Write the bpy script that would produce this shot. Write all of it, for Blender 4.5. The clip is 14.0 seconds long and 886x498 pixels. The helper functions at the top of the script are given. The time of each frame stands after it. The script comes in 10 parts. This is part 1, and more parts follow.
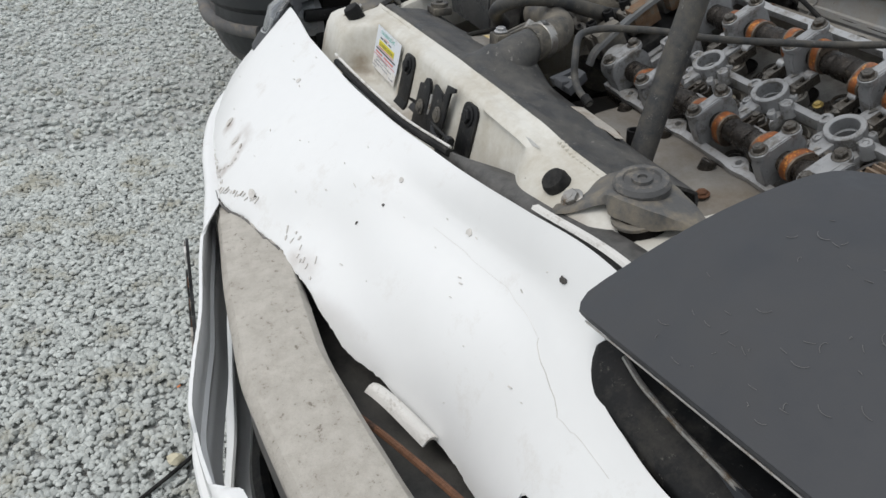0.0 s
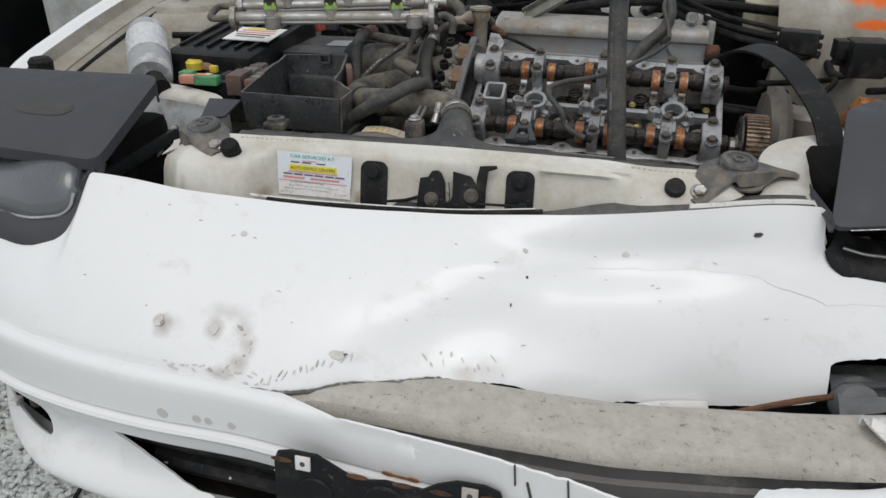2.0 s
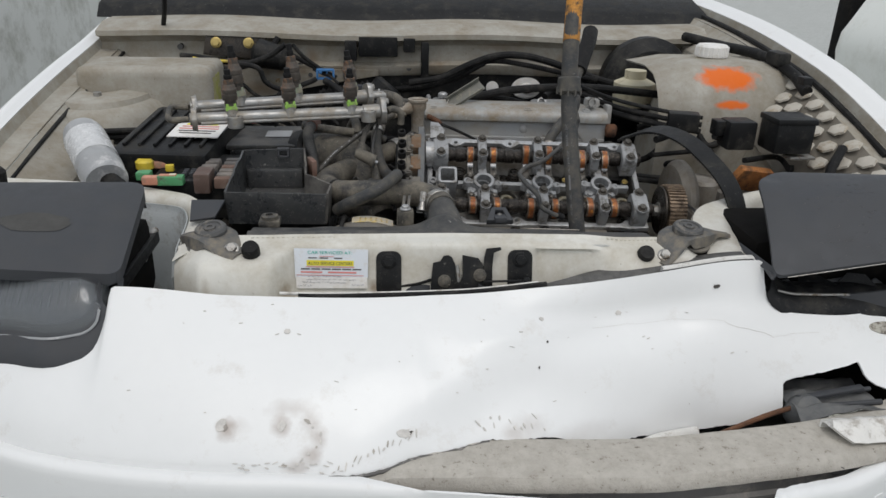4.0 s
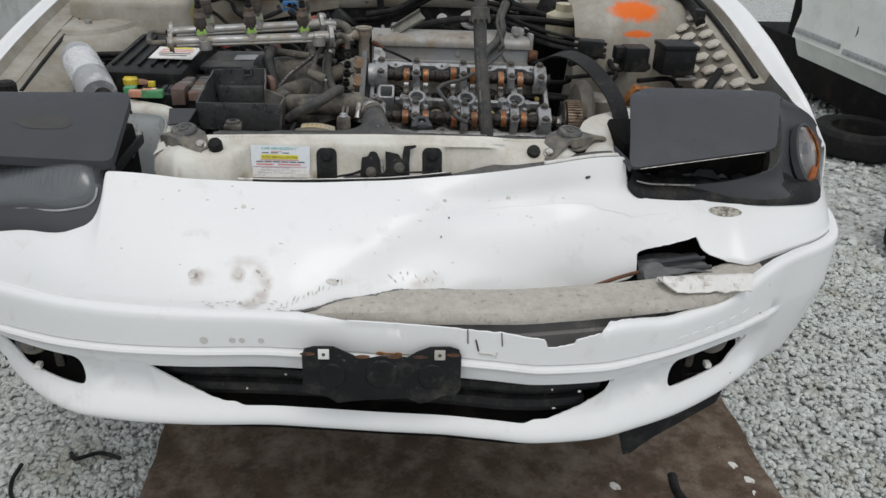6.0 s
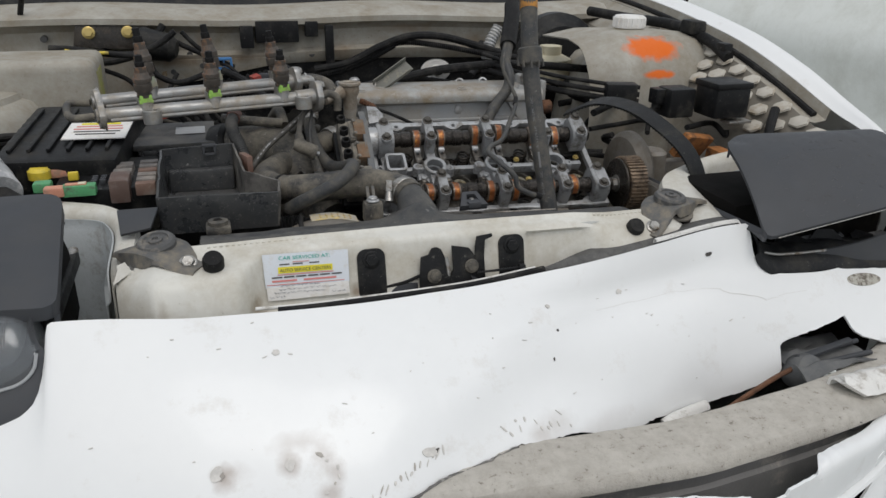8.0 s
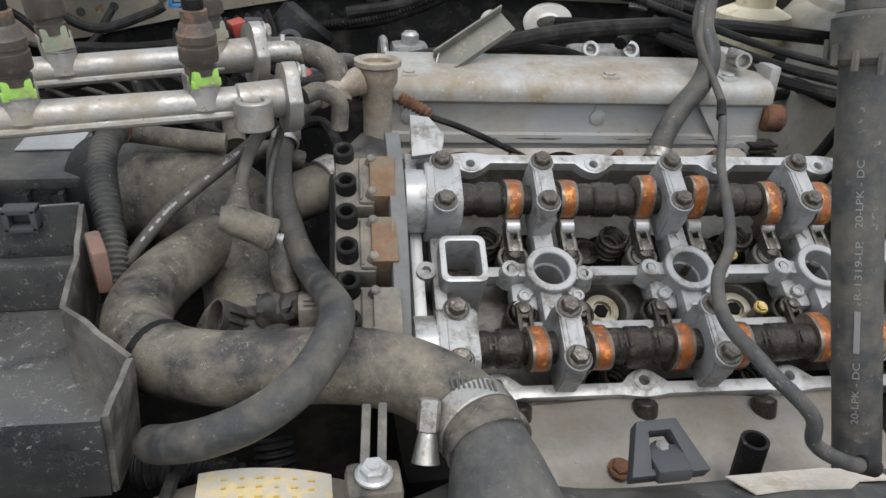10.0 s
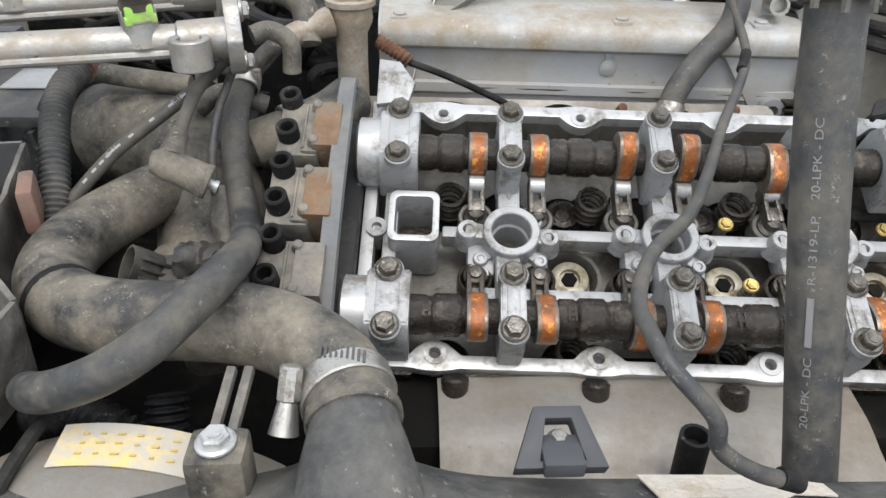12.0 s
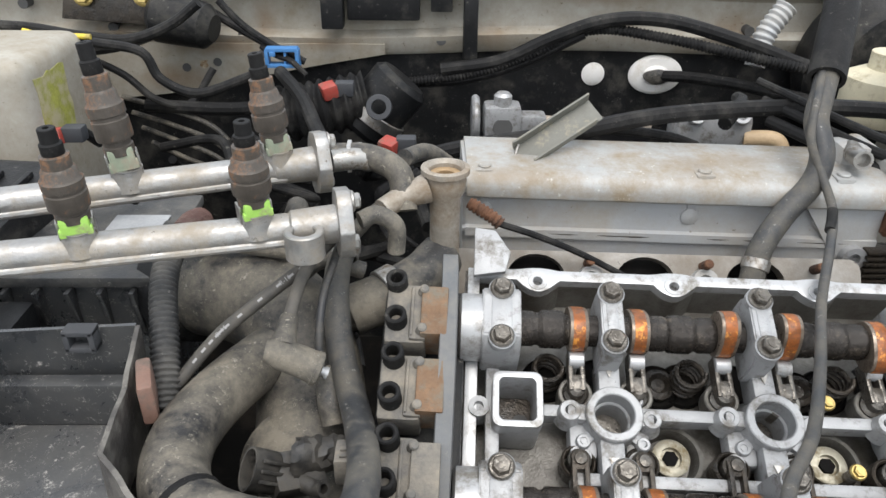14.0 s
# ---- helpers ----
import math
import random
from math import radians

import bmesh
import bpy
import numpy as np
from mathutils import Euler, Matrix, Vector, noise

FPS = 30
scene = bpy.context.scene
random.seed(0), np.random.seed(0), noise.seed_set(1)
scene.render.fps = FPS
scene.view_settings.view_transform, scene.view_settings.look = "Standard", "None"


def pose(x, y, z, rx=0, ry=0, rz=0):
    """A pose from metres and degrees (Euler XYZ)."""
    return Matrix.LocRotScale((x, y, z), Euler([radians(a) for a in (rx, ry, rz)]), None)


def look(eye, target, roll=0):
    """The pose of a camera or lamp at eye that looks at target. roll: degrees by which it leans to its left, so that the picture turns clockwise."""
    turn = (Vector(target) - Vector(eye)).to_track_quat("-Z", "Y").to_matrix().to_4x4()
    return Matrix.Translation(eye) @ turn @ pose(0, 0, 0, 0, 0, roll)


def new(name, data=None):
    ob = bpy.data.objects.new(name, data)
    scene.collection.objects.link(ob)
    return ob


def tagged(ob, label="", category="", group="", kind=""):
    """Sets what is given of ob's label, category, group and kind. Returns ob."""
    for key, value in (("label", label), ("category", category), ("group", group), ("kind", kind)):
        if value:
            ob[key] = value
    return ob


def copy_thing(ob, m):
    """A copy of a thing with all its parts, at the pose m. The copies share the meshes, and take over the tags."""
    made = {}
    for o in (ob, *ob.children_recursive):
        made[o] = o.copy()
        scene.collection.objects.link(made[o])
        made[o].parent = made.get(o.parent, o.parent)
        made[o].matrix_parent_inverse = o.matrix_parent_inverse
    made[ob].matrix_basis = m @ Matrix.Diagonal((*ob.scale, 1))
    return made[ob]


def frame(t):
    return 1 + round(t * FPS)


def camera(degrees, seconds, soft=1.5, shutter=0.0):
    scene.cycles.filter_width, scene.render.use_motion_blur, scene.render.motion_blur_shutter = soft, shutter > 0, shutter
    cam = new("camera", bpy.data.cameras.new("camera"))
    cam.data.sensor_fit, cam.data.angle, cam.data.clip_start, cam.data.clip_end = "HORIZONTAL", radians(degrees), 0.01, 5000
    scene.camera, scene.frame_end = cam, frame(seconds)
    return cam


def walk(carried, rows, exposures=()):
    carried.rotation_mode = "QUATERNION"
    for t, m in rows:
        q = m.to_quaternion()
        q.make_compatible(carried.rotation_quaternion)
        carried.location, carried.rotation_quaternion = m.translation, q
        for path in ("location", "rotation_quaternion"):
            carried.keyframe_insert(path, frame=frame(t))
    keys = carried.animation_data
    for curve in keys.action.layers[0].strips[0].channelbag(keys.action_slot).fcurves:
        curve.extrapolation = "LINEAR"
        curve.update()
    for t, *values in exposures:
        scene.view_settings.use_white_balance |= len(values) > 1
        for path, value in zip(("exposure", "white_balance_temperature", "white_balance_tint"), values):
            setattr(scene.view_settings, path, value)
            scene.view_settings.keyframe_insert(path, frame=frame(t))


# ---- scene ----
cam = camera(61.9, 14.0)
PATH = [
    (0, (0.784, 0.002, 1.338), (-0.79, 0.638, 0.28), -0.7),
    (0.5, (0.688, -0.237, 1.341), (-0.681, 0.773, 0.29), -0.0),
    (1, (0.445, -0.427, 1.346), (-0.614, 0.922, 0.317), 0.4),
    (1.5, (0.304, -0.574, 1.358), (-0.374, 1.017, 0.355), 0.3),
    (2, (0.167, -0.554, 1.385), (-0.172, 1.194, 0.474), 0.0),
    (2.2, (0.095, -0.509, 1.456), (-0.119, 1.234, 0.499), -0.1),
    (4.3, (-0.11, -0.662, 1.466), (0.08, 1.174, 0.697), 1.8),
    (4.5, (-0.093, -0.662, 1.455), (0.104, 1.159, 0.653), 2.0),
    (5, (-0.106, -0.727, 1.45), (0.099, 1.06, 0.574), 2.3),
    (5.5, (-0.06, -0.85, 1.471), (0.129, 0.917, 0.552), 2.3),
    (6, (-0.011, -0.952, 1.507), (0.177, 0.813, 0.583), 2.0),
    (6.5, (-0.009, -0.924, 1.488), (0.228, 0.854, 0.603), 1.4),
    (7, (-0.117, -0.844, 1.473), (0.213, 0.944, 0.64), 0.6),
    (7.5, (-0.258, -0.742, 1.441), (0.197, 1.034, 0.642), 0.6),
    (8, (-0.265, -0.526, 1.416), (0.295, 1.227, 0.633), 1.1),
    (8.5, (-0.246, -0.304, 1.394), (0.364, 1.431, 0.609), 1.7),
    (8.7, (-0.26, -0.22, 1.391), (0.365, 1.503, 0.59), 2.2),
    (10.8, (-0.005, 0.26, 1.299), (0.15, 1.962, 0.262), 2.5),
    (11, (-0.01, 0.248, 1.305), (0.12, 1.942, 0.249), 2.3),
    (11.5, (-0.015, 0.209, 1.307), (0.081, 1.892, 0.231), 1.5),
    (12, (0.018, 0.203, 1.312), (0.112, 1.894, 0.247), 1.3),
    (12.5, (0.021, 0.221, 1.322), (0.111, 1.936, 0.297), 1.2),
    (13, (-0.011, 0.261, 1.356), (0.061, 1.997, 0.367), 1.2),
    (13.5, (-0.043, 0.262, 1.373), (-0.001, 2.008, 0.398), 1.0),
    (14, (-0.04, 0.25, 1.399), (0.003, 1.995, 0.423), 0.7),
]
walk(cam, [(t, look(eye, target, roll)) for t, eye, target, roll in PATH],
     exposures=[(0, 0.2), (0.6, 0.1), (1.5, 0.0), (8.7, 0.0), (10.8, 1.25), (14, 1.25)])

# ---------------------------------------------------------------- light
world = bpy.data.worlds.new("sky")
scene.world = world
world.use_nodes = True
wn = world.node_tree.nodes
sky = wn.new("ShaderNodeTexSky")
sky.sky_type = "NISHITA"
sky.sun_disc = False
sky.sun_elevation, sky.sun_rotation = radians(58), radians(200)
sky.air_density, sky.dust_density = 1.0, 4.0
haze = wn.new("ShaderNodeMix")
haze.data_type = "RGBA"
haze.inputs["Factor"].default_value = 0.72
haze.inputs["B"].default_value = (7.6, 7.9, 8.1, 1)
world.node_tree.links.new(sky.outputs["Color"], haze.inputs["A"])
world.node_tree.links.new(haze.outputs["Result"], wn["Background"].inputs["Color"])
wn["Background"].inputs["Strength"].default_value = 0.105
sun = new("sun", bpy.data.lights.new("sun", "SUN"))
sun.data.energy, sun.data.angle, sun.data.color = 0.8, radians(25), (1, 0.97, 0.93)
sun.matrix_world = look((0.6, -1.2, 4), (0, 0.6, 0))

# ---------------------------------------------------------------- helpers
WL = {}


def thing(name, loc, label, category, group="", kind=""):
    ob = new(name)
    ob.empty_display_size = 0.05
    ob.location = loc
    WL[ob] = Vector(loc)
    return tagged(ob, label, category, group, kind)


def finish(name, bm, material, angle=35):
    me = bpy.data.meshes.new(name)
    bmesh.ops.recalc_face_normals(bm, faces=bm.faces)
    bm.to_mesh(me)
    bm.free()
    me.polygons.foreach_set("use_smooth", [True] * len(me.polygons))
    me.set_sharp_from_angle(angle=radians(angle))
    if material:
        me.materials.append(material)
    return me


def part(name, bm, material, parent, label="", angle=35):
    """A bmesh in world places, linked as one mesh under a thing or a part."""
    base = WL[parent]
    bmesh.ops.translate(bm, vec=-base, verts=bm.verts)
    ob = new(name, finish(name, bm, material, angle))
    ob.parent = parent
    WL[ob] = base
    return tagged(ob, label)


def single(name, bm, material, label, category, group="", kind="", angle=35):
    """A thing made of one mesh, its origin under its middle."""
    lo = Vector([min(v.co[i] for v in bm.verts) for i in range(3)])
    hi = Vector([max(v.co[i] for v in bm.verts) for i in range(3)])
    base = Vector(((lo.x + hi.x) / 2, (lo.y + hi.y) / 2, lo.z))
    bmesh.ops.translate(bm, vec=-base, verts=bm.verts)
    ob = new(name, finish(name, bm, material, angle))
    ob.location = base
    WL[ob] = base
    return tagged(ob, label, category, group, kind)


def join(*bms):
    out = bms[0]
    for b in bms[1:]:
        me = bpy.data.meshes.new("tmp")
        b.to_mesh(me)
        b.free()
        out.from_mesh(me)
        bpy.data.meshes.remove(me)
    return out


def box(cx, cy, cz, sx, sy, sz, bevel=0.0, turn=None, segs=2):
    """A box with rounded edges, its middle at the place given."""
    bm = bmesh.new()
    bmesh.ops.create_cube(bm, size=1)
    bmesh.ops.scale(bm, vec=(sx, sy, sz), verts=bm.verts)
    if bevel:
        bmesh.ops.bevel(bm, geom=bm.edges[:], offset=min(bevel, 0.45 * min(sx, sy, sz)), segments=segs, profile=0.6, affect="EDGES")
    if turn is not None:
        bm.transform(turn.to_4x4())
    bmesh.ops.translate(bm, vec=(cx, cy, cz), verts=bm.verts)
    return bm


def lathe(profile, place=None, segs=24, closed=True):
    """A solid of revolution about z: profile rows of (radius, height)."""
    bm = bmesh.new()
    rings = []
    for r, z in profile:
        rings.append([bm.verts.new((r * math.cos(2 * math.pi * k / segs), r * math.sin(2 * math.pi * k / segs), z)) for k in range(segs)])
    for a, b in zip(rings, rings[1:]):
        for k in range(segs):
            bm.faces.new((a[k], a[(k + 1) % segs], b[(k + 1) % segs], b[k]))
    if closed:
        bm.faces.new(rings[0][::-1])
        bm.faces.new(rings[-1])
    if place is not None:
        bm.transform(place)
    return bm


def axis(a, b):
    """A pose at a whose z axis points at b."""
    a, b = Vector(a), Vector(b)
    return Matrix.Translation(a) @ (b - a).to_track_quat("Z", "Y").to_matrix().to_4x4()


def rod(a, b, r, r2=None, bevel=0.0, segs=20):
    h = (Vector(b) - Vector(a)).length
    r2 = r if r2 is None else r2
    e = min(bevel, 0.45 * h, 0.45 * min(r, r2))
    prof = [(r - e, 0), (r, e), (r2, h - e), (r2 - e, h)] if e else [(r, 0), (r2, h)]
    return lathe(prof, axis(a, b), segs)


def ring(a, b, r_out, r_in, segs=24, bevel=0.0008):
    """A tube's short piece, open through its middle."""
    h = (Vector(b) - Vector(a)).length
    e = bevel
    prof = [(r_in, 0), (r_out - e, 0), (r_out, e), (r_out, h - e), (r_out - e, h), (r_in + e, h), (r_in, h - e), (r_in, 0)]
    bm = lathe(prof, axis(a, b), segs, closed=False)
    bmesh.ops.remove_doubles(bm, verts=bm.verts, dist=1e-6)
    return bm


def smooth_line(points, per=8):
    """Catmull-Rom through the points."""
    p = [Vector(q) for q in points]
    p = [2 * p[0] - p[1]] + p + [2 * p[-1] - p[-2]]
    out = []
    for i in range(1, len(p) - 2):
        for k in range(per):
            t = k / per
            a, b, c, d = p[i - 1], p[i], p[i + 1], p[i + 2]
            out.append(0.5 * ((2 * b) + (c - a) * t + (2 * a - 5 * b + 4 * c - d) * t * t + (3 * b - a - 3 * c + d) * t ** 3))
    out.append(p[-2])
    return out


def tube(points, r, segs=14, per=8, hollow=0.0, radii=None, ribs=0.0, pitch=0.006):
    """A hose along a smooth line. hollow: the bore's share of the radius at both ends. ribs: depth of a corrugation."""
    line = smooth_line(points, per)
    if ribs:
        dense = []
        for a, b in zip(line, line[1:]):
            n = max(1, round((b - a).length / (pitch / 7)))
            dense += [a.lerp(b, k / n) for k in range(n)]
        line = dense + [line[-1]]
    n = len(line)
    bm = bmesh.new()
    up = None
    rings = []
    run = 0.0
    for i, q in enumerate(line):
        d = (line[min(i + 1, n - 1)] - line[max(i - 1, 0)]).normalized()
        if up is None:
            up = d.orthogonal().normalized()
        up = (up - d * up.dot(d)).normalized()
        side = d.cross(up)
        if i:
            run += (q - line[i - 1]).length
        rr = r if radii is None else float(np.interp(i / (n - 1), np.linspace(0, 1, len(radii)), radii))
        if ribs:
            rr -= ribs * (0.5 + 0.5 * math.sin(2 * math.pi * run / pitch))
        rings.append([bm.verts.new(q + rr * (math.cos(2 * math.pi * k / segs) * up + math.sin(2 * math.pi * k / segs) * side)) for k in range(segs)])
    for a, b in zip(rings, rings[1:]):
        for k in range(segs):
            bm.faces.new((a[k], a[(k + 1) % segs], b[(k + 1) % segs], b[k]))
    for rr, into in ((rings[0], line[1] - line[0]), (rings[-1], line[-2] - line[-1])):
        if hollow:
            mid = sum((v.co for v in rr), Vector()) / segs
            inner = [bm.verts.new(mid + (v.co - mid) * hollow) for v in rr]
            deep = [bm.verts.new(v.co + into.normalized() * r * 1.2) for v in inner]
            for a, b in ((rr, inner), (inner, deep)):
                for k in range(segs):
                    bm.faces.new((a[k], a[(k + 1) % segs], b[(k + 1) % segs], b[k]))
            bm.faces.new(deep)
        else:
            bm.faces.new(rr)
    return bm


def plate(outline, thick, place=None, bevel=0.0, holes=()):
    """A flat plate with that outline in x and y, its top at z = 0. holes: outlines cut through it."""
    bm = bmesh.new()
    loops = [outline, *holes]
    edges = []
    for lp in loops:
        vs = [bm.verts.new((x, y, 0)) for x, y in lp]
        edges += [bm.edges.new((vs[i], vs[(i + 1) % len(vs)])) for i in range(len(vs))]
    if holes:
        bmesh.ops.triangle_fill(bm, use_beauty=True, use_dissolve=False, edges=edges, normal=(0, 0, 1))
    else:
        bm.faces.new(bm.verts[:])
    faces = bm.faces[:]
    ext = bmesh.ops.extrude_face_region(bm, geom=faces)
    bmesh.ops.translate(bm, vec=(0, 0, -thick), verts=[v for v in ext["geom"] if isinstance(v, bmesh.types.BMVert)])
    if bevel:
        bm.normal_update()
        sharp = [e for e in bm.edges if len(e.link_faces) == 2 and e.calc_face_angle(0) > 0.6]
        bmesh.ops.bevel(bm, geom=sharp, offset=bevel, segments=2, profile=0.6, affect="EDGES")
    if place is not None:
        bm.transform(place)
    return bm


def rounded(w, h, r, n=5, cx=0.0, cy=0.0):
    out = []
    for sx, sy, a in ((1, 1, 0), (-1, 1, 90), (-1, -1, 180), (1, -1, 270)):
        for k in range(n + 1):
            t = radians(a + 90 * k / n)
            out.append((cx + sx * (w / 2 - r) + r * math.cos(t), cy + sy * (h / 2 - r) + r * math.sin(t)))
    return out


def circle(r, n=20, cx=0.0, cy=0.0):
    return [(cx + r * math.cos(2 * math.pi * k / n), cy + r * math.sin(2 * math.pi * k / n)) for k in range(n)]


def sheet(rows, thick=0.0):
    """A skin through rows of places; thick: its wall, laid to the inside."""
    bm = bmesh.new()
    g = [[bm.verts.new(p) for p in r] for r in rows]
    for a, b in zip(g, g[1:]):
        for k in range(len(a) - 1):
            bm.faces.new((a[k], a[k + 1], b[k + 1], b[k]))
    if thick:
        bm.normal_update()
        bmesh.ops.solidify(bm, geom=bm.faces[:], thickness=thick)
    return bm


def thicken(bm, thick):
    """Give a skin a wall of even depth along its vertex normals."""
    bm.normal_update()
    faces, rim = bm.faces[:], [e for e in bm.edges if e.is_boundary]
    twin = {v: bm.verts.new(v.co + v.normal * thick) for v in bm.verts[:]}
    for f in faces:
        bm.faces.new([twin[v] for v in reversed(f.verts)])
    for e in rim:
        a, b = e.verts
        if e.link_loops[0].vert != a:
            a, b = b, a
        bm.faces.new((b, a, twin[a], twin[b]))
    return bm


def bolt(r=0.006, h=0.006, washer=True):
    """A flanged hexagon bolt head standing on z = 0."""
    bm = lathe([(r * 0.86, 0.0012 if washer else 0), (r, 0.002), (r, h - 0.001), (r * 0.85, h)], None, 6)
    if washer:
        bm = join(lathe([(r * 1.35, 0), (r * 1.35, 0.0012), (r * 1.15, 0.0022), (r * 0.9, 0.0022)], None, 18), bm)
    return join(bm, lathe([(r * 0.5, h - 0.001), (r * 0.5, h + 0.0004)], None, 10))


# ---------------------------------------------------------------- materials
def mat(name, col, rough=0.5, metal=0.0, var=0.18, scale=25.0, bump=0.12, fine=350.0, dirt=None, amount=0.4, spread=12.0, edge=0.12, coat=0.0,
        dirt_rough=0.9, island=0.0, detail=6.0, spec=0.5, fleck=None, fleck_at=0.63, lines=None):
    """A worn surface: grain at two scales, relief, and patches of dirt or wear of their own shape."""
    m = bpy.data.materials.new(name)
    m.use_nodes = True
    nt = m.node_tree
    N, L = nt.nodes, nt.links.new
    b = N["Principled BSDF"]
    tc = N.new("ShaderNodeTexCoord")

    def noise_tex(s, det=detail, r=0.6):
        n = N.new("ShaderNodeTexNoise")
        n.inputs["Scale"].default_value, n.inputs["Detail"].default_value, n.inputs["Roughness"].default_value = s, det, r
        L(tc.outputs["Object"], n.inputs["Vector"])
        return n.outputs["Fac"]

    def mix(fac, a, c):
        x = N.new("ShaderNodeMix")
        x.data_type = "RGBA"
        for key, v in (("Factor", fac), ("A", a), ("B", c)):
            if isinstance(v, tuple):
                x.inputs[key].default_value = (*v[:3], 1)
            elif isinstance(v, float):
                x.inputs[key].default_value = v
            else:
                L(v, x.inputs[key])
        return x.outputs["Result"]

    def span(fac, lo, hi):
        x = N.new("ShaderNodeMapRange")
        x.inputs["From Min"].default_value, x.inputs["From Max"].default_value = lo, hi
        L(fac, x.inputs["Value"])
        return x.outputs["Result"]

    big = span(noise_tex(scale), 0.3, 0.7)
    colour = mix(big, tuple(c * (1 - var) for c in col), tuple(min(1.0, c * (1 + var)) for c in col))
    grain = noise_tex(fine, 3.0)
    colour = mix(span(grain, 0.25, 0.75), colour, mix(0.5, colour, tuple(c * (1 - 1.5 * var) for c in col)))
    if island:
        geo = N.new("ShaderNodeNewGeometry")
        hsv = N.new("ShaderNodeHueSaturation")
        L(span(geo.outputs["Random Per Island"], 0.0, 1.0), hsv.inputs["Value"])
        mr = N.new("ShaderNodeMapRange")
        mr.inputs["To Min"].default_value, mr.inputs["To Max"].default_value = 1 - island, 1 + island
        L(geo.outputs["Random Per Island"], mr.inputs["Value"])
        L(mr.outputs["Result"], hsv.inputs["Value"])
        L(colour, hsv.inputs["Color"])
        colour = hsv.outputs["Color"]
    rough_out = span(noise_tex(scale * 2.3), 0.2, 0.8)
    rr = N.new("ShaderNodeMapRange")
    rr.inputs["To Min"].default_value, rr.inputs["To Max"].default_value = max(0.02, rough - 0.1), min(1.0, rough + 0.1)
    L(rough_out, rr.inputs["Value"])
    rough_sock = rr.outputs["Result"]
    metal_sock = None
    if dirt is not None:
        d = span(noise_tex(spread, 10.0, 0.74), 0.70 - 0.40 * amount - 0.5 * edge, 0.70 - 0.40 * amount + 0.5 * edge)
        colour = mix(d, colour, dirt)
        rm = N.new("ShaderNodeMix")
        L(d, rm.inputs["Factor"])
        L(rough_sock, rm.inputs["A"])
        rm.inputs["B"].default_value = dirt_rough
        rough_sock = rm.outputs["Result"]
        if metal:
            mm = N.new("ShaderNodeMapRange")
            mm.inputs["To Min"].default_value, mm.inputs["To Max"].default_value = metal, 0.15 * metal
            L(d, mm.inputs["Value"])
            metal_sock = mm.outputs["Result"]
    if fleck is not None:
        colour = mix(span(noise_tex(120.0, 6.0, 0.78), fleck_at - 0.04, fleck_at + 0.01), colour, fleck)
    if lines is not None:
        # thin curled scratches, in patches: colour, how fine, how thick, how many
        tint, fine_l, thick_l, share = lines
        away = N.new("ShaderNodeMath")
        away.operation = "SUBTRACT"
        away.inputs[1].default_value = 0.5
        L(noise_tex(fine_l, 1.5, 0.5), away.inputs[0])
        size_l = N.new("ShaderNodeMath")
        size_l.operation = "ABSOLUTE"
        L(away.outputs[0], size_l.inputs[0])
        both = N.new("ShaderNodeMath")
        both.operation = "MULTIPLY"
        L(span(size_l.outputs[0], thick_l, 0.4 * thick_l), both.inputs[0])
        L(span(noise_tex(0.45 * fine_l, 3.0, 0.6), 0.62 - 0.2 * share, 0.68 - 0.2 * share), both.inputs[1])
        colour = mix(both.outputs[0], colour, tint)
    L(colour, b.inputs["Base Color"])
    b.inputs["Specular IOR Level"].default_value = spec
    L(rough_sock, b.inputs["Roughness"])
    if metal_sock is not None:
        L(metal_sock, b.inputs["Metallic"])
    else:
        b.inputs["Metallic"].default_value = metal
    b.inputs["Coat Weight"].default_value = coat
    b.inputs["Coat Roughness"].default_value = 0.12
    if bump:
        bp = N.new("ShaderNodeBump")
        bp.inputs["Strength"].default_value, bp.inputs["Distance"].default_value = bump, 0.004
        add = N.new("ShaderNodeMath")
        L(grain, add.inputs[0])
        L(big, add.inputs[1])
        L(add.outputs[0], bp.inputs["Height"])
        L(bp.outputs["Normal"], b.inputs["Normal"])
    return m


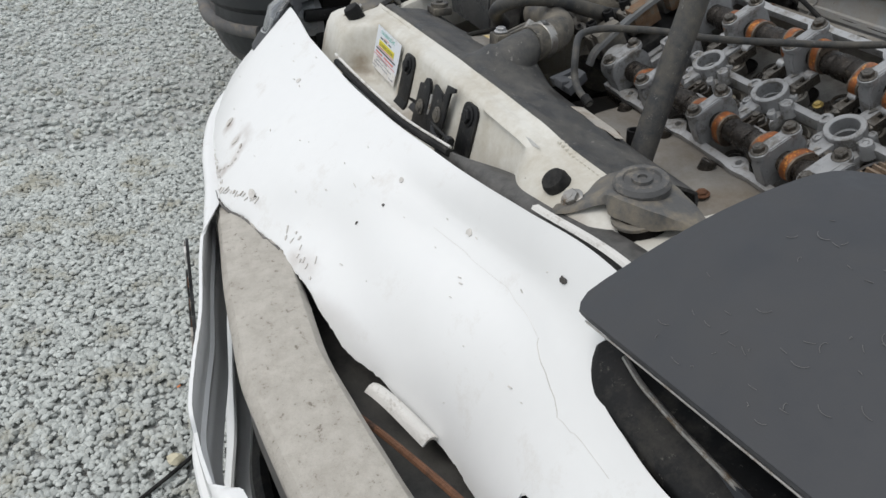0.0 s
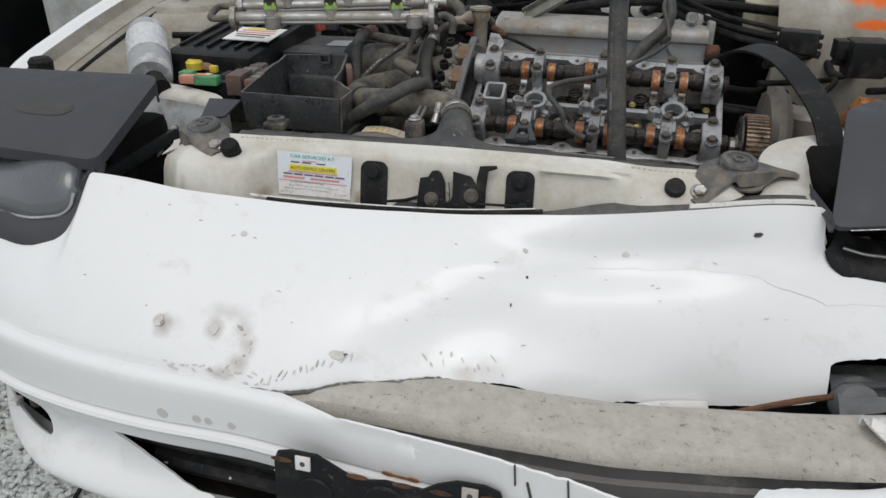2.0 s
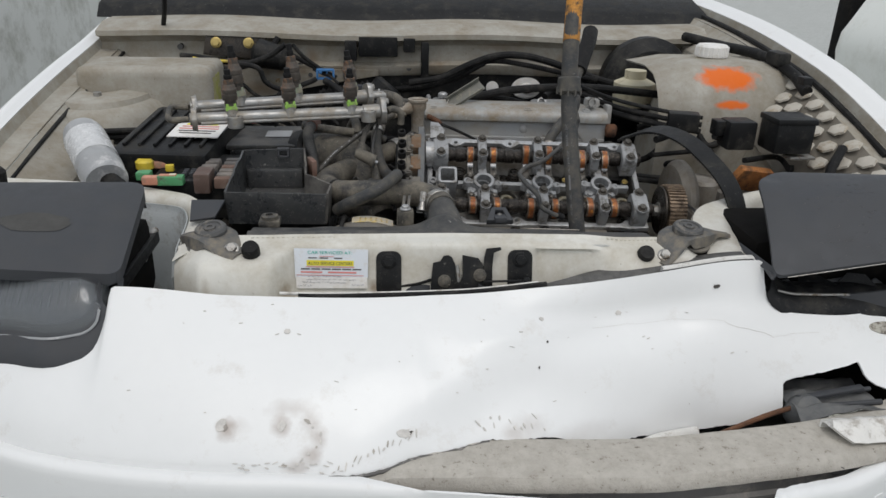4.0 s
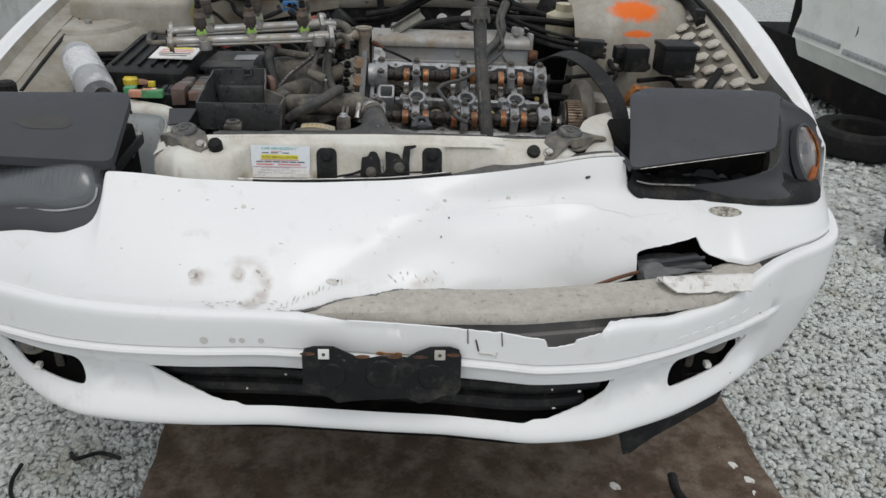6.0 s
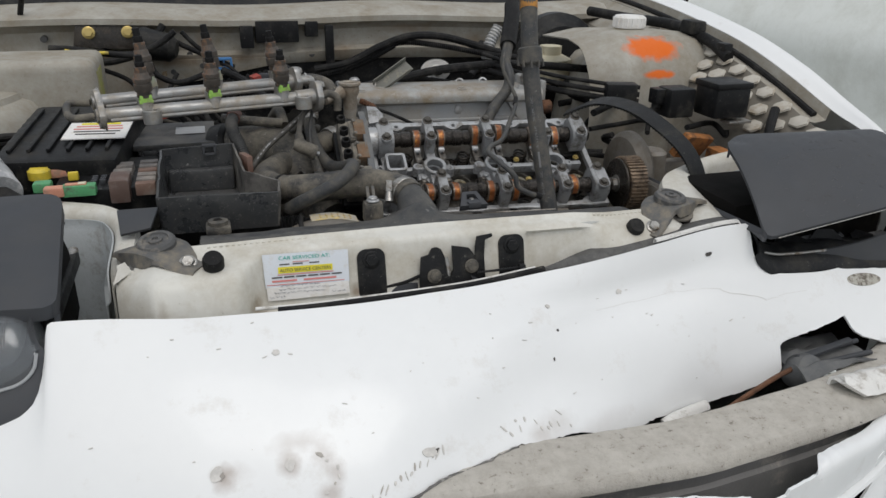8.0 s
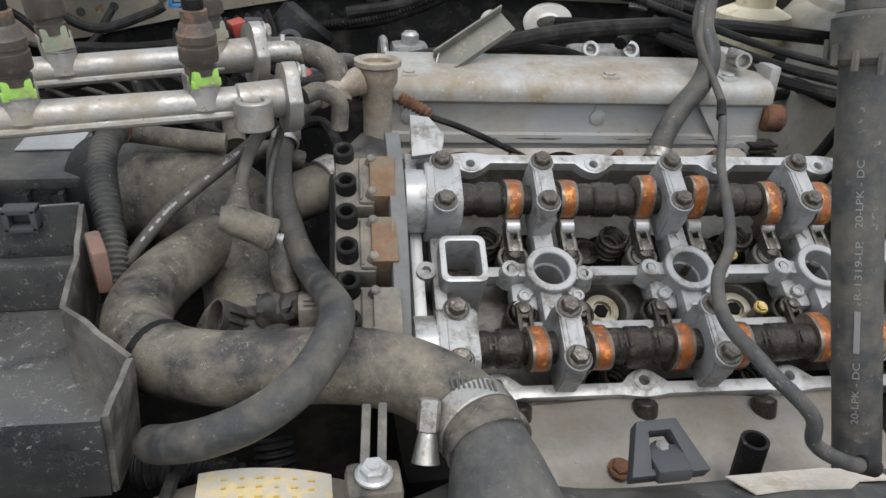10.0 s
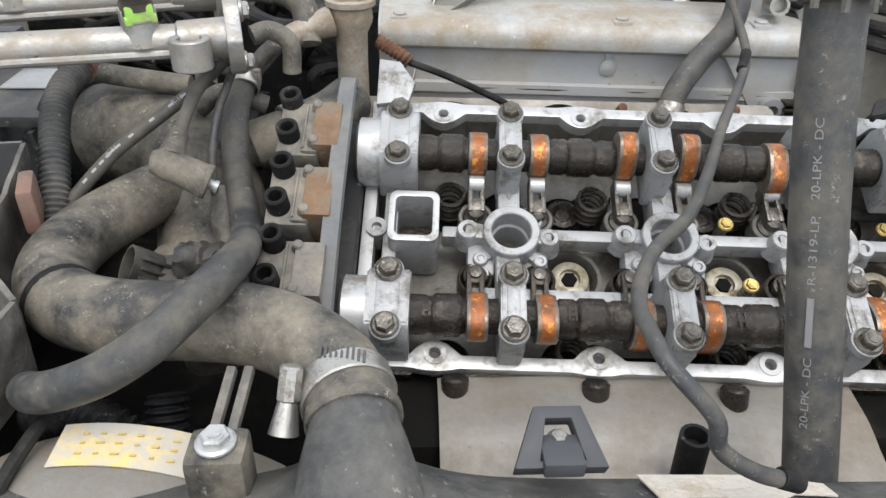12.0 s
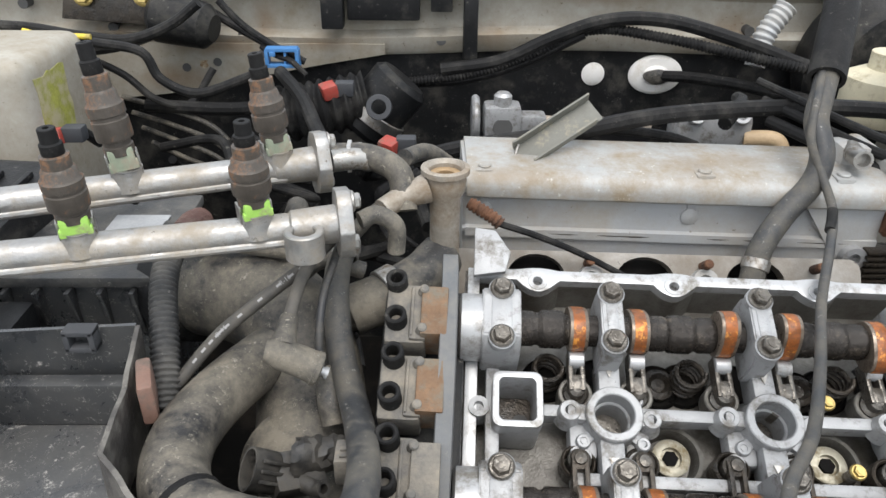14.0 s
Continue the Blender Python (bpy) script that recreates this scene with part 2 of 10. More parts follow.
def soft_marks(m, origin, colour, marks, grains=55.0):
    """Smears with soft, grainy edges: (centre, radii, strength) each, on a mesh whose origin is given."""
    nt = m.node_tree
    base = nt.nodes["Principled BSDF"].inputs["Base Color"]
    under = base.links[0].from_socket
    tc = nt.nodes.new("ShaderNodeTexCoord")
    grain = nt.nodes.new("ShaderNodeTexNoise")
    grain.inputs["Scale"].default_value, grain.inputs["Detail"].default_value = grains, 6.0
    nt.links.new(tc.outputs["Object"], grain.inputs["Vector"])
    for centre, radii, strength in marks:
        move = nt.nodes.new("ShaderNodeVectorMath")
        move.operation = "SUBTRACT"
        move.inputs[1].default_value = Vector(centre) - Vector(origin)
        nt.links.new(tc.outputs["Object"], move.inputs[0])
        size = nt.nodes.new("ShaderNodeVectorMath")
        size.operation = "DIVIDE"
        size.inputs[1].default_value = radii
        nt.links.new(move.outputs[0], size.inputs[0])
        far = nt.nodes.new("ShaderNodeVectorMath")
        far.operation = "LENGTH"
        nt.links.new(size.outputs[0], far.inputs[0])
        add = nt.nodes.new("ShaderNodeMath")
        nt.links.new(far.outputs["Value"], add.inputs[0])
        nt.links.new(grain.outputs["Fac"], add.inputs[1])
        edge = nt.nodes.new("ShaderNodeMapRange")
        edge.inputs["From Min"].default_value, edge.inputs["From Max"].default_value = 1.62, 1.12 if strength > 0.9 else 0.7
        edge.inputs["To Max"].default_value = strength
        nt.links.new(add.outputs[0], edge.inputs["Value"])
        mixed = nt.nodes.new("ShaderNodeMix")
        mixed.data_type = "RGBA"
        mixed.inputs["B"].default_value = (*colour, 1)
        nt.links.new(edge.outputs["Result"], mixed.inputs["Factor"])
        nt.links.new(under, mixed.inputs["A"])
        under = mixed.outputs["Result"]
    nt.links.new(under, base)


WHITE = mat("white_car_paint", (0.80, 0.81, 0.81), 0.40, var=0.02, scale=4, bump=0.015, fine=60, dirt=(0.70, 0.69, 0.67), amount=0.12, spread=16, edge=0.16, coat=0.25, dirt_rough=0.6)
WHITE_EDGE = mat("scuffed_white_plastic", (0.74, 0.73, 0.70), 0.6, var=0.08, scale=30, bump=0.2, dirt=(0.4, 0.37, 0.33), amount=0.3, spread=40)
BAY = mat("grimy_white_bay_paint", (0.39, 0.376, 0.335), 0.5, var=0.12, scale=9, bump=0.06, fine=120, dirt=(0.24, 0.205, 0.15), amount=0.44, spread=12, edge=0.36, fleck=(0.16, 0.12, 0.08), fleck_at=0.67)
PANEL = mat("dirty_white_panel_paint", (0.66, 0.65, 0.60), 0.45, var=0.06, scale=9, bump=0.05, fine=120, dirt=(0.44, 0.40, 0.32), amount=0.34, spread=11, edge=0.3, fleck=(0.2, 0.16, 0.11), fleck_at=0.70)
BLACK = mat("black_plastic", (0.012, 0.0125, 0.0135), 0.46, var=0.3, scale=30, bump=0.1, dirt=(0.06, 0.057, 0.05), amount=0.24, spread=18, edge=0.2, spec=0.22, fleck=(0.10, 0.095, 0.085), fleck_at=0.66)
COVER = mat("dark_grey_cover_plastic", (0.035, 0.039, 0.047), 0.44, var=0.10, scale=14, bump=0.03, fine=900, dirt=(0.062, 0.063, 0.066), amount=0.40, spread=14, edge=0.4, fleck=(0.13, 0.13, 0.13), fleck_at=0.73)
RUBBER = mat("black_rubber", (0.013, 0.013, 0.0135), 0.58, var=0.25, scale=40, bump=0.1, fine=500, dirt=(0.055, 0.053, 0.049), amount=0.26, spread=22, edge=0.22, spec=0.16, fleck=(0.09, 0.085, 0.075), fleck_at=0.66)
DUSTY = mat("dusty_hose_rubber", (0.030, 0.030, 0.031), 0.46, var=0.25, scale=38, bump=0.16, fine=900, dirt=(0.195, 0.175, 0.140), amount=0.46, spread=24, edge=0.24, spec=0.45, fleck=(0.26, 0.24, 0.20), fleck_at=0.655, lines=((0.26, 0.24, 0.195), 330.0, 0.018, 0.22))
TRAY = mat("dust_speckled_black_plastic", (0.034, 0.037, 0.041), 0.25, var=0.15, scale=20, bump=0.05, fine=500, dirt=(0.058, 0.058, 0.057), amount=0.4, spread=24, edge=0.3, spec=0.8, dirt_rough=0.45, fleck=(0.30, 0.29, 0.275), fleck_at=0.665, lines=((0.26, 0.25, 0.235), 300.0, 0.014, 0.45))
HOSE = mat("blue_grey_hose_rubber", (0.038, 0.040, 0.043), 0.46, var=0.18, scale=25, bump=0.08, fine=800, dirt=(0.118, 0.108, 0.090), amount=0.40, spread=34, edge=0.26, spec=0.4, fleck=(0.20, 0.195, 0.18), fleck_at=0.665, lines=((0.17, 0.16, 0.14), 320.0, 0.018, 0.15))
FOAM = mat("grey_foam_beam", (0.48, 0.455, 0.41), 0.85, var=0.08, scale=25, bump=0.3, fine=420, dirt=(0.37, 0.345, 0.305), amount=0.40, spread=60, edge=0.25, fleck=(0.20, 0.18, 0.15), fleck_at=0.645)
# shaded counterpart of FOAM: the front face's dimmer light set as colour
FOAM_DARK = mat("shade_toned_beam_face", (0.17, 0.165, 0.16), 0.6, var=0.15, scale=20, bump=0.1, dirt=(0.3, 0.28, 0.25), amount=0.3, spread=20)
ALLOY = mat("cast_aluminium", (0.345, 0.352, 0.36), 0.46, 0.35, var=0.09, scale=60, bump=0.14, fine=900, dirt=(0.115, 0.105, 0.09), amount=0.31, spread=46, edge=0.14, dirt_rough=0.42, fleck=(0.06, 0.05, 0.04), fleck_at=0.69)
BRIGHT = mat("machined_aluminium", (0.43, 0.437, 0.445), 0.38, 0.45, var=0.07, scale=60, bump=0.05, fine=900, dirt=(0.15, 0.135, 0.11), amount=0.31, spread=46, edge=0.16, dirt_rough=0.42, fleck=(0.08, 0.07, 0.055), fleck_at=0.69)
OILY = mat("oily_dark_casting", (0.06, 0.05, 0.04), 0.32, 0.6, var=0.35, scale=50, bump=0.25, fine=500, dirt=(0.02, 0.017, 0.014), amount=0.5, spread=30, dirt_rough=0.25)
VARNISH = mat("oil_varnished_casting", (0.145, 0.140, 0.126), 0.36, 0.35, var=0.2, scale=45, bump=0.16, fine=600, dirt=(0.042, 0.034, 0.025), amount=0.42, spread=28, edge=0.22, dirt_rough=0.28)
CAM = mat("oil_blackened_camshaft", (0.032, 0.027, 0.023), 0.25, 0.45, var=0.25, scale=80, bump=0.30, fine=1100, dirt=(0.085, 0.068, 0.05), amount=0.26, spread=60, dirt_rough=0.3)
LOBE = mat("rust_orange_cam_lobe", (0.40, 0.125, 0.032), 0.32, 0.35, var=0.3, scale=120, bump=0.14, fine=900, dirt=(0.13, 0.05, 0.02), amount=0.45, spread=110, edge=0.18, dirt_rough=0.38, fleck=(0.62, 0.26, 0.05), fleck_at=0.60)
STEEL = mat("worn_steel", (0.42, 0.41, 0.39), 0.38, 0.9, var=0.2, scale=60, bump=0.1, dirt=(0.12, 0.09, 0.06), amount=0.35, spread=60, dirt_rough=0.6)
BOLTM = mat("dark_oiled_bolt", (0.15, 0.14, 0.125), 0.3, 0.75, var=0.3, scale=160, bump=0.12, dirt=(0.045, 0.036, 0.026), amount=0.42, spread=120, dirt_rough=0.35, fleck=(0.34, 0.32, 0.28), fleck_at=0.67)
SILVER = mat("dirty_silver_cover", (0.40, 0.415, 0.43), 0.5, 0.2, var=0.07, scale=14, bump=0.06, fine=450, dirt=(0.33, 0.30, 0.25), amount=0.40, spread=13, edge=0.3, fleck=(0.15, 0.125, 0.09), fleck_at=0.68, dirt_rough=0.7)
CROWN = mat("tan_stained_cover", (0.37, 0.375, 0.37), 0.5, 0.2, var=0.10, scale=16, bump=0.10, fine=400, dirt=(0.235, 0.19, 0.13), amount=0.43, spread=16, edge=0.22, fleck=(0.55, 0.54, 0.50), fleck_at=0.66, dirt_rough=0.7)
LOBE_EDGE = mat("brown_steel_lobe_edge", (0.22, 0.18, 0.145), 0.3, 0.6, var=0.25, scale=90, bump=0.08, fine=900, dirt=(0.07, 0.05, 0.035), amount=0.35, spread=90, dirt_rough=0.4)
RUST = mat("rusty_steel", (0.16, 0.075, 0.04), 0.85, 0.1, var=0.35, scale=40, bump=0.3, dirt=(0.05, 0.03, 0.022), amount=0.4, spread=30)
HEATSH = mat("dull_heat_shield", (0.275, 0.262, 0.24), 0.5, 0.35, var=0.10, scale=14, bump=0.10, fine=300, dirt=(0.17, 0.14, 0.105), amount=0.42, spread=17, edge=0.3, dirt_rough=0.75, fleck=(0.055, 0.045, 0.035), fleck_at=0.685)
COILM = mat("brown_coil_laminate", (0.185, 0.11, 0.062), 0.75, 0.1, var=0.3, scale=60, bump=0.3, dirt=(0.15, 0.13, 0.10), amount=0.42, spread=55)
COILB = mat("dusty_grey_coil_case", (0.115, 0.110, 0.101), 0.65, var=0.15, scale=40, bump=0.18, fine=700, dirt=(0.24, 0.215, 0.175), amount=0.40, spread=42, edge=0.22)
INJ = mat("brown_injector_body", (0.085, 0.073, 0.062), 0.5, 0.2, var=0.3, scale=60, bump=0.12, dirt=(0.26, 0.13, 0.065), amount=0.3, spread=50)
GREEN = mat("lime_green_plastic", (0.35, 0.62, 0.12), 0.45, var=0.12, scale=60, bump=0.05, dirt=(0.3, 0.32, 0.16), amount=0.3, spread=60)
RELAYG = mat("dull_green_fuse", (0.10, 0.36, 0.16), 0.5, var=0.15, scale=60, bump=0.05, dirt=(0.12, 0.14, 0.1), amount=0.3, spread=40)
YELLOW = mat("yellow_plastic", (0.72, 0.55, 0.05), 0.5, var=0.1, scale=60, bump=0.05, dirt=(0.4, 0.32, 0.1), amount=0.3, spread=40)
RED = mat("red_plastic", (0.36, 0.055, 0.04), 0.55, var=0.2, scale=60, bump=0.05, dirt=(0.17, 0.09, 0.07), amount=0.4, spread=60)
BLUE = mat("blue_plastic", (0.06, 0.20, 0.45), 0.5, var=0.15, scale=60, bump=0.05)
PINK = mat("salmon_fuse_plastic", (0.66, 0.30, 0.20), 0.55, var=0.15, scale=60, bump=0.05, dirt=(0.4, 0.25, 0.18), amount=0.3, spread=40)
LABEL = mat("white_paper_label", (0.78, 0.77, 0.75), 0.6, var=0.03, scale=40, bump=0.02, dirt=(0.58, 0.54, 0.47), amount=0.25, spread=40, edge=0.2)
INK = mat("dark_print", (0.07, 0.07, 0.07), 0.7, var=0.1, bump=0.0)
INK_RED = mat("red_print", (0.66, 0.24, 0.22), 0.7, var=0.1, bump=0.0)
INK_GREEN = mat("green_print", (0.02, 0.42, 0.33), 0.7, var=0.1, bump=0.0)
INK_YEL = mat("yellow_print", (0.75, 0.66, 0.05), 0.7, var=0.1, bump=0.0)
TAN = mat("cream_plastic", (0.62, 0.57, 0.42), 0.5, var=0.1, scale=30, bump=0.04, dirt=(0.35, 0.3, 0.2), amount=0.3, spread=20)
GREY_PL = mat("grey_plastic_neck", (0.36, 0.37, 0.38), 0.4, var=0.12, scale=20, bump=0.05, dirt=(0.6, 0.6, 0.6), amount=0.3, spread=25)
DARKBODY = mat("dark_slate_car_paint", (0.010, 0.012, 0.014), 0.4, var=0.1, scale=6, bump=0.02, dirt=(0.022, 0.023, 0.023), amount=0.35, spread=5, edge=0.25, coat=0.15)
CREAM = mat("pale_car_paint", (0.78, 0.80, 0.76), 0.35, var=0.03, scale=3, bump=0.015, dirt=(0.62, 0.63, 0.58), amount=0.3, spread=3, edge=0.25, coat=0.3)
TYRE = mat("tyre_rubber", (0.014, 0.014, 0.014), 0.8, var=0.2, scale=30, bump=0.2, dirt=(0.035, 0.033, 0.030), amount=0.3, spread=10, spec=0.2)
TANK = mat("dusty_tank_plastic", (0.034, 0.036, 0.039), 0.5, var=0.25, scale=30, bump=0.2, fine=450, dirt=(0.12, 0.115, 0.105), amount=0.42, spread=26, edge=0.28, fleck=(0.24, 0.23, 0.21), fleck_at=0.66)
# near-black that puts the shade of holes, recesses and depths into colour
DARKVOID = mat("unlit_depth_black", (0.007, 0.0065, 0.006), 0.8, var=0.3, scale=10, bump=0.1, dirt=(0.02, 0.017, 0.014), amount=0.35, spread=8, spec=0.12)
CARPET = mat("brown_carpet_mat", (0.10, 0.066, 0.042), 0.95, var=0.35, scale=20, bump=0.6, fine=260, dirt=(0.21, 0.165, 0.125), amount=0.4, spread=9, edge=0.2)
STONE = mat("grey_crushed_stone", (0.53, 0.555, 0.535), 0.85, var=0.10, scale=40, bump=0.25, fine=300, island=0.20, dirt=(0.38, 0.37, 0.31), amount=0.3, spread=5)
GRAVEL = mat("gravel_bed", (0.50, 0.52, 0.505), 0.95, var=0.25, scale=45, bump=0.8, fine=160, dirt=(0.16, 0.155, 0.145), amount=0.34, spread=40)
TAPE = mat("silver_foil_tape", (0.6, 0.56, 0.5), 0.5, 0.3, var=0.1, scale=50, bump=0.2, dirt=(0.4, 0.34, 0.27), amount=0.35, spread=35)


def clear(name, col, rough=0.08):
    m = bpy.data.materials.new(name)
    m.use_nodes = True
    b = m.node_tree.nodes["Principled BSDF"]
    b.inputs["Base Color"].default_value = (*col, 1)
    b.inputs["Roughness"].default_value = rough
    b.inputs["Transmission Weight"].default_value = 0.85
    b.inputs["IOR"].default_value = 1.47
    return m


LENS = clear("clear_ribbed_lens", (0.50, 0.53, 0.56), 0.14)
AMBER = clear("amber_lens", (0.95, 0.30, 0.03), 0.15)

# ---------------------------------------------------------------- ground
def keyed(rows):
    """A smooth curve through rows of (q, values...): returns f(q) as a tuple."""
    a = np.array(rows, float)
    q, v = a[:, 0], a[:, 1:]
    slope = np.zeros_like(v)
    d = (v[1:] - v[:-1]) / (q[1:] - q[:-1])[:, None]
    same = d[1:] * d[:-1] > 0
    slope[1:-1] = np.where(same, 2 * d[1:] * d[:-1] / np.where(same, d[1:] + d[:-1], 1), 0)
    slope[0], slope[-1] = d[0], d[-1]

    def at(x):
        i = int(np.clip(np.searchsorted(q, x) - 1, 0, len(q) - 2))
        h = q[i + 1] - q[i]
        t = min(1.0, max(0.0, (x - q[i]) / h))
        return tuple((2 * t ** 3 - 3 * t ** 2 + 1) * v[i] + (t ** 3 - 2 * t ** 2 + t) * h * slope[i] + (3 * t ** 2 - 2 * t ** 3) * v[i + 1] + (t ** 3 - t ** 2) * h * slope[i + 1])
    return at


g = bmesh.new()
bmesh.ops.create_grid(g, x_segments=60, y_segments=60, size=1)
for v in g.verts:
    r = max(abs(v.co.x), abs(v.co.y))
    v.co *= 5 + 900 * max(0.0, r - 0.5) ** 4
    v.co.z = 0.012 * noise.noise((v.co.x * 0.9, v.co.y * 0.9, 0)) - 0.007
single("ground", g, GRAVEL, "bed of grey crushed stone gravel", "ground", kind="structure")


def stones(name, areas, label, seed):
    """Crushed stones strewn over rectangles (x0, x1, y0, y1, how many, size)."""
    rng = np.random.default_rng(seed)
    p = (1 + 5 ** 0.5) / 2
    ico = np.array([(-1, p, 0), (1, p, 0), (-1, -p, 0), (1, -p, 0), (0, -1, p), (0, 1, p), (0, -1, -p), (0, 1, -p), (p, 0, -1), (p, 0, 1), (-p, 0, -1), (-p, 0, 1)]) / 1.9
    tri = np.array([(0, 11, 5), (0, 5, 1), (0, 1, 7), (0, 7, 10), (0, 10, 11), (1, 5, 9), (5, 11, 4), (11, 10, 2), (10, 7, 6), (7, 1, 8), (3, 9, 4), (3, 4, 2), (3, 2, 6), (3, 6, 8), (3, 8, 9), (4, 9, 5), (2, 4, 11), (6, 2, 10), (8, 6, 7), (9, 8, 1)])
    V, F, base = [], [], 0
    for x0, x1, y0, y1, n, size in areas:
        c = np.c_[rng.uniform(x0, x1, n), rng.uniform(y0, y1, n), np.zeros(n)]
        s = size * rng.uniform(0.6, 1.35, (n, 1)) * rng.uniform(0.65, 1.2, (n, 3)) * (1, 1, 0.75)
        a = rng.uniform(0, 6.283, n)
        b = rng.uniform(-0.7, 0.7, n)
        pts = ico[None] * rng.uniform(0.72, 1.2, (n, 12, 1)) * s[:, None, :]
        ca, sa, cb, sb = np.cos(a)[:, None], np.sin(a)[:, None], np.cos(b)[:, None], np.sin(b)[:, None]
        y, z = pts[..., 1] * cb - pts[..., 2] * sb, pts[..., 1] * sb + pts[..., 2] * cb
        x, y = pts[..., 0] * ca - y * sa, pts[..., 0] * sa + y * ca
        pts = np.stack([x, y, z], -1) + c[:, None, :]
        pts[..., 2] += rng.uniform(-0.2, 0.36, (n, 1)) * size
        V.append(pts.reshape(-1, 3))
        F.append((tri[None] + base + 12 * np.arange(n)[:, None, None]).reshape(-1, 3))
        base += 12 * n
    V, F = np.concatenate(V), np.concatenate(F)
    me = bpy.data.meshes.new(name)
    me.from_pydata(V.tolist(), [], F.tolist())
    me.materials.append(STONE)
    ob = new(name, me)
    WL[ob] = Vector()
    return tagged(ob, label, "gravel", kind="stuff")


stones("gravel", [(-2.6, -0.35, -0.9, 1.2, 36000, 0.0098), (-6.5, -2.2, -1.6, 3.0, 16000, 0.016), (-2.6, -0.6, 1.1, 2.4, 6000, 0.014), (0.95, 2.6, 0.1, 1.9, 18000, 0.0102), (1.4, 5.2, 1.6, 7.5, 9000, 0.02),
                  (-0.75, 1.25, -0.3, 0.9, 1200, 0.009)], "loose grey and pale crushed stones", 5)

# carpet under the car's nose
rows = []
for j in range(25):
    y = 0.05 + 1.45 * j / 24
    rows.append([(x + 0.012 * noise.noise((x * 9, y * 9, 3)), y + 0.012 * noise.noise((y * 9, x * 3, 7)), 0.022 + 0.008 * noise.noise((x * 5, y * 5, 1))) for x in np.linspace(-0.62, 1.07 + 0.03 * (y - 0.4), 36)])
single("carpet_mat", sheet(rows, -0.012), CARPET, "worn brown carpet mat lying on the gravel", "mat")


def chunk(seed, size, flat=0.5):
    """A broken lump."""
    r = random.Random(seed)
    bm = bmesh.new()
    bmesh.ops.create_icosphere(bm, subdivisions=2, radius=1)
    for v in bm.verts:
        v.co *= 1 + 0.5 * noise.noise(v.co * 1.6 + Vector((seed * 3.1, 0, 0)))
        v.co = Vector((v.co.x * size, v.co.y * size * r.uniform(0.5, 0.8), v.co.z * size * flat))
    bm.transform(Matrix.Rotation(r.uniform(0, 6), 4, "Z"))
    return bm


def drop_at(bm, x, y, z=0.0):
    lo = min(v.co.z for v in bm.verts)
    bmesh.ops.translate(bm, vec=(x, y, z - lo - 0.004), verts=bm.verts)
    return bm


single("lamp_shard", drop_at(chunk(1, 0.045, 0.35), -0.815, 0.09, 0.008), BLACK, "broken black plastic shard on the gravel", "debris")
single("plastic_piece", drop_at(chunk(7, 0.05, 0.4), -1.86, 0.915, 0.012), BLUE, "small blue plastic piece on the gravel", "debris")
single("lamp_shard", drop_at(chunk(2, 0.055, 0.3), -2.4, 0.2, 0.01), RUST, "dark red broken lens shard on the gravel", "debris")
single("rubble", drop_at(chunk(3, 0.022, 0.7), -0.57, -0.13, 0.008), TAN, "small pale yellow pebble on the gravel", "debris")
AMB_SHARD = mat("orange_plastic_shards", (0.7, 0.22, 0.07), 0.4, var=0.2, bump=0.05)
rng = random.Random(8)
for k in range(26):
    x, y = rng.gauss(-0.98, 0.14), rng.gauss(0.12, 0.12)
    single("lens_shard", drop_at(chunk(20 + k, rng.uniform(0.005, 0.014), 0.25), x, y, 0.016), AMB_SHARD, "orange broken lens shard on the gravel", "debris", "orange lens shards")
for k, (x, y, s) in enumerate(((0.63, 0.47, 0.018), (1.0, 0.42, 0.014), (1.01, 0.47, 0.016), (0.99, 0.53, 0.015), (0.98, 0.6, 0.012))):
    single("paint_flake", drop_at(chunk(60 + k, s, 0.12), x, y, 0.034), WHITE_EDGE, "white paint flake on the carpet", "debris", "white paint flakes")
single("rubber_strip", tube([(0.80, 0.50, 0.03), (0.79, 0.44, 0.032), (0.80, 0.38, 0.04), (0.83, 0.34, 0.034)], 0.014), RUBBER, "curled black rubber strip on the carpet", "debris")
arc = [(-0.78 + 0.2 * math.cos(t), 0.62 + 0.16 * math.sin(t), 0.016 + 0.006 * math.sin(3 * t)) for t in np.linspace(2.9, 6.6, 12)]
single("cable", tube(arc, 0.0055, 8), RUBBER, "thin black cable curled on the gravel", "cable")
single("cable", tube([(-0.86, 0.70, 0.014), (-0.83, 0.66, 0.03), (-0.78, 0.69, 0.02), (-0.72, 0.67, 0.016)], 0.006, 8), RUBBER, "short black cable end on the gravel", "cable")
single("stick", tube([(-0.48, -0.22, 0.014), (-0.53, -0.14, 0.018), (-0.60, -0.05, 0.014)], 0.005, 8), RUBBER, "thin dark stick lying on the gravel", "debris")
single("scrap", drop_at(chunk(91, 0.035, 0.5), -2.35, 1.62, 0.012), BLUE, "crumpled blue plastic scrap on the gravel", "debris")

# ---------------------------------------------------------------- the cars beside
van = thing("dark_car", (-2.9, 1.5, 0), "dark slate car with scuffed bumper beside the white one", "car")
rows = []
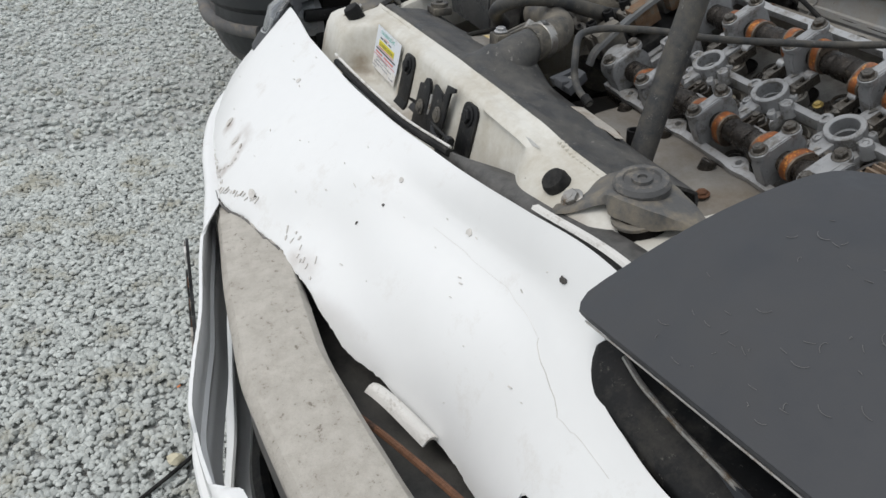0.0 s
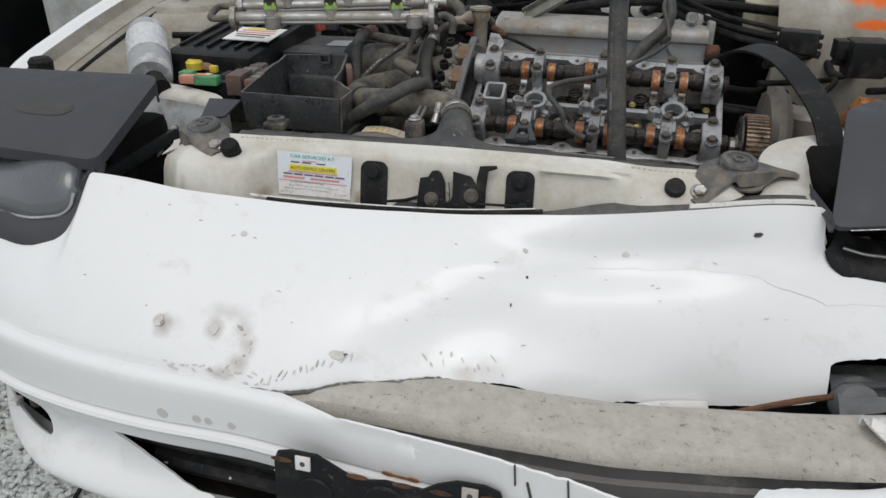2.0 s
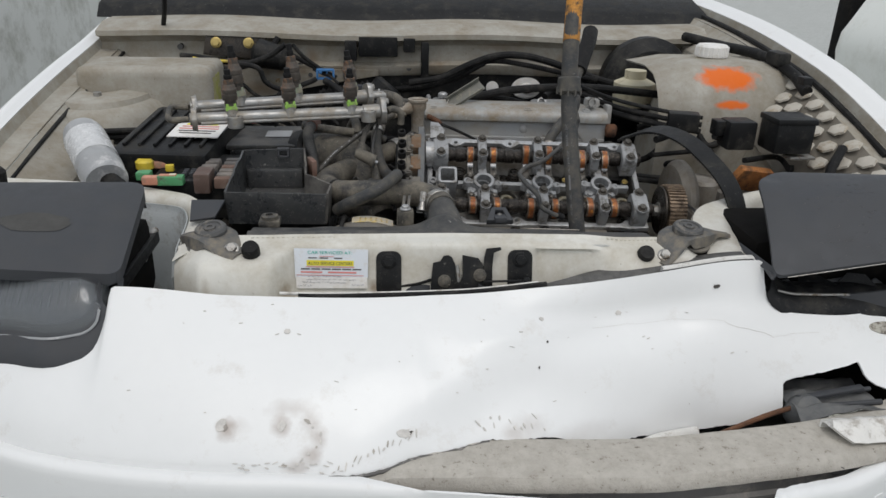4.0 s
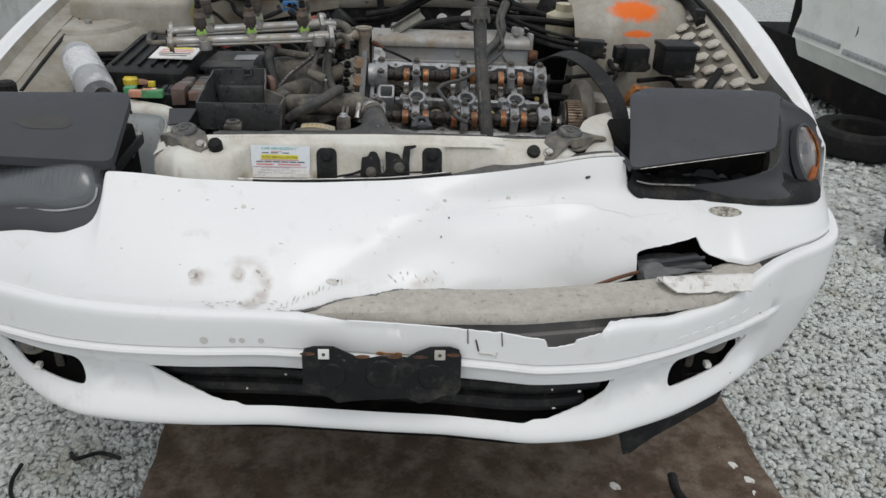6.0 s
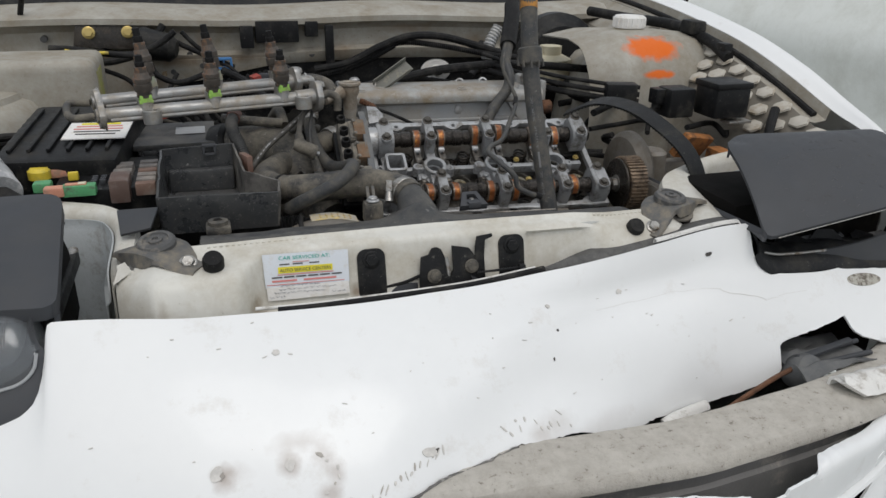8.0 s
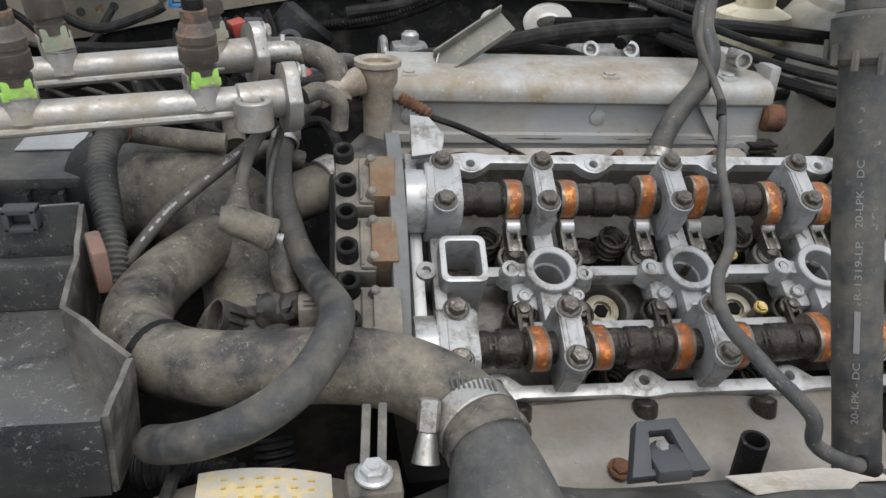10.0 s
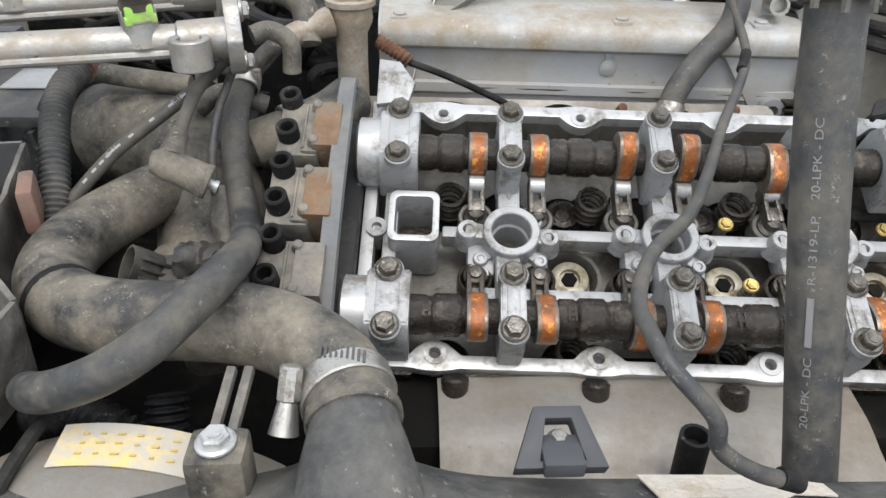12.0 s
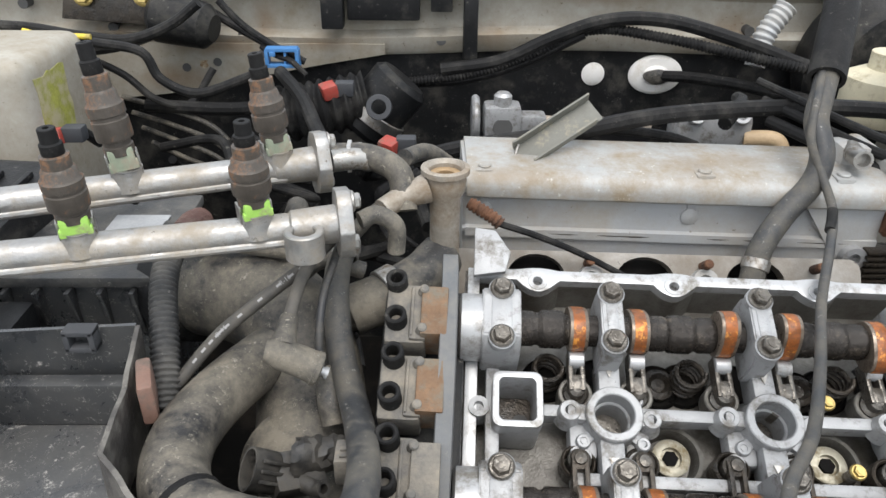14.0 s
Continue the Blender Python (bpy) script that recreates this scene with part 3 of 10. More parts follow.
for s in np.linspace(0, 1, 26):
    a = -1.25 + 2.6 * s
    prof = []
    for z, out in ((0.26, -0.06), (0.30, 0.0), (0.42, 0.03), (0.5, 0.02), (0.53, 0.045), (0.7, 0.045), (0.85, 0.0), (1.0, -0.1), (1.05, -0.3)):
        x = -3.37 + (0.85 + out) * math.copysign(abs(math.cos(a)) ** 0.5, math.cos(a))
        y = 1.11 + (0.75 + out) * math.copysign(abs(math.sin(a)) ** 0.55, math.sin(a)) if math.sin(a) < 0 else 1.11 + (0.2) * math.sin(a)
        prof.append((x, y, z))
    rows.append(prof)
part("bumper", sheet(rows, 0.01), DARKBODY, van)
part("lip", tube([(-4.08, 0.75, 0.30), (-3.98, 0.50, 0.29), (-3.57, 0.43, 0.28), (-3.07, 0.42, 0.275), (-2.76, 0.47, 0.275), (-2.56, 0.58, 0.28)], 0.045), mat("scuffed_brown_lip", (0.05, 0.047, 0.045), 0.7, dirt=(0.10, 0.09, 0.08)), van, "scuffed brown-grey lower lip")
part("lip", tube([(-3.75, 0.41, 0.46), (-3.35, 0.345, 0.43), (-2.95, 0.33, 0.42), (-2.72, 0.41, 0.42), (-2.60, 0.50, 0.42)], 0.032), mat("scuffed_grey_lip", (0.10, 0.10, 0.10), 0.7, dirt=(0.17, 0.15, 0.13)), van, "scuffed pale grey lip round the opening")
# unseen upper body made tall to block sky light from the gravel
part("body", box(-3.25, 3.2, 1.15, 1.6, 3.6, 1.4, 0.1), DARKBODY, van)
# solid near-black box standing in for the shade of the wheel arch
part("wheel_well", box(-2.75, 1.35, 0.55, 0.5, 0.9, 0.7, 0.05), DARKVOID, van)
wheel = part("wheel", rod((-2.62, 1.2, 0.31), (-2.42, 1.2, 0.31), 0.30, bevel=0.04, segs=40), TYRE, van)
part("hub", rod((-2.41, 1.2, 0.31), (-2.37, 1.2, 0.31), 0.12, bevel=0.02, segs=24), OILY, wheel, "dark brake hub")
part("suspension_arm", rod((-2.38, 1.3, 0.30), (-2.3, 2.2, 0.38), 0.05, bevel=0.02), OILY, van, "dark suspension arm")
part("axle_beam", box(-2.3, 2.0, 0.42, 0.22, 0.7, 0.3, 0.06), RUST, van, "rusty brown axle casting")

pale = thing("pale_van", (-2.6, 4.2, 0), "pale grey-white van with rain-streaked side", "van")
rows = [[(-1.98 - 0.5 * max(0, z - 1.1) ** 1.5 - 0.06 * (y < 2.3), y, z) for y in np.linspace(2.25, 6.5, 14)] for z in np.linspace(0.28, 2.1, 16)]
part("side_panel", sheet(rows, 0.02), mat("streaked_pale_paint", (0.55, 0.56, 0.54), 0.45, var=0.05, scale=3, dirt=(0.36, 0.36, 0.33), amount=0.35, spread=5, edge=0.2), pale)
part("sill", box(-2.02, 4.35, 0.24, 0.06, 4.2, 0.10, 0.02), BLACK, pale)
part("underside", box(-2.6, 4.4, 0.35, 1.0, 4.0, 0.25, 0.03), DARKVOID, pale)

side = thing("pale_car", (3.9, 4.0, 0), "pale cream-white saloon car parked beside", "car")
XS = 3.18
prof = ((0.30, 0.03), (0.36, 0.0), (0.44, -0.03), (0.52, -0.02), (0.62, 0.0), (0.80, -0.035), (0.92, -0.02), (1.0, 0.03), (1.3, 0.2), (1.45, 0.35))
rows = [[(XS + o + 0.02 * math.cos(y), y, z) for y in np.linspace(1.9, 4.45, 30)] for z, o in prof if z > 0.37]
part("body_side", sheet(rows, -0.02), CREAM, side)
rows = [[(XS + o + 0.02, y, z) for y in np.linspace(1.9, 4.45, 20)] for z, o in prof if z < 0.45]
part("sill_panel", sheet(rows, -0.02), CREAM, side)
part("sill_trim", box(XS - 0.045, 4.12, 0.50, 0.02, 0.58, 0.035, 0.008), BRIGHT, side, "chrome sill strip")
part("sill_trim", box(XS - 0.045, 2.85, 0.48, 0.02, 1.86, 0.035, 0.008), BRIGHT, side, "chrome sill strip")
# near-black box for the shade inside the arch
part("wheel_well", box(XS + 0.5, 3.62, 0.45, 0.8, 0.95, 0.5, 0.03), DARKVOID, side)
wheel = part("wheel", rod((XS + 0.06, 3.66, 0.31), (XS + 0.28, 3.66, 0.31), 0.31, bevel=0.04, segs=40), TYRE, side)
part("rim", rod((XS + 0.055, 3.66, 0.31), (XS + 0.09, 3.66, 0.31), 0.19, bevel=0.02, segs=30), OILY, wheel)
part("door_seam", box(XS - 0.018, 3.72, 0.68, 0.012, 0.008, 0.4, 0.003), INK, side)
# lowered underside, unseen roof and far side added to keep light off the gravel
part("underside", box(XS + 0.80, 3.45, 0.24, 1.50, 3.6, 0.34, 0.03), DARKVOID, side)
part("unseen_roof", box(XS + 0.95, 3.3, 1.40, 1.2, 2.6, 0.10, 0.04), CREAM, side)
part("unseen_far_side", box(XS + 1.62, 3.6, 0.72, 0.08, 3.4, 0.9, 0.03), CREAM, side)
# near-black block added for the dark gap beyond the body's end
part("dark_gap_block", box(XS + 0.84, 4.62, 0.75, 1.5, 0.3, 0.8, 0.05), DARKVOID, side)


def spare_tyre(x, y, label, tip=0.0):
    t = thing("tyre", (x, y, 0), label, "tyre", "loose tyres")
    part("tread", lathe([(0.17, 0.01), (0.20, 0.0), (0.25, 0.004), (0.275, 0.03), (0.28, 0.08), (0.275, 0.13), (0.25, 0.156), (0.20, 0.16), (0.17, 0.15), (0.165, 0.08), (0.17, 0.01)], pose(x, y, 0.006, tip, 0, 0), 44, False), TYRE, t)


spare_tyre(2.98, 3.16, "black worn tyre lying flat on the gravel by the pale car")
spare_tyre(2.56, 1.74, "black worn tyre lying on the gravel between the cars")

# ---------------------------------------------------------------- the white car: outer skin
car = thing("white_car", (0, 1.2, 0), "white sports car with torn crashed bumper, bonnet removed, nose raised", "car")

TOP = keyed([(-1.2, -0.93, 0.62, 1.07), (-1.0, -0.915, 0.44, 0.985), (-0.9, -0.88, 0.36, 0.942), (-0.8, -0.80, 0.30, 0.935), (-0.65, -0.65, 0.225, 0.943), (-0.585, -0.585, 0.203, 0.955),
             (-0.514, -0.514, 0.18, 0.9615), (-0.485, -0.482, 0.181, 0.9665), (-0.47, -0.465, 0.188, 0.977), (-0.462, -0.4575, 0.20, 0.992), (-0.455, -0.4535, 0.214, 1.012), (-0.448, -0.4515, 0.230, 1.033),
             (-0.442, -0.448, 0.2345, 1.039), (-0.43, -0.434, 0.235, 1.0385), (-0.3, -0.3, 0.235, 1.025), (-0.15, -0.15, 0.24, 1.016), (0, 0, 0.247, 1.015), (0.15, 0.15, 0.265, 1.02), (0.3, 0.3, 0.274, 1.034),
             (0.43, 0.432, 0.281, 1.047), (0.437, 0.4445, 0.281, 1.047), (0.442, 0.4475, 0.277, 1.040), (0.448, 0.4478, 0.266, 1.018), (0.455, 0.451, 0.257, 1.0), (0.465, 0.463, 0.250, 0.987),
             (0.48, 0.48, 0.247, 0.980), (0.52, 0.52, 0.247, 0.977), (0.58, 0.58, 0.25, 0.974), (0.65, 0.65, 0.257, 0.967), (0.72, 0.72, 0.257, 0.963), (0.8, 0.8, 0.264, 0.962), (0.84, 0.84, 0.283, 0.962), (0.87, 0.868, 0.32, 0.968), (1.0, 0.912, 0.42, 0.99), (1.2, 0.935, 0.62, 1.09)])
# the skin's own form between its edges: how far back it lies at a height of 0.9, and how it leans
FORM = keyed([(-0.60, 0.166, 0.66), (-0.5, 0.130, 0.78), (-0.4, 0.104, 0.98), (-0.3, 0.092, 1.14), (-0.15, 0.089, 1.30), (0, 0.116, 1.14), (0.1, 0.136, 1.02), (0.255, 0.190, 0.61), (0.36, 0.211, 0.47), (0.44, 0.205, 0.50),
              (0.50, 0.193, 0.60), (0.56, 0.182, 0.75), (0.62, 0.178, 1.05), (0.70, 0.178, 1.25)])
BOT = keyed([(-1.2, -0.94, 0.62, 0.84), (-1.0, -0.925, 0.46, 0.845), (-0.9, -0.895, 0.37, 0.85), (-0.8, -0.8, 0.275, 0.856), (-0.7, -0.7, 0.207, 0.862), (-0.6, -0.6, 0.152, 0.867), (-0.5, -0.5, 0.108, 0.871),
             (-0.4, -0.4, 0.08, 0.874), (-0.3, -0.3, 0.065, 0.876), (-0.2, -0.2, 0.058, 0.873), (-0.15, -0.15, 0.054, 0.873), (-0.1, -0.1, 0.068, 0.876), (-0.05, -0.05, 0.086, 0.879),
             (0, 0, 0.098, 0.880), (0.028, 0.028, 0.103, 0.882), (0.06, 0.06, 0.102, 0.879), (0.103, 0.103, 0.103, 0.875), (0.155, 0.155, 0.122, 0.861), (0.19, 0.19, 0.137, 0.849), (0.255, 0.255, 0.158, 0.839), (0.333, 0.333, 0.183, 0.830), (0.393, 0.393, 0.192, 0.834), (0.418, 0.418, 0.194, 0.841), (0.438, 0.439, 0.193, 0.846),
             (0.452, 0.455, 0.191, 0.852), (0.462, 0.464, 0.190, 0.864), (0.469, 0.463, 0.190, 0.885), (0.485, 0.484, 0.191, 0.897), (0.52, 0.521, 0.191, 0.909), (0.55, 0.55, 0.190, 0.916), (0.570, 0.571, 0.189, 0.922),
             (0.580, 0.577, 0.186, 0.908), (0.595, 0.592, 0.180, 0.896), (0.635, 0.634, 0.166, 0.887), (0.66, 0.66, 0.158, 0.886), (0.7, 0.7, 0.174, 0.888), (0.77, 0.77, 0.204, 0.891), (0.83, 0.832, 0.235, 0.892), (0.88, 0.885, 0.28, 0.892), (1.0, 0.932, 0.40, 0.885), (1.2, 0.95, 0.62, 0.87)])


def ease(x, a, b):
    t = min(1.0, max(0.0, (x - a) / (b - a)))
    return t * t * (3 - 2 * t)


def bell(q, s, q0, s0, wq, ws):
    return math.exp(-((q - q0) / wq) ** 2 - ((s - s0) / ws) ** 2)


# where the skin's edges would run without the lamp's corner and the torn hole
SPAN = keyed([(0.2, 0.847, 1.024), (0.3, 0.834, 1.034), (0.42, 0.836, 1.046), (0.5, 0.845, 1.05), (0.6, 0.86, 1.052), (0.75, 0.88, 1.05)])
RIDGE = keyed([(0.0, 0.62), (0.09, 0.65), (0.19, 0.735), (0.30, 0.735), (0.385, 0.70), (0.44, 0.60)])


def nose(q, s):
    """A place on the upper nose skin: s from 0 at its lower edge to 1 at the bonnet's gap."""
    a, b = Vector(BOT(q)), Vector(TOP(q))
    p = a.lerp(b, s)
    on = min(1.0, max(0.0, (q + 0.58) / 0.07)) * min(1.0, max(0.0, (0.66 - q) / 0.08))
    if on:
        back, lean = FORM(p.x)
        p.y += (back + (p.z - 0.9) * lean - p.y) * on * on * (3 - 2 * on)
    raw = s
    if q > 0.2:
        a, b = SPAN(p.x)
        s += ((p.z - a) / (b - a) - s) * ease(q, 0.30, 0.42) * (1 - ease(q, 0.62, 0.72))
        s = min(1.0, max(0.0, s))
    mid = max(0.0, 1 - abs(q) / 0.95)
    out = 0.013 * math.sin(math.pi * s ** 0.75) * (1 if q < 0 else max(0.35, 1 - q * 1.3))
    damage = -0.018 * bell(q, s, 0.26, 0.76, 0.15, 0.16) + 0.008 * bell(q, s, 0.30, 0.35, 0.16, 0.2)
    # the pushed-in field right of a slanting fold
    t = (q - (-0.085 + (s - 0.2) / 3.6)) / 0.15
    t = min(1.0, max(0.0, t))
    fade = min(1.0, max(0.0, (0.44 - q) / 0.30))
    damage += 0.003 * bell(q, s, 0.10, 0.78, 0.11, 0.18) - 0.008 * bell(q, s, 0.13, 0.28, 0.10, 0.18)
    damage -= 0.0095 * t * t * (3 - 2 * t) * fade * math.sin(math.pi * min(1.0, max(0.0, s))) ** 0.7
    # a valley and a ridge that run to the broken lamp
    damage -= 0.0019 * math.exp(-((s - 0.815) / 0.05) ** 2) * ease(q, 0.04, 0.14) * (1 - ease(q, 0.34, 0.44))
    r = RIDGE(min(0.44, max(0.0, q)))[0]
    damage += 0.0016 * math.exp(-((s - r) / (0.028 if s < r else 0.06)) ** 2) * ease(q, -0.02, 0.08) * (1 - ease(q, 0.38, 0.46))
    damage += 0.0006 * noise.noise((q * 14, s * 4, 2)) * (3 if q > -0.05 else 1)
    # the seam along the left side folds in
    if q < -0.17 or q > 0.62:
        out -= 0.006 * math.exp(-(raw / 0.03) ** 2)
    p += Vector((0, -0.66, 0.75)) * (out + damage) * mid ** 0.3
    if -0.2 < q < 0.64 and raw < 0.02:
        p += Vector((0, 0.004, 0.004)) * noise.noise((q * 22, 3, 1)) * 0.7 + Vector((0, 0.001, 0.0013)) * noise.noise((q * 160, 7, 1))
    return p


qs = np.concatenate([np.linspace(-1.2, -0.5, 36), np.linspace(-0.495, 0.66, 232), np.linspace(0.67, 1.2, 34)])
ss = np.concatenate([[0, 0.015, 0.035, 0.06], np.linspace(0.09, 0.97, 26), [0.985, 1.0]])
rows = [[nose(q, s) for q in qs] for s in ss]
# the turned-down rim along the bonnet's gap
rows.append([nose(q, 1.0) + Vector((0, 0.006, -0.012)) for q in qs])
NOSE_PAINT = WHITE.copy()
NOSE_PAINT.name = "scuffed_white_car_paint"
nose_panel = part("nose_panel", sheet(rows, 0.0032), NOSE_PAINT, car, "white torn and creased upper nose skin", 60)
# brown smears where the nose was hit
soft_marks(NOSE_PAINT, car.location, (0.36, 0.30, 0.26), [
    ((-0.291, 0.094, 0.916), (0.014, 0.02, 0.013), 0.75), ((-0.281, 0.096, 0.918), (0.02, 0.02, 0.010), 0.25), ((-0.226, 0.095, 0.918), (0.013, 0.02, 0.012), 0.7), ((-0.214, 0.11, 0.932), (0.03, 0.02, 0.010), 0.35),
    ((-0.190, 0.096, 0.922), (0.014, 0.02, 0.018), 0.35), ((-0.180, 0.084, 0.906), (0.011, 0.02, 0.020), 0.5), ((-0.188, 0.070, 0.892), (0.015, 0.02, 0.012), 0.6), ((-0.206, 0.06, 0.882), (0.02, 0.02, 0.010), 0.45),
    ((0.087, 0.114, 0.889), (0.030, 0.03, 0.016), 0.3), ((0.06, 0.105, 0.885), (0.016, 0.03, 0.012), 0.35), ((-0.32, 0.26, 0.985), (0.03, 0.02, 0.008), 0.4), ((0.16, 0.13, 0.87), (0.06, 0.03, 0.012), 0.15)], 70.0)


def on_nose(q, s, lift=0.0006):
    """A pose on the skin, z outwards, x along the car's width."""
    p, dx, ds = nose(q, s), nose(q + 0.004, s) - nose(q - 0.004, s), nose(q, s + 0.02) - nose(q, s - 0.02)
    x = dx.normalized()
    z = dx.cross(ds).normalized()
    y = z.cross(x)
    return Matrix.Translation(p + z * lift) @ Matrix((x, y, z)).transposed().to_4x4()


# lower cover: rows of (set back from the front line, height) from the strip's upper edge to the lip's underside
FRONT = keyed([(-1.2, -0.94, 0.62), (-1.0, -0.925, 0.46), (-0.9, -0.895, 0.36), (-0.8, -0.8, 0.262), (-0.7, -0.7, 0.196), (-0.6, -0.6, 0.142), (-0.5, -0.5, 0.1), (-0.4, -0.4, 0.074), (-0.3, -0.3, 0.058),
               (-0.2, -0.2, 0.049), (-0.1, -0.1, 0.035), (0, 0, 0.02), (0.1, 0.1, 0.007), (0.18, 0.18, -0.009), (0.25, 0.25, -0.02), (0.34, 0.34, -0.014), (0.45, 0.45, 0.02), (0.6, 0.6, 0.088),
               (0.7, 0.7, 0.142), (0.77, 0.77, 0.184), (0.83, 0.834, 0.218), (0.88, 0.888, 0.268), (1.0, 0.937, 0.40), (1.2, 0.955, 0.62)])
LEVELS = [(0.012, 0.874), (0.003, 0.8765), (-0.005, 0.8745), (-0.0085, 0.869), (-0.0095, 0.86), (-0.0095, 0.845), (-0.0095, 0.83), (-0.009, 0.8185), (-0.0045, 0.8165), (-0.0045, 0.8145), (-0.0145, 0.8120), (-0.0165, 0.8075), (-0.0135, 0.8020), (-0.0055, 0.7975), (-0.0035, 0.788),
          (-0.001, 0.777), (0.003, 0.770), (0.006, 0.765), (0.008, 0.760), (0.010, 0.755), (0.012, 0.750), (0.013, 0.744), (0.014, 0.738), (0.014, 0.732), (0.014, 0.726), (0.013, 0.72), (0.012, 0.714), (0.010, 0.708), (0.008, 0.703),
          (0.005, 0.698), (0.0, 0.692), (-0.006, 0.684), (-0.011, 0.676), (-0.013, 0.668), (-0.011, 0.66), (-0.003, 0.653), (0.012, 0.65), (0.045, 0.648)]


def low(q, k):
    x, y = FRONT(q)
    dy, z = LEVELS[k]
    if -0.13 < q < 0.36 and k < 4:
        e = min(1.0, (q + 0.13) / 0.08, (0.36 - q) / 0.02)
        rim = 0.8755 - 0.005 * min(1.0, max(0.0, q / 0.14)) - 0.008 * min(1.0, max(0.0, (q - 0.187) / 0.065)) * (q < 0.30)
        dy += (-0.0092 - dy) * e
        z += (rim - 0.0016 * k * k + 0.0008 * noise.noise((q * 120, 2, 3)) - z) * e
    # the strip runs out into the plain corner
    w = min(1.0, max(0.0, (abs(q) - 0.70) / 0.05))
    if 0.655 < z < 0.868:
        dy += (-0.008 - dy) * w * w * (3 - 2 * w)
    ax = max(0.0, abs(q) - 0.18)
    z -= min(1.0, max(0.0, 0.86 - z) / 0.04) * 0.035 * ax
    w = min(1.0, max(0.0, (abs(q) - 0.5) / 0.4))
    if q > 0.5 and z > 0.79:
        z += 0.022 * ease(q, 0.62, 0.72) * min(1.0, (z - 0.79) / 0.04)
    dy += (0.11 if q < 0 else 0.035) * w * w * (3 - 2 * w) * max(0.0, (0.80 - z) / 0.15) ** 1.2
    z -= 0.018 * ease(q, 0.37, 0.49) * (1 - ease(q, 0.56, 0.67)) * min(1.0, max(0.0, (z - 0.80) / 0.05))
    # shallow dished panel between the lamp opening and the intake
    dy += 0.026 * ease(abs(q), 0.375, 0.405) * (1 - ease(abs(q), 0.455, 0.50)) * ease(z, 0.688, 0.712) * (1 - ease(z, 0.752, 0.768))
    p = Vector((x, y, z))
    n = Vector((math.copysign(max(0.0, abs(q) - 0.3) ** 1.2, q), -1, 0)).normalized()
    # broken upper edge of the strip
    if 0.252 < q < 0.342 and z > 0.82:
        drop = 0.018 * min(1.0, (q - 0.252) / 0.004) * max(0.0, 1 - max(0.0, q - 0.27) / 0.073) ** 0.9
        z2 = 0.82 + (z - 0.82) * (0.054 - drop) / 0.056
        p.z = z2 + 0.002 * noise.noise((q * 150, 1, 5))
    elif 0.11 < q < 0.5 and z > 0.86:
        p.z += 0.0015 * noise.noise((q * 90, 1, 5))
    p -= n * dy
    return p


qs = np.concatenate([np.linspace(-1.2, -0.75, 24), np.linspace(-0.74, 0.74, 420), np.linspace(0.75, 1.2, 24)])
bm = bmesh.new()
grid = [[bm.verts.new(low(q, k)) for q in qs] for k in range(len(LEVELS))]
for k in range(len(LEVELS) - 1):
    z = (LEVELS[k][1] + LEVELS[k + 1][1]) / 2
    for i in range(len(qs) - 1):
        q = (qs[i] + qs[i + 1]) / 2
        a = abs(q)
        rag = 0.004 * noise.noise((q * 60, z * 60, 0))
        intake = 0.694 + (0.05 if q > 0 else 0.072) * max(0.0, (a + rag - 0.22) / 0.165) ** 2 < z < 0.769 and a < 0.386 + rag
        fog = 0.502 + 0.35 * max(0.0, 0.722 - z) ** 1.0 < a < 0.70 - 1.6 * max(0.0, 0.742 - z) - 3.0 * max(0.0, z - 0.752) and 0.708 < z < 0.778
        if not (intake or fog):
            bm.faces.new((grid[k][i], grid[k][i + 1], grid[k + 1][i + 1], grid[k + 1][i]))
loose = [v for v in bm.verts if not v.link_faces]
bmesh.ops.delete(bm, geom=loose, context="VERTS")
# even out the rims of the openings
rims = {}
for e in bm.edges:
    if e.is_boundary:
        for v, w in ((e.verts[0], e.verts[1]), (e.verts[1], e.verts[0])):
            rims.setdefault(v, []).append(w)
rims = {v: n for v, n in rims.items() if len(n) == 2 and abs(v.co.x) < 0.73 and 0.66 < v.co.z < 0.79}
for k in range(7):
    moved = {v: v.co * 0.4 + (n[0].co + n[1].co) * 0.3 for v, n in rims.items()}
    for v, c in moved.items():
        v.co = c
thicken(bm, 0.0035)
cover = part("bumper_cover", bm, WHITE, car, "white lower bumper cover with a broken upper edge", 50)

GREYARM = mat("dull_grey_bracket", (0.12, 0.12, 0.118), 0.55, 0.3, var=0.15, dirt=(0.26, 0.225, 0.17), amount=0.36, spread=40, edge=0.25)
# behind the openings: near-black sheets as painted shade, slats and lamp parts
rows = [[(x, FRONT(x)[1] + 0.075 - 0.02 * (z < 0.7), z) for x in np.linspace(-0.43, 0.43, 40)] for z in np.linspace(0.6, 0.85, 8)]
part("intake_backing", sheet(rows, -0.004), DARKVOID, car, "near-black sheet for the shade in the intake")
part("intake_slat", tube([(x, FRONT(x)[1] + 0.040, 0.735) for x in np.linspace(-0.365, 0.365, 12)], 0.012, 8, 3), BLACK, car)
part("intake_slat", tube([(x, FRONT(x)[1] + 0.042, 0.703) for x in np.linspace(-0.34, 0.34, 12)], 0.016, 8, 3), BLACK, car)
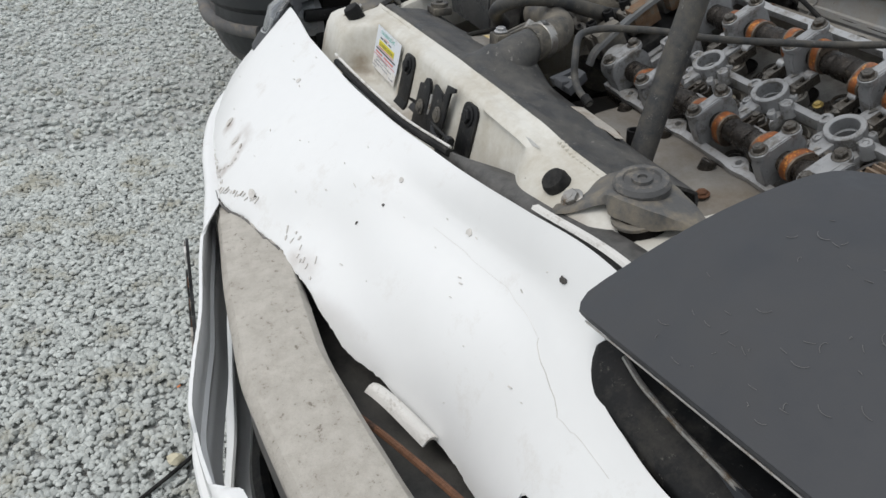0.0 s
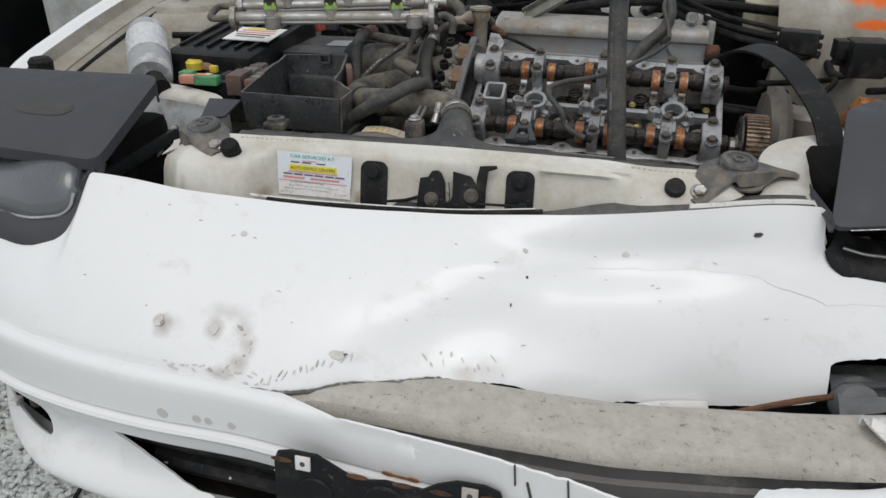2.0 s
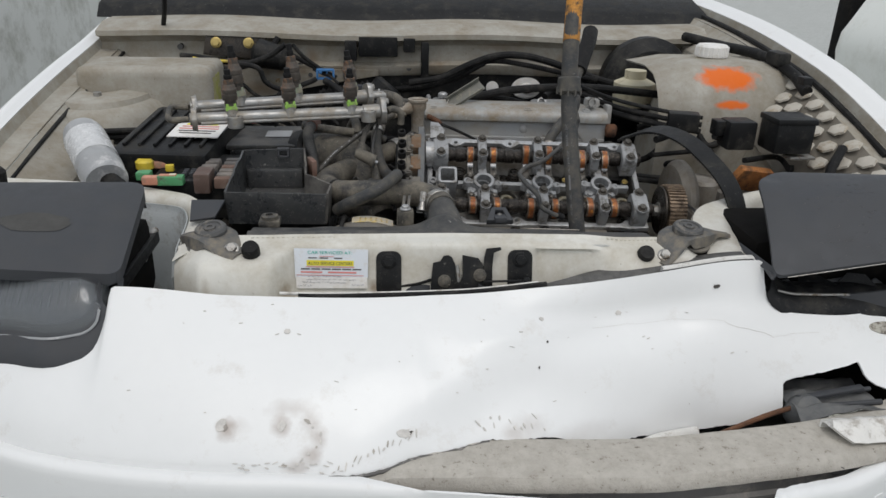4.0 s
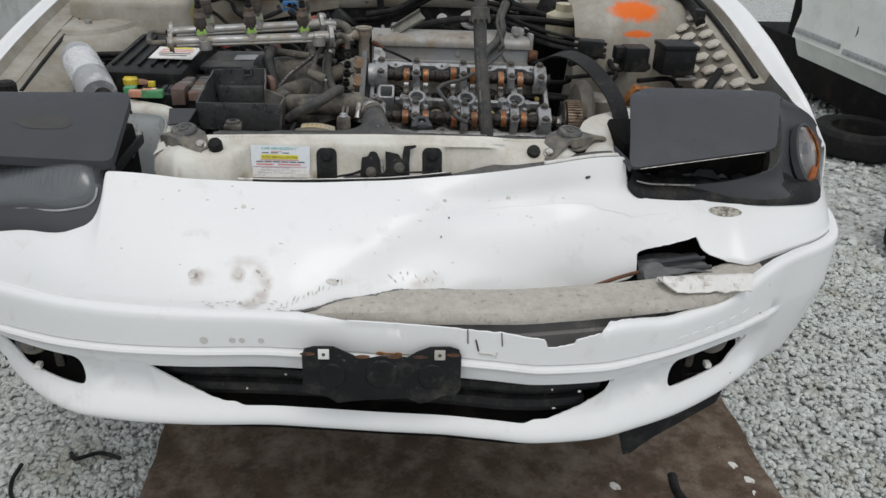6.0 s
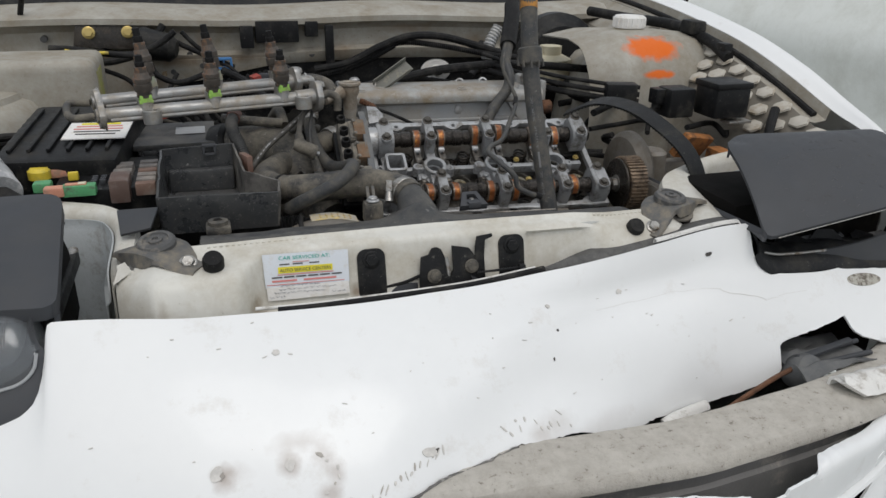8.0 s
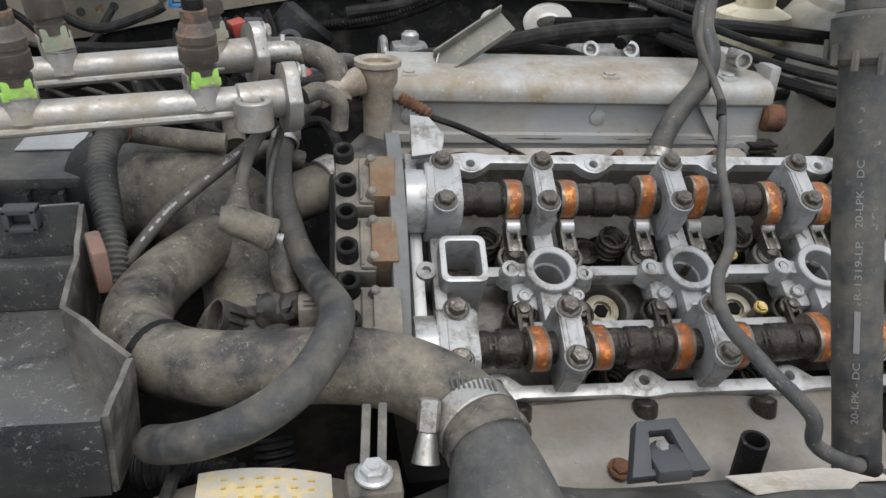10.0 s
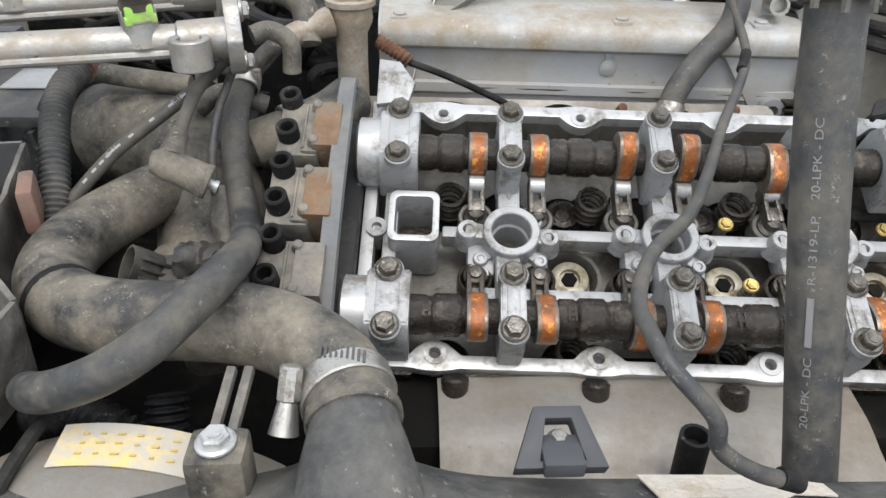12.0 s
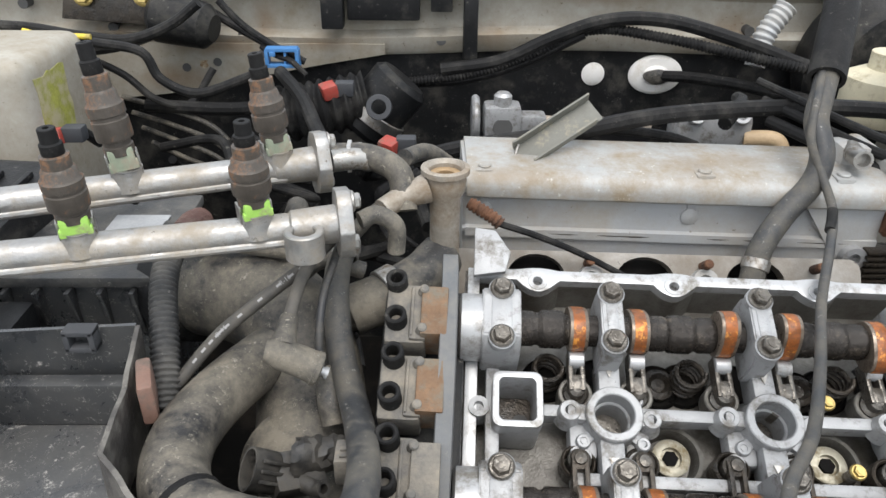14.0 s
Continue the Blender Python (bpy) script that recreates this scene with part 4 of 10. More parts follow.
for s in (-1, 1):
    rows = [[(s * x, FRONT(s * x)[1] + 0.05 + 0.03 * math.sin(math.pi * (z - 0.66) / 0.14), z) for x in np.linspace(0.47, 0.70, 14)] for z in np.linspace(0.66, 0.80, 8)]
    part("lamp_recess", sheet(rows, -0.004), DARKVOID, car, "near-black sheet for the shade in the empty lamp recess")
    part("lamp_bracket", box(s * 0.555, FRONT(s * 0.555)[1] + 0.035, 0.735, 0.016, 0.02, 0.05, 0.006), OILY, car, "dark steel lamp bracket")
    for k in (0.60,):
        part("clip_tab", box(s * k, FRONT(s * k)[1] + 0.022, 0.703, 0.012, 0.016, 0.010, 0.003), WHITE_EDGE, car)
    socket = lathe([(0.026, -0.004), (0.028, 0.004), (0.024, 0.012), (0.013, 0.014), (0.011, 0.022), (0.0, 0.022)], pose(s * 0.615, FRONT(s * 0.615)[1] + 0.045, 0.738, 90, 0, 0), 22)
    part("lamp_socket", socket, GREYARM, car, "dusty grey empty lamp socket")
    part("lamp_strap", tube([(s * 0.525, FRONT(s * 0.525)[1] + 0.03, 0.758), (s * 0.57, FRONT(s * 0.57)[1] + 0.038, 0.762), (s * 0.63, FRONT(s * 0.63)[1] + 0.04, 0.757), (s * 0.665, FRONT(s * 0.665)[1] + 0.035, 0.745)], 0.005, 8), GREYARM, car, "grey lamp mounting strap")
# flakes of white paint caught in the dark intake
rs = random.Random(5)
for k in range(10):
    x = rs.choice((rs.uniform(-0.34, -0.16), rs.uniform(0.28, 0.36)))
    z = rs.choice((0.7345, 0.704)) + rs.uniform(-0.006, 0.004)
    part("paint_flake", plate([(rs.uniform(0.001, 0.0042) * math.cos(a), rs.uniform(0.0008, 0.0026) * math.sin(a)) for a in np.linspace(0, 5.3, 6)], 0.001, pose(x, FRONT(x)[1] + 0.026, z, rs.uniform(40, 100), rs.uniform(-20, 20), 0)), WHITE_EDGE, car)

# splash shield hanging under the lip
shield = plate([(0.45, 0.575), (0.478, 0.475), (0.492, 0.478), (0.53, 0.515), (0.585, 0.555), (0.645, 0.60), (0.66, 0.67), (0.45, 0.67)], 0.004, pose(0, 0.125, 0, 90, 0, 0))
part("splash_shield", shield, BLACK, car, "torn black splash shield hanging down")

# impact beam behind the tear
EDGE = keyed([(-0.2, 0.062), (-0.134, 0.056), (-0.02, 0.046), (0.06, 0.038), (0.15, 0.033), (0.22, 0.030), (0.29, 0.035), (0.37, 0.043), (0.45, 0.053), (0.55, 0.074), (0.61, 0.10), (0.68, 0.135)])


def beam_line(dy, z, a=-0.19, b=0.69):
    return [(x, EDGE(x)[0] + dy * (0.6 if x < 0 else 1.0), z - 0.04 * max(0.0, -0.02 - x) - (0.004 if x < -0.1 else 0) + 0.0006 * noise.noise((x * 60, z * 90, 4))) for x in np.linspace(a, b, 90)]


beam = part("impact_beam", sheet([beam_line(dy, z) for dy, z in ((0.0, 0.859), (0.0004, 0.864), (0.003, 0.8670), (0.015, 0.8685), (0.035, 0.8705), (0.055, 0.8715), (0.062, 0.870), (0.066, 0.864), (0.067, 0.80))], -0.01), FOAM, car, "dusty grey-beige bumper impact beam", 40)
part("beam_face", sheet([beam_line(dy, z) for dy, z in ((0.002, 0.775), (-0.003, 0.80), (-0.003, 0.832), (0.002, 0.836), (0.001, 0.848), (-0.0005, 0.8585))], -0.003), FOAM_DARK, beam, "front face of the beam, toned darker for shade")
part("beam_hole", rod((0.468, 0.048, 0.857), (0.468, 0.062, 0.860), 0.0085, segs=18), INK, beam)
washer = thing("headlamp_washer", (0.50, 0.19, 0.86), "crumpled grey plastic lamp washer body in the torn hole", "washer")
GREYPL = mat("smudged_grey_plastic", (0.085, 0.09, 0.095), 0.5, var=0.15, scale=30, bump=0.05, dirt=(0.16, 0.16, 0.155), amount=0.42, spread=28, edge=0.3)
part("knob", lathe([(0.020, -0.03), (0.024, -0.012), (0.024, 0.004), (0.020, 0.012), (0.010, 0.016), (0, 0.0165)], pose(0.487, 0.160, 0.868, 52, 0, 0), 28), GREYPL, washer, "round grey nozzle cap")
rows = []
for i in range(21):
    u = i / 20
    row = []
    for v in np.linspace(0, 1, 13):
        fold = 0.013 * abs(math.sin(7.0 * v + 2.2 * u)) + 0.006 * noise.noise((u * 5, v * 4, 2))
        row.append((0.462 + 0.125 * u + 0.01 * v, 0.128 + 0.012 * u + 0.11 * v, 0.870 + 0.012 * u + fold - 0.02 * v * v - 0.01 * u * u))
    rows.append(row)
part("shroud", sheet(rows, -0.003), GREYPL, washer, "crumpled grey shroud", 28)
part("strut", box(0.525, 0.172, 0.889, 0.10, 0.010, 0.006, 0.002, Euler((0.1, -0.08, 0.12)).to_matrix()), COVER, washer)
single("link_rod", join(rod((0.475, 0.170, 0.884), (0.585, 0.177, 0.891), 0.0035, segs=10), rod((0.485, 0.155, 0.878), (0.59, 0.155, 0.884), 0.004, segs=10)), COVER, "dark grey lamp washer rods in the torn hole", "rod")
# two dark sheets added to close the tear and hold its shade
single("cavity_floor", sheet([[(x, y, 0.80 - 0.04 * y) for x in np.linspace(-0.25, 0.58, 16)] for y in np.linspace(0.10, 0.3, 5)], 0.003), mat("dark_cavity_sheet", (0.045, 0.046, 0.048), 0.6, var=0.3, scale=20, dirt=(0.13, 0.125, 0.115), amount=0.42, spread=10, edge=0.3), "added dark sheet for the shade under the torn skin", "lining")
single("lamp_cavity", sheet([[(x, 0.27, z) for x in np.linspace(0.30, 0.72, 8)] for z in np.linspace(0.8, 0.98, 4)], -0.003), DARKVOID, "near-black sheet for the shade behind the tear", "lining")

# torn pieces of skin
rows = [[nose(q, 0) + Vector((0, -0.0015, 0.0015)), nose(q, 0) + Vector((0, -0.0025, -0.001)), nose(q, 0) + Vector((0, -0.001, -0.0055 * min(1.0, (q + 0.2) / 0.1))), nose(q, 0) + Vector((0, 0.006, -0.006))] for q in np.linspace(-0.19, 0.03, 50)]
part("torn_edge", sheet(rows, -0.001), mat("grey_torn_edge", (0.16, 0.155, 0.15), 0.7, var=0.2, scale=60, bump=0.2, dirt=(0.4, 0.39, 0.37), amount=0.3, spread=60), nose_panel, "grey thick broken edge of the skin")
rows = []
for i in range(30):
    u = i / 29
    e = max(0, 0.14 - u) / 0.14
    d = 0.003 * noise.noise((u * 11, 1, 1))
    low_y, low_z = 0.062 + 0.016 * u + d + 0.02 * e, 0.887 - 0.008 * u + 0.003 * noise.noise((u * 8, 5, 1)) + 0.012 * e
    x = 0.472 + 0.16 * u
    rows.append([(x, low_y + 0.018, low_z - 0.006), (x, low_y + 0.004, low_z - 0.004), (x, low_y, low_z)] + [(x + 0.004 * v, low_y + (0.094 + 0.006 * u - low_y) * v ** 0.9, low_z + (0.900 - low_z) * v + 0.005 * math.sin(3.1 * v) + 0.0015 * noise.noise((u * 24, v * 5, 2))) for v in np.linspace(0.15, 1, 7)] + [(x, 0.108 + 0.006 * u, 0.893 + d), (x, 0.110 + 0.006 * u, 0.880)])
part("torn_flap", sheet(rows, -0.004), WHITE_EDGE, car, "torn white piece of bumper skin lying on the beam", 60)
rows = [[(0.252 + 0.085 * u, 0.146 + 0.028 * u - 0.012 * v, 0.846 - 0.012 * u - 0.004 * v + 0.005 * math.sin(3 * v) - 0.008 * (1 - u) ** 4) for v in np.linspace(0, 1, 6)] for u in np.linspace(0, 1, 14)]
part("torn_flap", sheet(rows, -0.003), WHITE_EDGE, car, "small bent white strip of torn skin", 60)
part("torn_tab", box(0.125, 0.108, 0.858, 0.012, 0.008, 0.006, 0.002), WHITE_EDGE, car)
single("rusty_wire", tube([(0.19, 0.10, 0.805), (0.26, 0.115, 0.825), (0.33, 0.132, 0.845), (0.42, 0.154, 0.865), (0.47, 0.165, 0.872)], 0.0035, 8), RUST, "bent rusty wire inside the torn bumper", "wire")

# scuffs, dents and rivet holes on the skin
SCUFF2 = mat("brown_scuff", (0.46, 0.43, 0.39), 0.7, var=0.2, scale=60, bump=0.1)
SCUFF = mat("grey_brown_scuff", (0.64, 0.62, 0.59), 0.7, var=0.2, scale=60, bump=0.1)
mat("grey_brown_scuff_dark", (0.36, 0.33, 0.30), 0.7, var=0.2, scale=60, bump=0.1)
DARKCHIP = mat("dark_chip", (0.06, 0.055, 0.05), 0.7, var=0.2, bump=0.1)


def chip(q, s, w, h, turn=0.0, material=DARKCHIP, name="chip"):
    r = random.Random(round((q + 2) * 1000 + s * 77))
    out = [(w / 2 * math.cos(t) * r.uniform(0.7, 1.1), h / 2 * math.sin(t) * r.uniform(0.6, 1.1)) for t in np.linspace(0, 6.283, 15)[:-1]]
    part(name, plate(out, 0.0012, on_nose(q, s, 0.0013) @ Matrix.Rotation(radians(turn), 4, "Z")), material, nose_panel)


SEAL = mat("grimy_grey_strip", (0.06, 0.06, 0.058), 0.5, var=0.25, scale=35, bump=0.1, dirt=(0.15, 0.145, 0.14), amount=0.4, spread=45, edge=0.3)
SCRATCH = mat("pale_scratch", (0.15, 0.15, 0.15), 0.7, var=0.2)
FAINT = mat("faint_paint_crack", (0.70, 0.69, 0.67), 0.7, var=0.1)
chip(0.382, 0.86, 0.010, 0.007)
chip(0.232, 0.80, 0.010, 0.008, 0, SCUFF)
chip(0.115, 0.78, 0.007, 0.006, 0, SCUFF)
chip(0.105, 0.45, 0.002, 0.005)
chip(0.12, 0.62, 0.003, 0.004)
chip(-0.297, 0.235, 0.012, 0.018, -25, SCUFF)
chip(-0.292, 0.225, 0.006, 0.010, -25, bpy.data.materials["grey_brown_scuff_dark"])
chip(-0.225, 0.25, 0.010, 0.016, -15, SCUFF)
rs = random.Random(21)
for k in range(9):
    t = -1.5 + 0.28 * k + rs.uniform(-0.05, 0.05)
    g = rs.uniform(0.9, 1.12)
    chip(-0.222 + 0.040 * g * math.cos(t), 0.19 + 0.13 * g * math.sin(t), rs.uniform(0.003, 0.010), rs.uniform(0.002, 0.005), 90 + 57 * t + rs.uniform(-25, 25), SCUFF if k % 4 else SCUFF2)
for k in range(22):
    chip(-0.28 + 0.006 * k + rs.uniform(-0.003, 0.003), rs.uniform(0.02, 0.07), rs.uniform(0.002, 0.009), rs.uniform(0.001, 0.0025), rs.uniform(-30, 30), SCUFF)
chip(-0.078, 0.15, 0.020, 0.012, -14, SCUFF)
chip(-0.07, 0.145, 0.008, 0.004, 30)
chip(-0.225, 0.78, 0.008, 0.008, 0, SCUFF)
for k in range(15):
    chip(-0.155 + 0.0066 * k + rs.uniform(-0.003, 0.003), 0.05 + 0.006 * k + rs.uniform(-0.015, 0.02), rs.uniform(0.001, 0.003), rs.uniform(0.004, 0.014), rs.uniform(-50, 0), SCUFF if k % 3 else SCUFF2)
for k in range(12):
    chip(0.015 + 0.008 * k + rs.uniform(-0.004, 0.004), rs.uniform(0.05, 0.14), rs.uniform(0.001, 0.003), rs.uniform(0.004, 0.012), rs.uniform(0, 45), SCUFF)
for k in range(34):
    chip(rs.uniform(-0.42, 0.42), rs.uniform(0.1, 0.95), rs.uniform(0.001, 0.007), rs.uniform(0.0006, 0.0016), rs.uniform(-25, 25), SCUFF)
def on_skin(x, z):
    """The skin's point at a given width and height on its upper face."""
    return min((nose(q, v) for q in np.linspace(x - 0.02, x + 0.02, 9) for v in np.linspace(0.3, 0.99, 70)), key=lambda p: (p.x - x) ** 2 + (p.z - z) ** 2)


def crack(points, r, material, name="crack"):
    line = [on_skin(x, z) + Vector((0.0012 * noise.noise((x * 90, z * 90, 1)), -0.0001, 0.0002)) for x, z in smooth_line2(points)]
    part(name, tube(line, r, 5), material, nose_panel)


def smooth_line2(points):
    return [(p.x, p.z) for p in smooth_line([(x, 0, z) for x, z in points], 4)]


crack([(0.19, 0.9655), (0.26, 0.966), (0.334, 0.968), (0.388, 0.968)], 0.00025, FAINT)
crack([(0.385, 0.9682), (0.415, 0.960), (0.436, 0.957), (0.455, 0.951)], 0.00035, SCUFF)
crack([(0.455, 0.9505), (0.486, 0.956), (0.52, 0.958)], 0.00025, FAINT)
# worn emblem on the wing
part("worn_emblem", plate([(0.034 * math.cos(t), 0.010 * math.sin(t)) for t in np.linspace(0, 6.283, 25)[:-1]], 0.002, on_nose(0.636, 0.80, 0.002)), mat("peeling_badge", (0.5, 0.48, 0.42), 0.5, var=0.2, scale=90, dirt=(0.14, 0.12, 0.1), amount=0.45, spread=90), nose_panel, "peeling worn oval badge")


def on_low(q, k, lift=0.001):
    p, dx, ds = low(q, k), low(q + 0.004, k) - low(q - 0.004, k), low(q, k - 1) - low(q, k + 1)
    x = dx.normalized()
    z = dx.cross(ds).normalized()
    return Matrix.Translation(p + z * lift) @ Matrix((x, z.cross(x), z)).transposed().to_4x4()


for q, w, h in ((-0.28, 0.014, 0.012), (-0.235, 0.011, 0.010), (-0.22, 0.010, 0.008), (-0.19, 0.010, 0.009)):
    part("scuff", plate(circle(w / 2, 12), 0.001, on_low(q, 6)), mat("faint_scuff", (0.6, 0.59, 0.57), 0.6, var=0.1) if q == -0.28 else bpy.data.materials["faint_scuff"], cover)
for dx in (-0.014, 0.014):
    part("rust_stain", plate([(0.007 * math.cos(t), 0.0045 * math.sin(t)) for t in np.linspace(0, 6.2, 12)], 0.001, on_low(0.012 + dx, 7, 0.0012)), mat("rust_stain", (0.42, 0.2, 0.07), 0.8, var=0.3, scale=200) if dx < 0 else bpy.data.materials["rust_stain"], cover)
part("rust_stain", plate([(0.012 * math.cos(t), 0.0022 * math.sin(t)) for t in np.linspace(0, 6.2, 12)], 0.001, on_low(0.012, 7, 0.0012)), bpy.data.materials["rust_stain"], cover)
for q, k, w, h, t in ((0.133, 4, 0.0017, 0.026, 4), (0.185, 4, 0.0017, 0.024, 6), (0.163, 6, 0.026, 0.003, -4), (0.148, 5, 0.0025, 0.022, 14), (0.178, 6, 0.0025, 0.012, -12), (0.163, 6, 0.016, 0.0022, 6)):
    part("crack", plate(rounded(w, h, min(w, h) * 0.45, 3), 0.0015, on_low(q, k, 0.0014) @ Matrix.Rotation(radians(t), 4, "Z")), DARKCHIP if h > 0.02 else SCUFF, cover)
# raised maker's letters: plain blocks
for k in range(6):
    part("raised_mark", plate(rounded(0.022, 0.016, 0.006), 0.002, on_low(0.50 + 0.028 * k, 6, 0.0008)), WHITE, cover)

# number plate bracket
W2 = 0.124
outline = [(-W2, 0.0), (-W2 + 0.004, 0.012), (-0.105, 0.016), (-0.075, 0.016), (-0.055, 0.006), (-0.035, -0.004), (-0.02, -0.004), (0, 0.0), (0.02, -0.001), (0.04, -0.002), (0.055, 0.008), (0.075, 0.016), (0.105, 0.017),
           (W2 - 0.004, 0.012), (W2, 0.0), (W2, -0.060), (W2 - 0.008, -0.070), (0.095, -0.072), (0.075, -0.082), (0.06, -0.086), (0.04, -0.076), (-0.02, -0.079), (-0.05, -0.082), (-0.07, -0.085), (-0.09, -0.072), (-W2 + 0.008, -0.068), (-W2, -0.058)]
bracket = thing("plate_bracket", (0, -0.02, 0.74), "black plastic number plate bracket screwed to the bumper", "bracket")
BP = pose(0.0, -0.0085, 0.826, 84, 0, -3.5)
part("panel", plate(outline, 0.004, BP, 0.001), BLACK, bracket)
for x, y, r in ((-0.078, -0.035, 0.022), (0.0, -0.032, 0.026), (0.078, -0.035, 0.022)):
    part("boss", lathe([(r, 0), (r * 0.92, 0.002), (r * 0.6, 0.0028), (r * 0.2, 0.001)], BP @ pose(x, y, 0.0005), 24), BLACK, bracket)
for x in (-0.09, 0.09):
    c = box(0, 0, -0.0008, 0.017, 0.017, 0.003, 0.001)
    c.transform(BP @ pose(x, 0.004, 0.002))
    clip = part("clip", c, LABEL if x < 0 else SCUFF2, bracket, "white square nylon screw clip" if x < 0 else "grimy brown-grey square screw clip")
    c = rod((0, 0, -0.001), (0, 0, 0.0012), 0.003, segs=12)
    c.transform(BP @ pose(x, 0.004, 0.002))
    part("screw_hole", c, INK, clip)
for x, s in ((-0.115, 1), (0.112, 1), (-0.03, 1), (0.02, 1), (0.06, 1)):
    part("rust_edge", plate([(0.012 * s * math.cos(t), 0.003 * math.sin(t)) for t in np.linspace(0, 6.2, 12)], 0.001, BP @ pose(x, 0.004 if abs(x) > 0.1 else 0.0, 0.0015)), RUST, bracket)

# ---------------------------------------------------------------- wings and headlamps
FEND = keyed([(0.46, 0.80, 1.0, 0.825, 0.998, 0.875, 0.95, 0.92, 0.85), (0.58, 0.80, 1.075, 0.83, 1.074, 0.88, 1.0, 0.925, 0.84), (0.7, 0.795, 1.108, 0.827, 1.107, 0.882, 1.03, 0.93, 0.85), (0.9, 0.797, 1.145, 0.83, 1.145, 0.888, 1.06, 0.935, 0.95),
              (1.1, 0.802, 1.172, 0.835, 1.172, 0.892, 1.08, 0.938, 1.0), (1.3, 0.808, 1.195, 0.84, 1.195, 0.90, 1.10, 0.94, 1.0), (1.6, 0.82, 1.23, 0.855, 1.23, 0.91, 1.13, 0.945, 0.8), (2.6, 0.845, 1.32, 0.89, 1.32, 0.93, 1.18, 0.95, 0.6)])
FENDR = keyed([(0.42, 0.915, 1.012, 0.920, 1.014, 0.929, 0.985, 0.937, 0.87), (0.445, 0.884, 1.070, 0.898, 1.062, 0.924, 1.015, 0.940, 0.865), (0.47, 0.858, 1.092, 0.884, 1.095, 0.926, 1.035, 0.943, 0.86), (0.58, 0.858, 1.122, 0.897, 1.13, 0.946, 1.04, 0.957, 0.85), (0.7, 0.848, 1.17, 0.903, 1.172, 0.952, 1.06, 0.962, 0.85),
               (0.9, 0.85, 1.222, 0.908, 1.222, 0.958, 1.1, 0.968, 0.95), (1.3, 0.855, 1.275, 0.915, 1.275, 0.96, 1.14, 0.97, 1.0), (1.9, 0.845, 1.315, 0.91, 1.315, 0.955, 1.17, 0.965, 0.7), (2.6, 0.845, 1.34, 0.91, 1.34, 0.955, 1.18, 0.965, 0.6)])
FENDL = FEND
for s, nm in ((-1, "wing"), (1, "wing")):
    FEND = FENDL if s < 0 else FENDR
    rows, gut, apron = [], [], []
    for y in np.linspace(0.46 if s < 0 else 0.42, 2.6, 80):
        xi, zi, xc, zc, xo, zo, xl, zl = FEND(y)
        rows.append(smooth_line([(s * xi, y, zi), (s * xc, y, zc + 0.004), (s * xo, y, zo), (s * xl, y, (zo + zl) / 2), (s * xl, y, zl)], 5))
        if y > 0.58:
            gut.append([(s * xi, y, zi - 0.002), (s * (xi - 0.006), y, zi - 0.022), (s * (xi - 0.03), y, zi - 0.026), (s * (xi - 0.05), y, zi - 0.022)])
            apron.append([(s * (xi - 0.05), y, zi - 0.024), (s * (xi - 0.075), y, zi - 0.045), (s * (xi - 0.13), y, zi - 0.075), (s * (xi - 0.17), y, zi - 0.16), (s * (xi - 0.19), y, 0.8)])
    w = part(nm, sheet(rows, 0.003 * s), WHITE, car, "white front wing")
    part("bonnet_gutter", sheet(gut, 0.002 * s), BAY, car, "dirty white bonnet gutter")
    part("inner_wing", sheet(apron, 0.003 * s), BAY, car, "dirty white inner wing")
    part("weather_strip", tube([(s * (FEND(y)[0] - (0.022 if s > 0 else 0.062)), y, FEND(y)[1] - 0.018 - (0.012 if s < 0 else 0)) for y in np.linspace(0.6, 2.4, 14)], 0.0065 if s > 0 else 0.004, 8, 3), RUBBER, car)


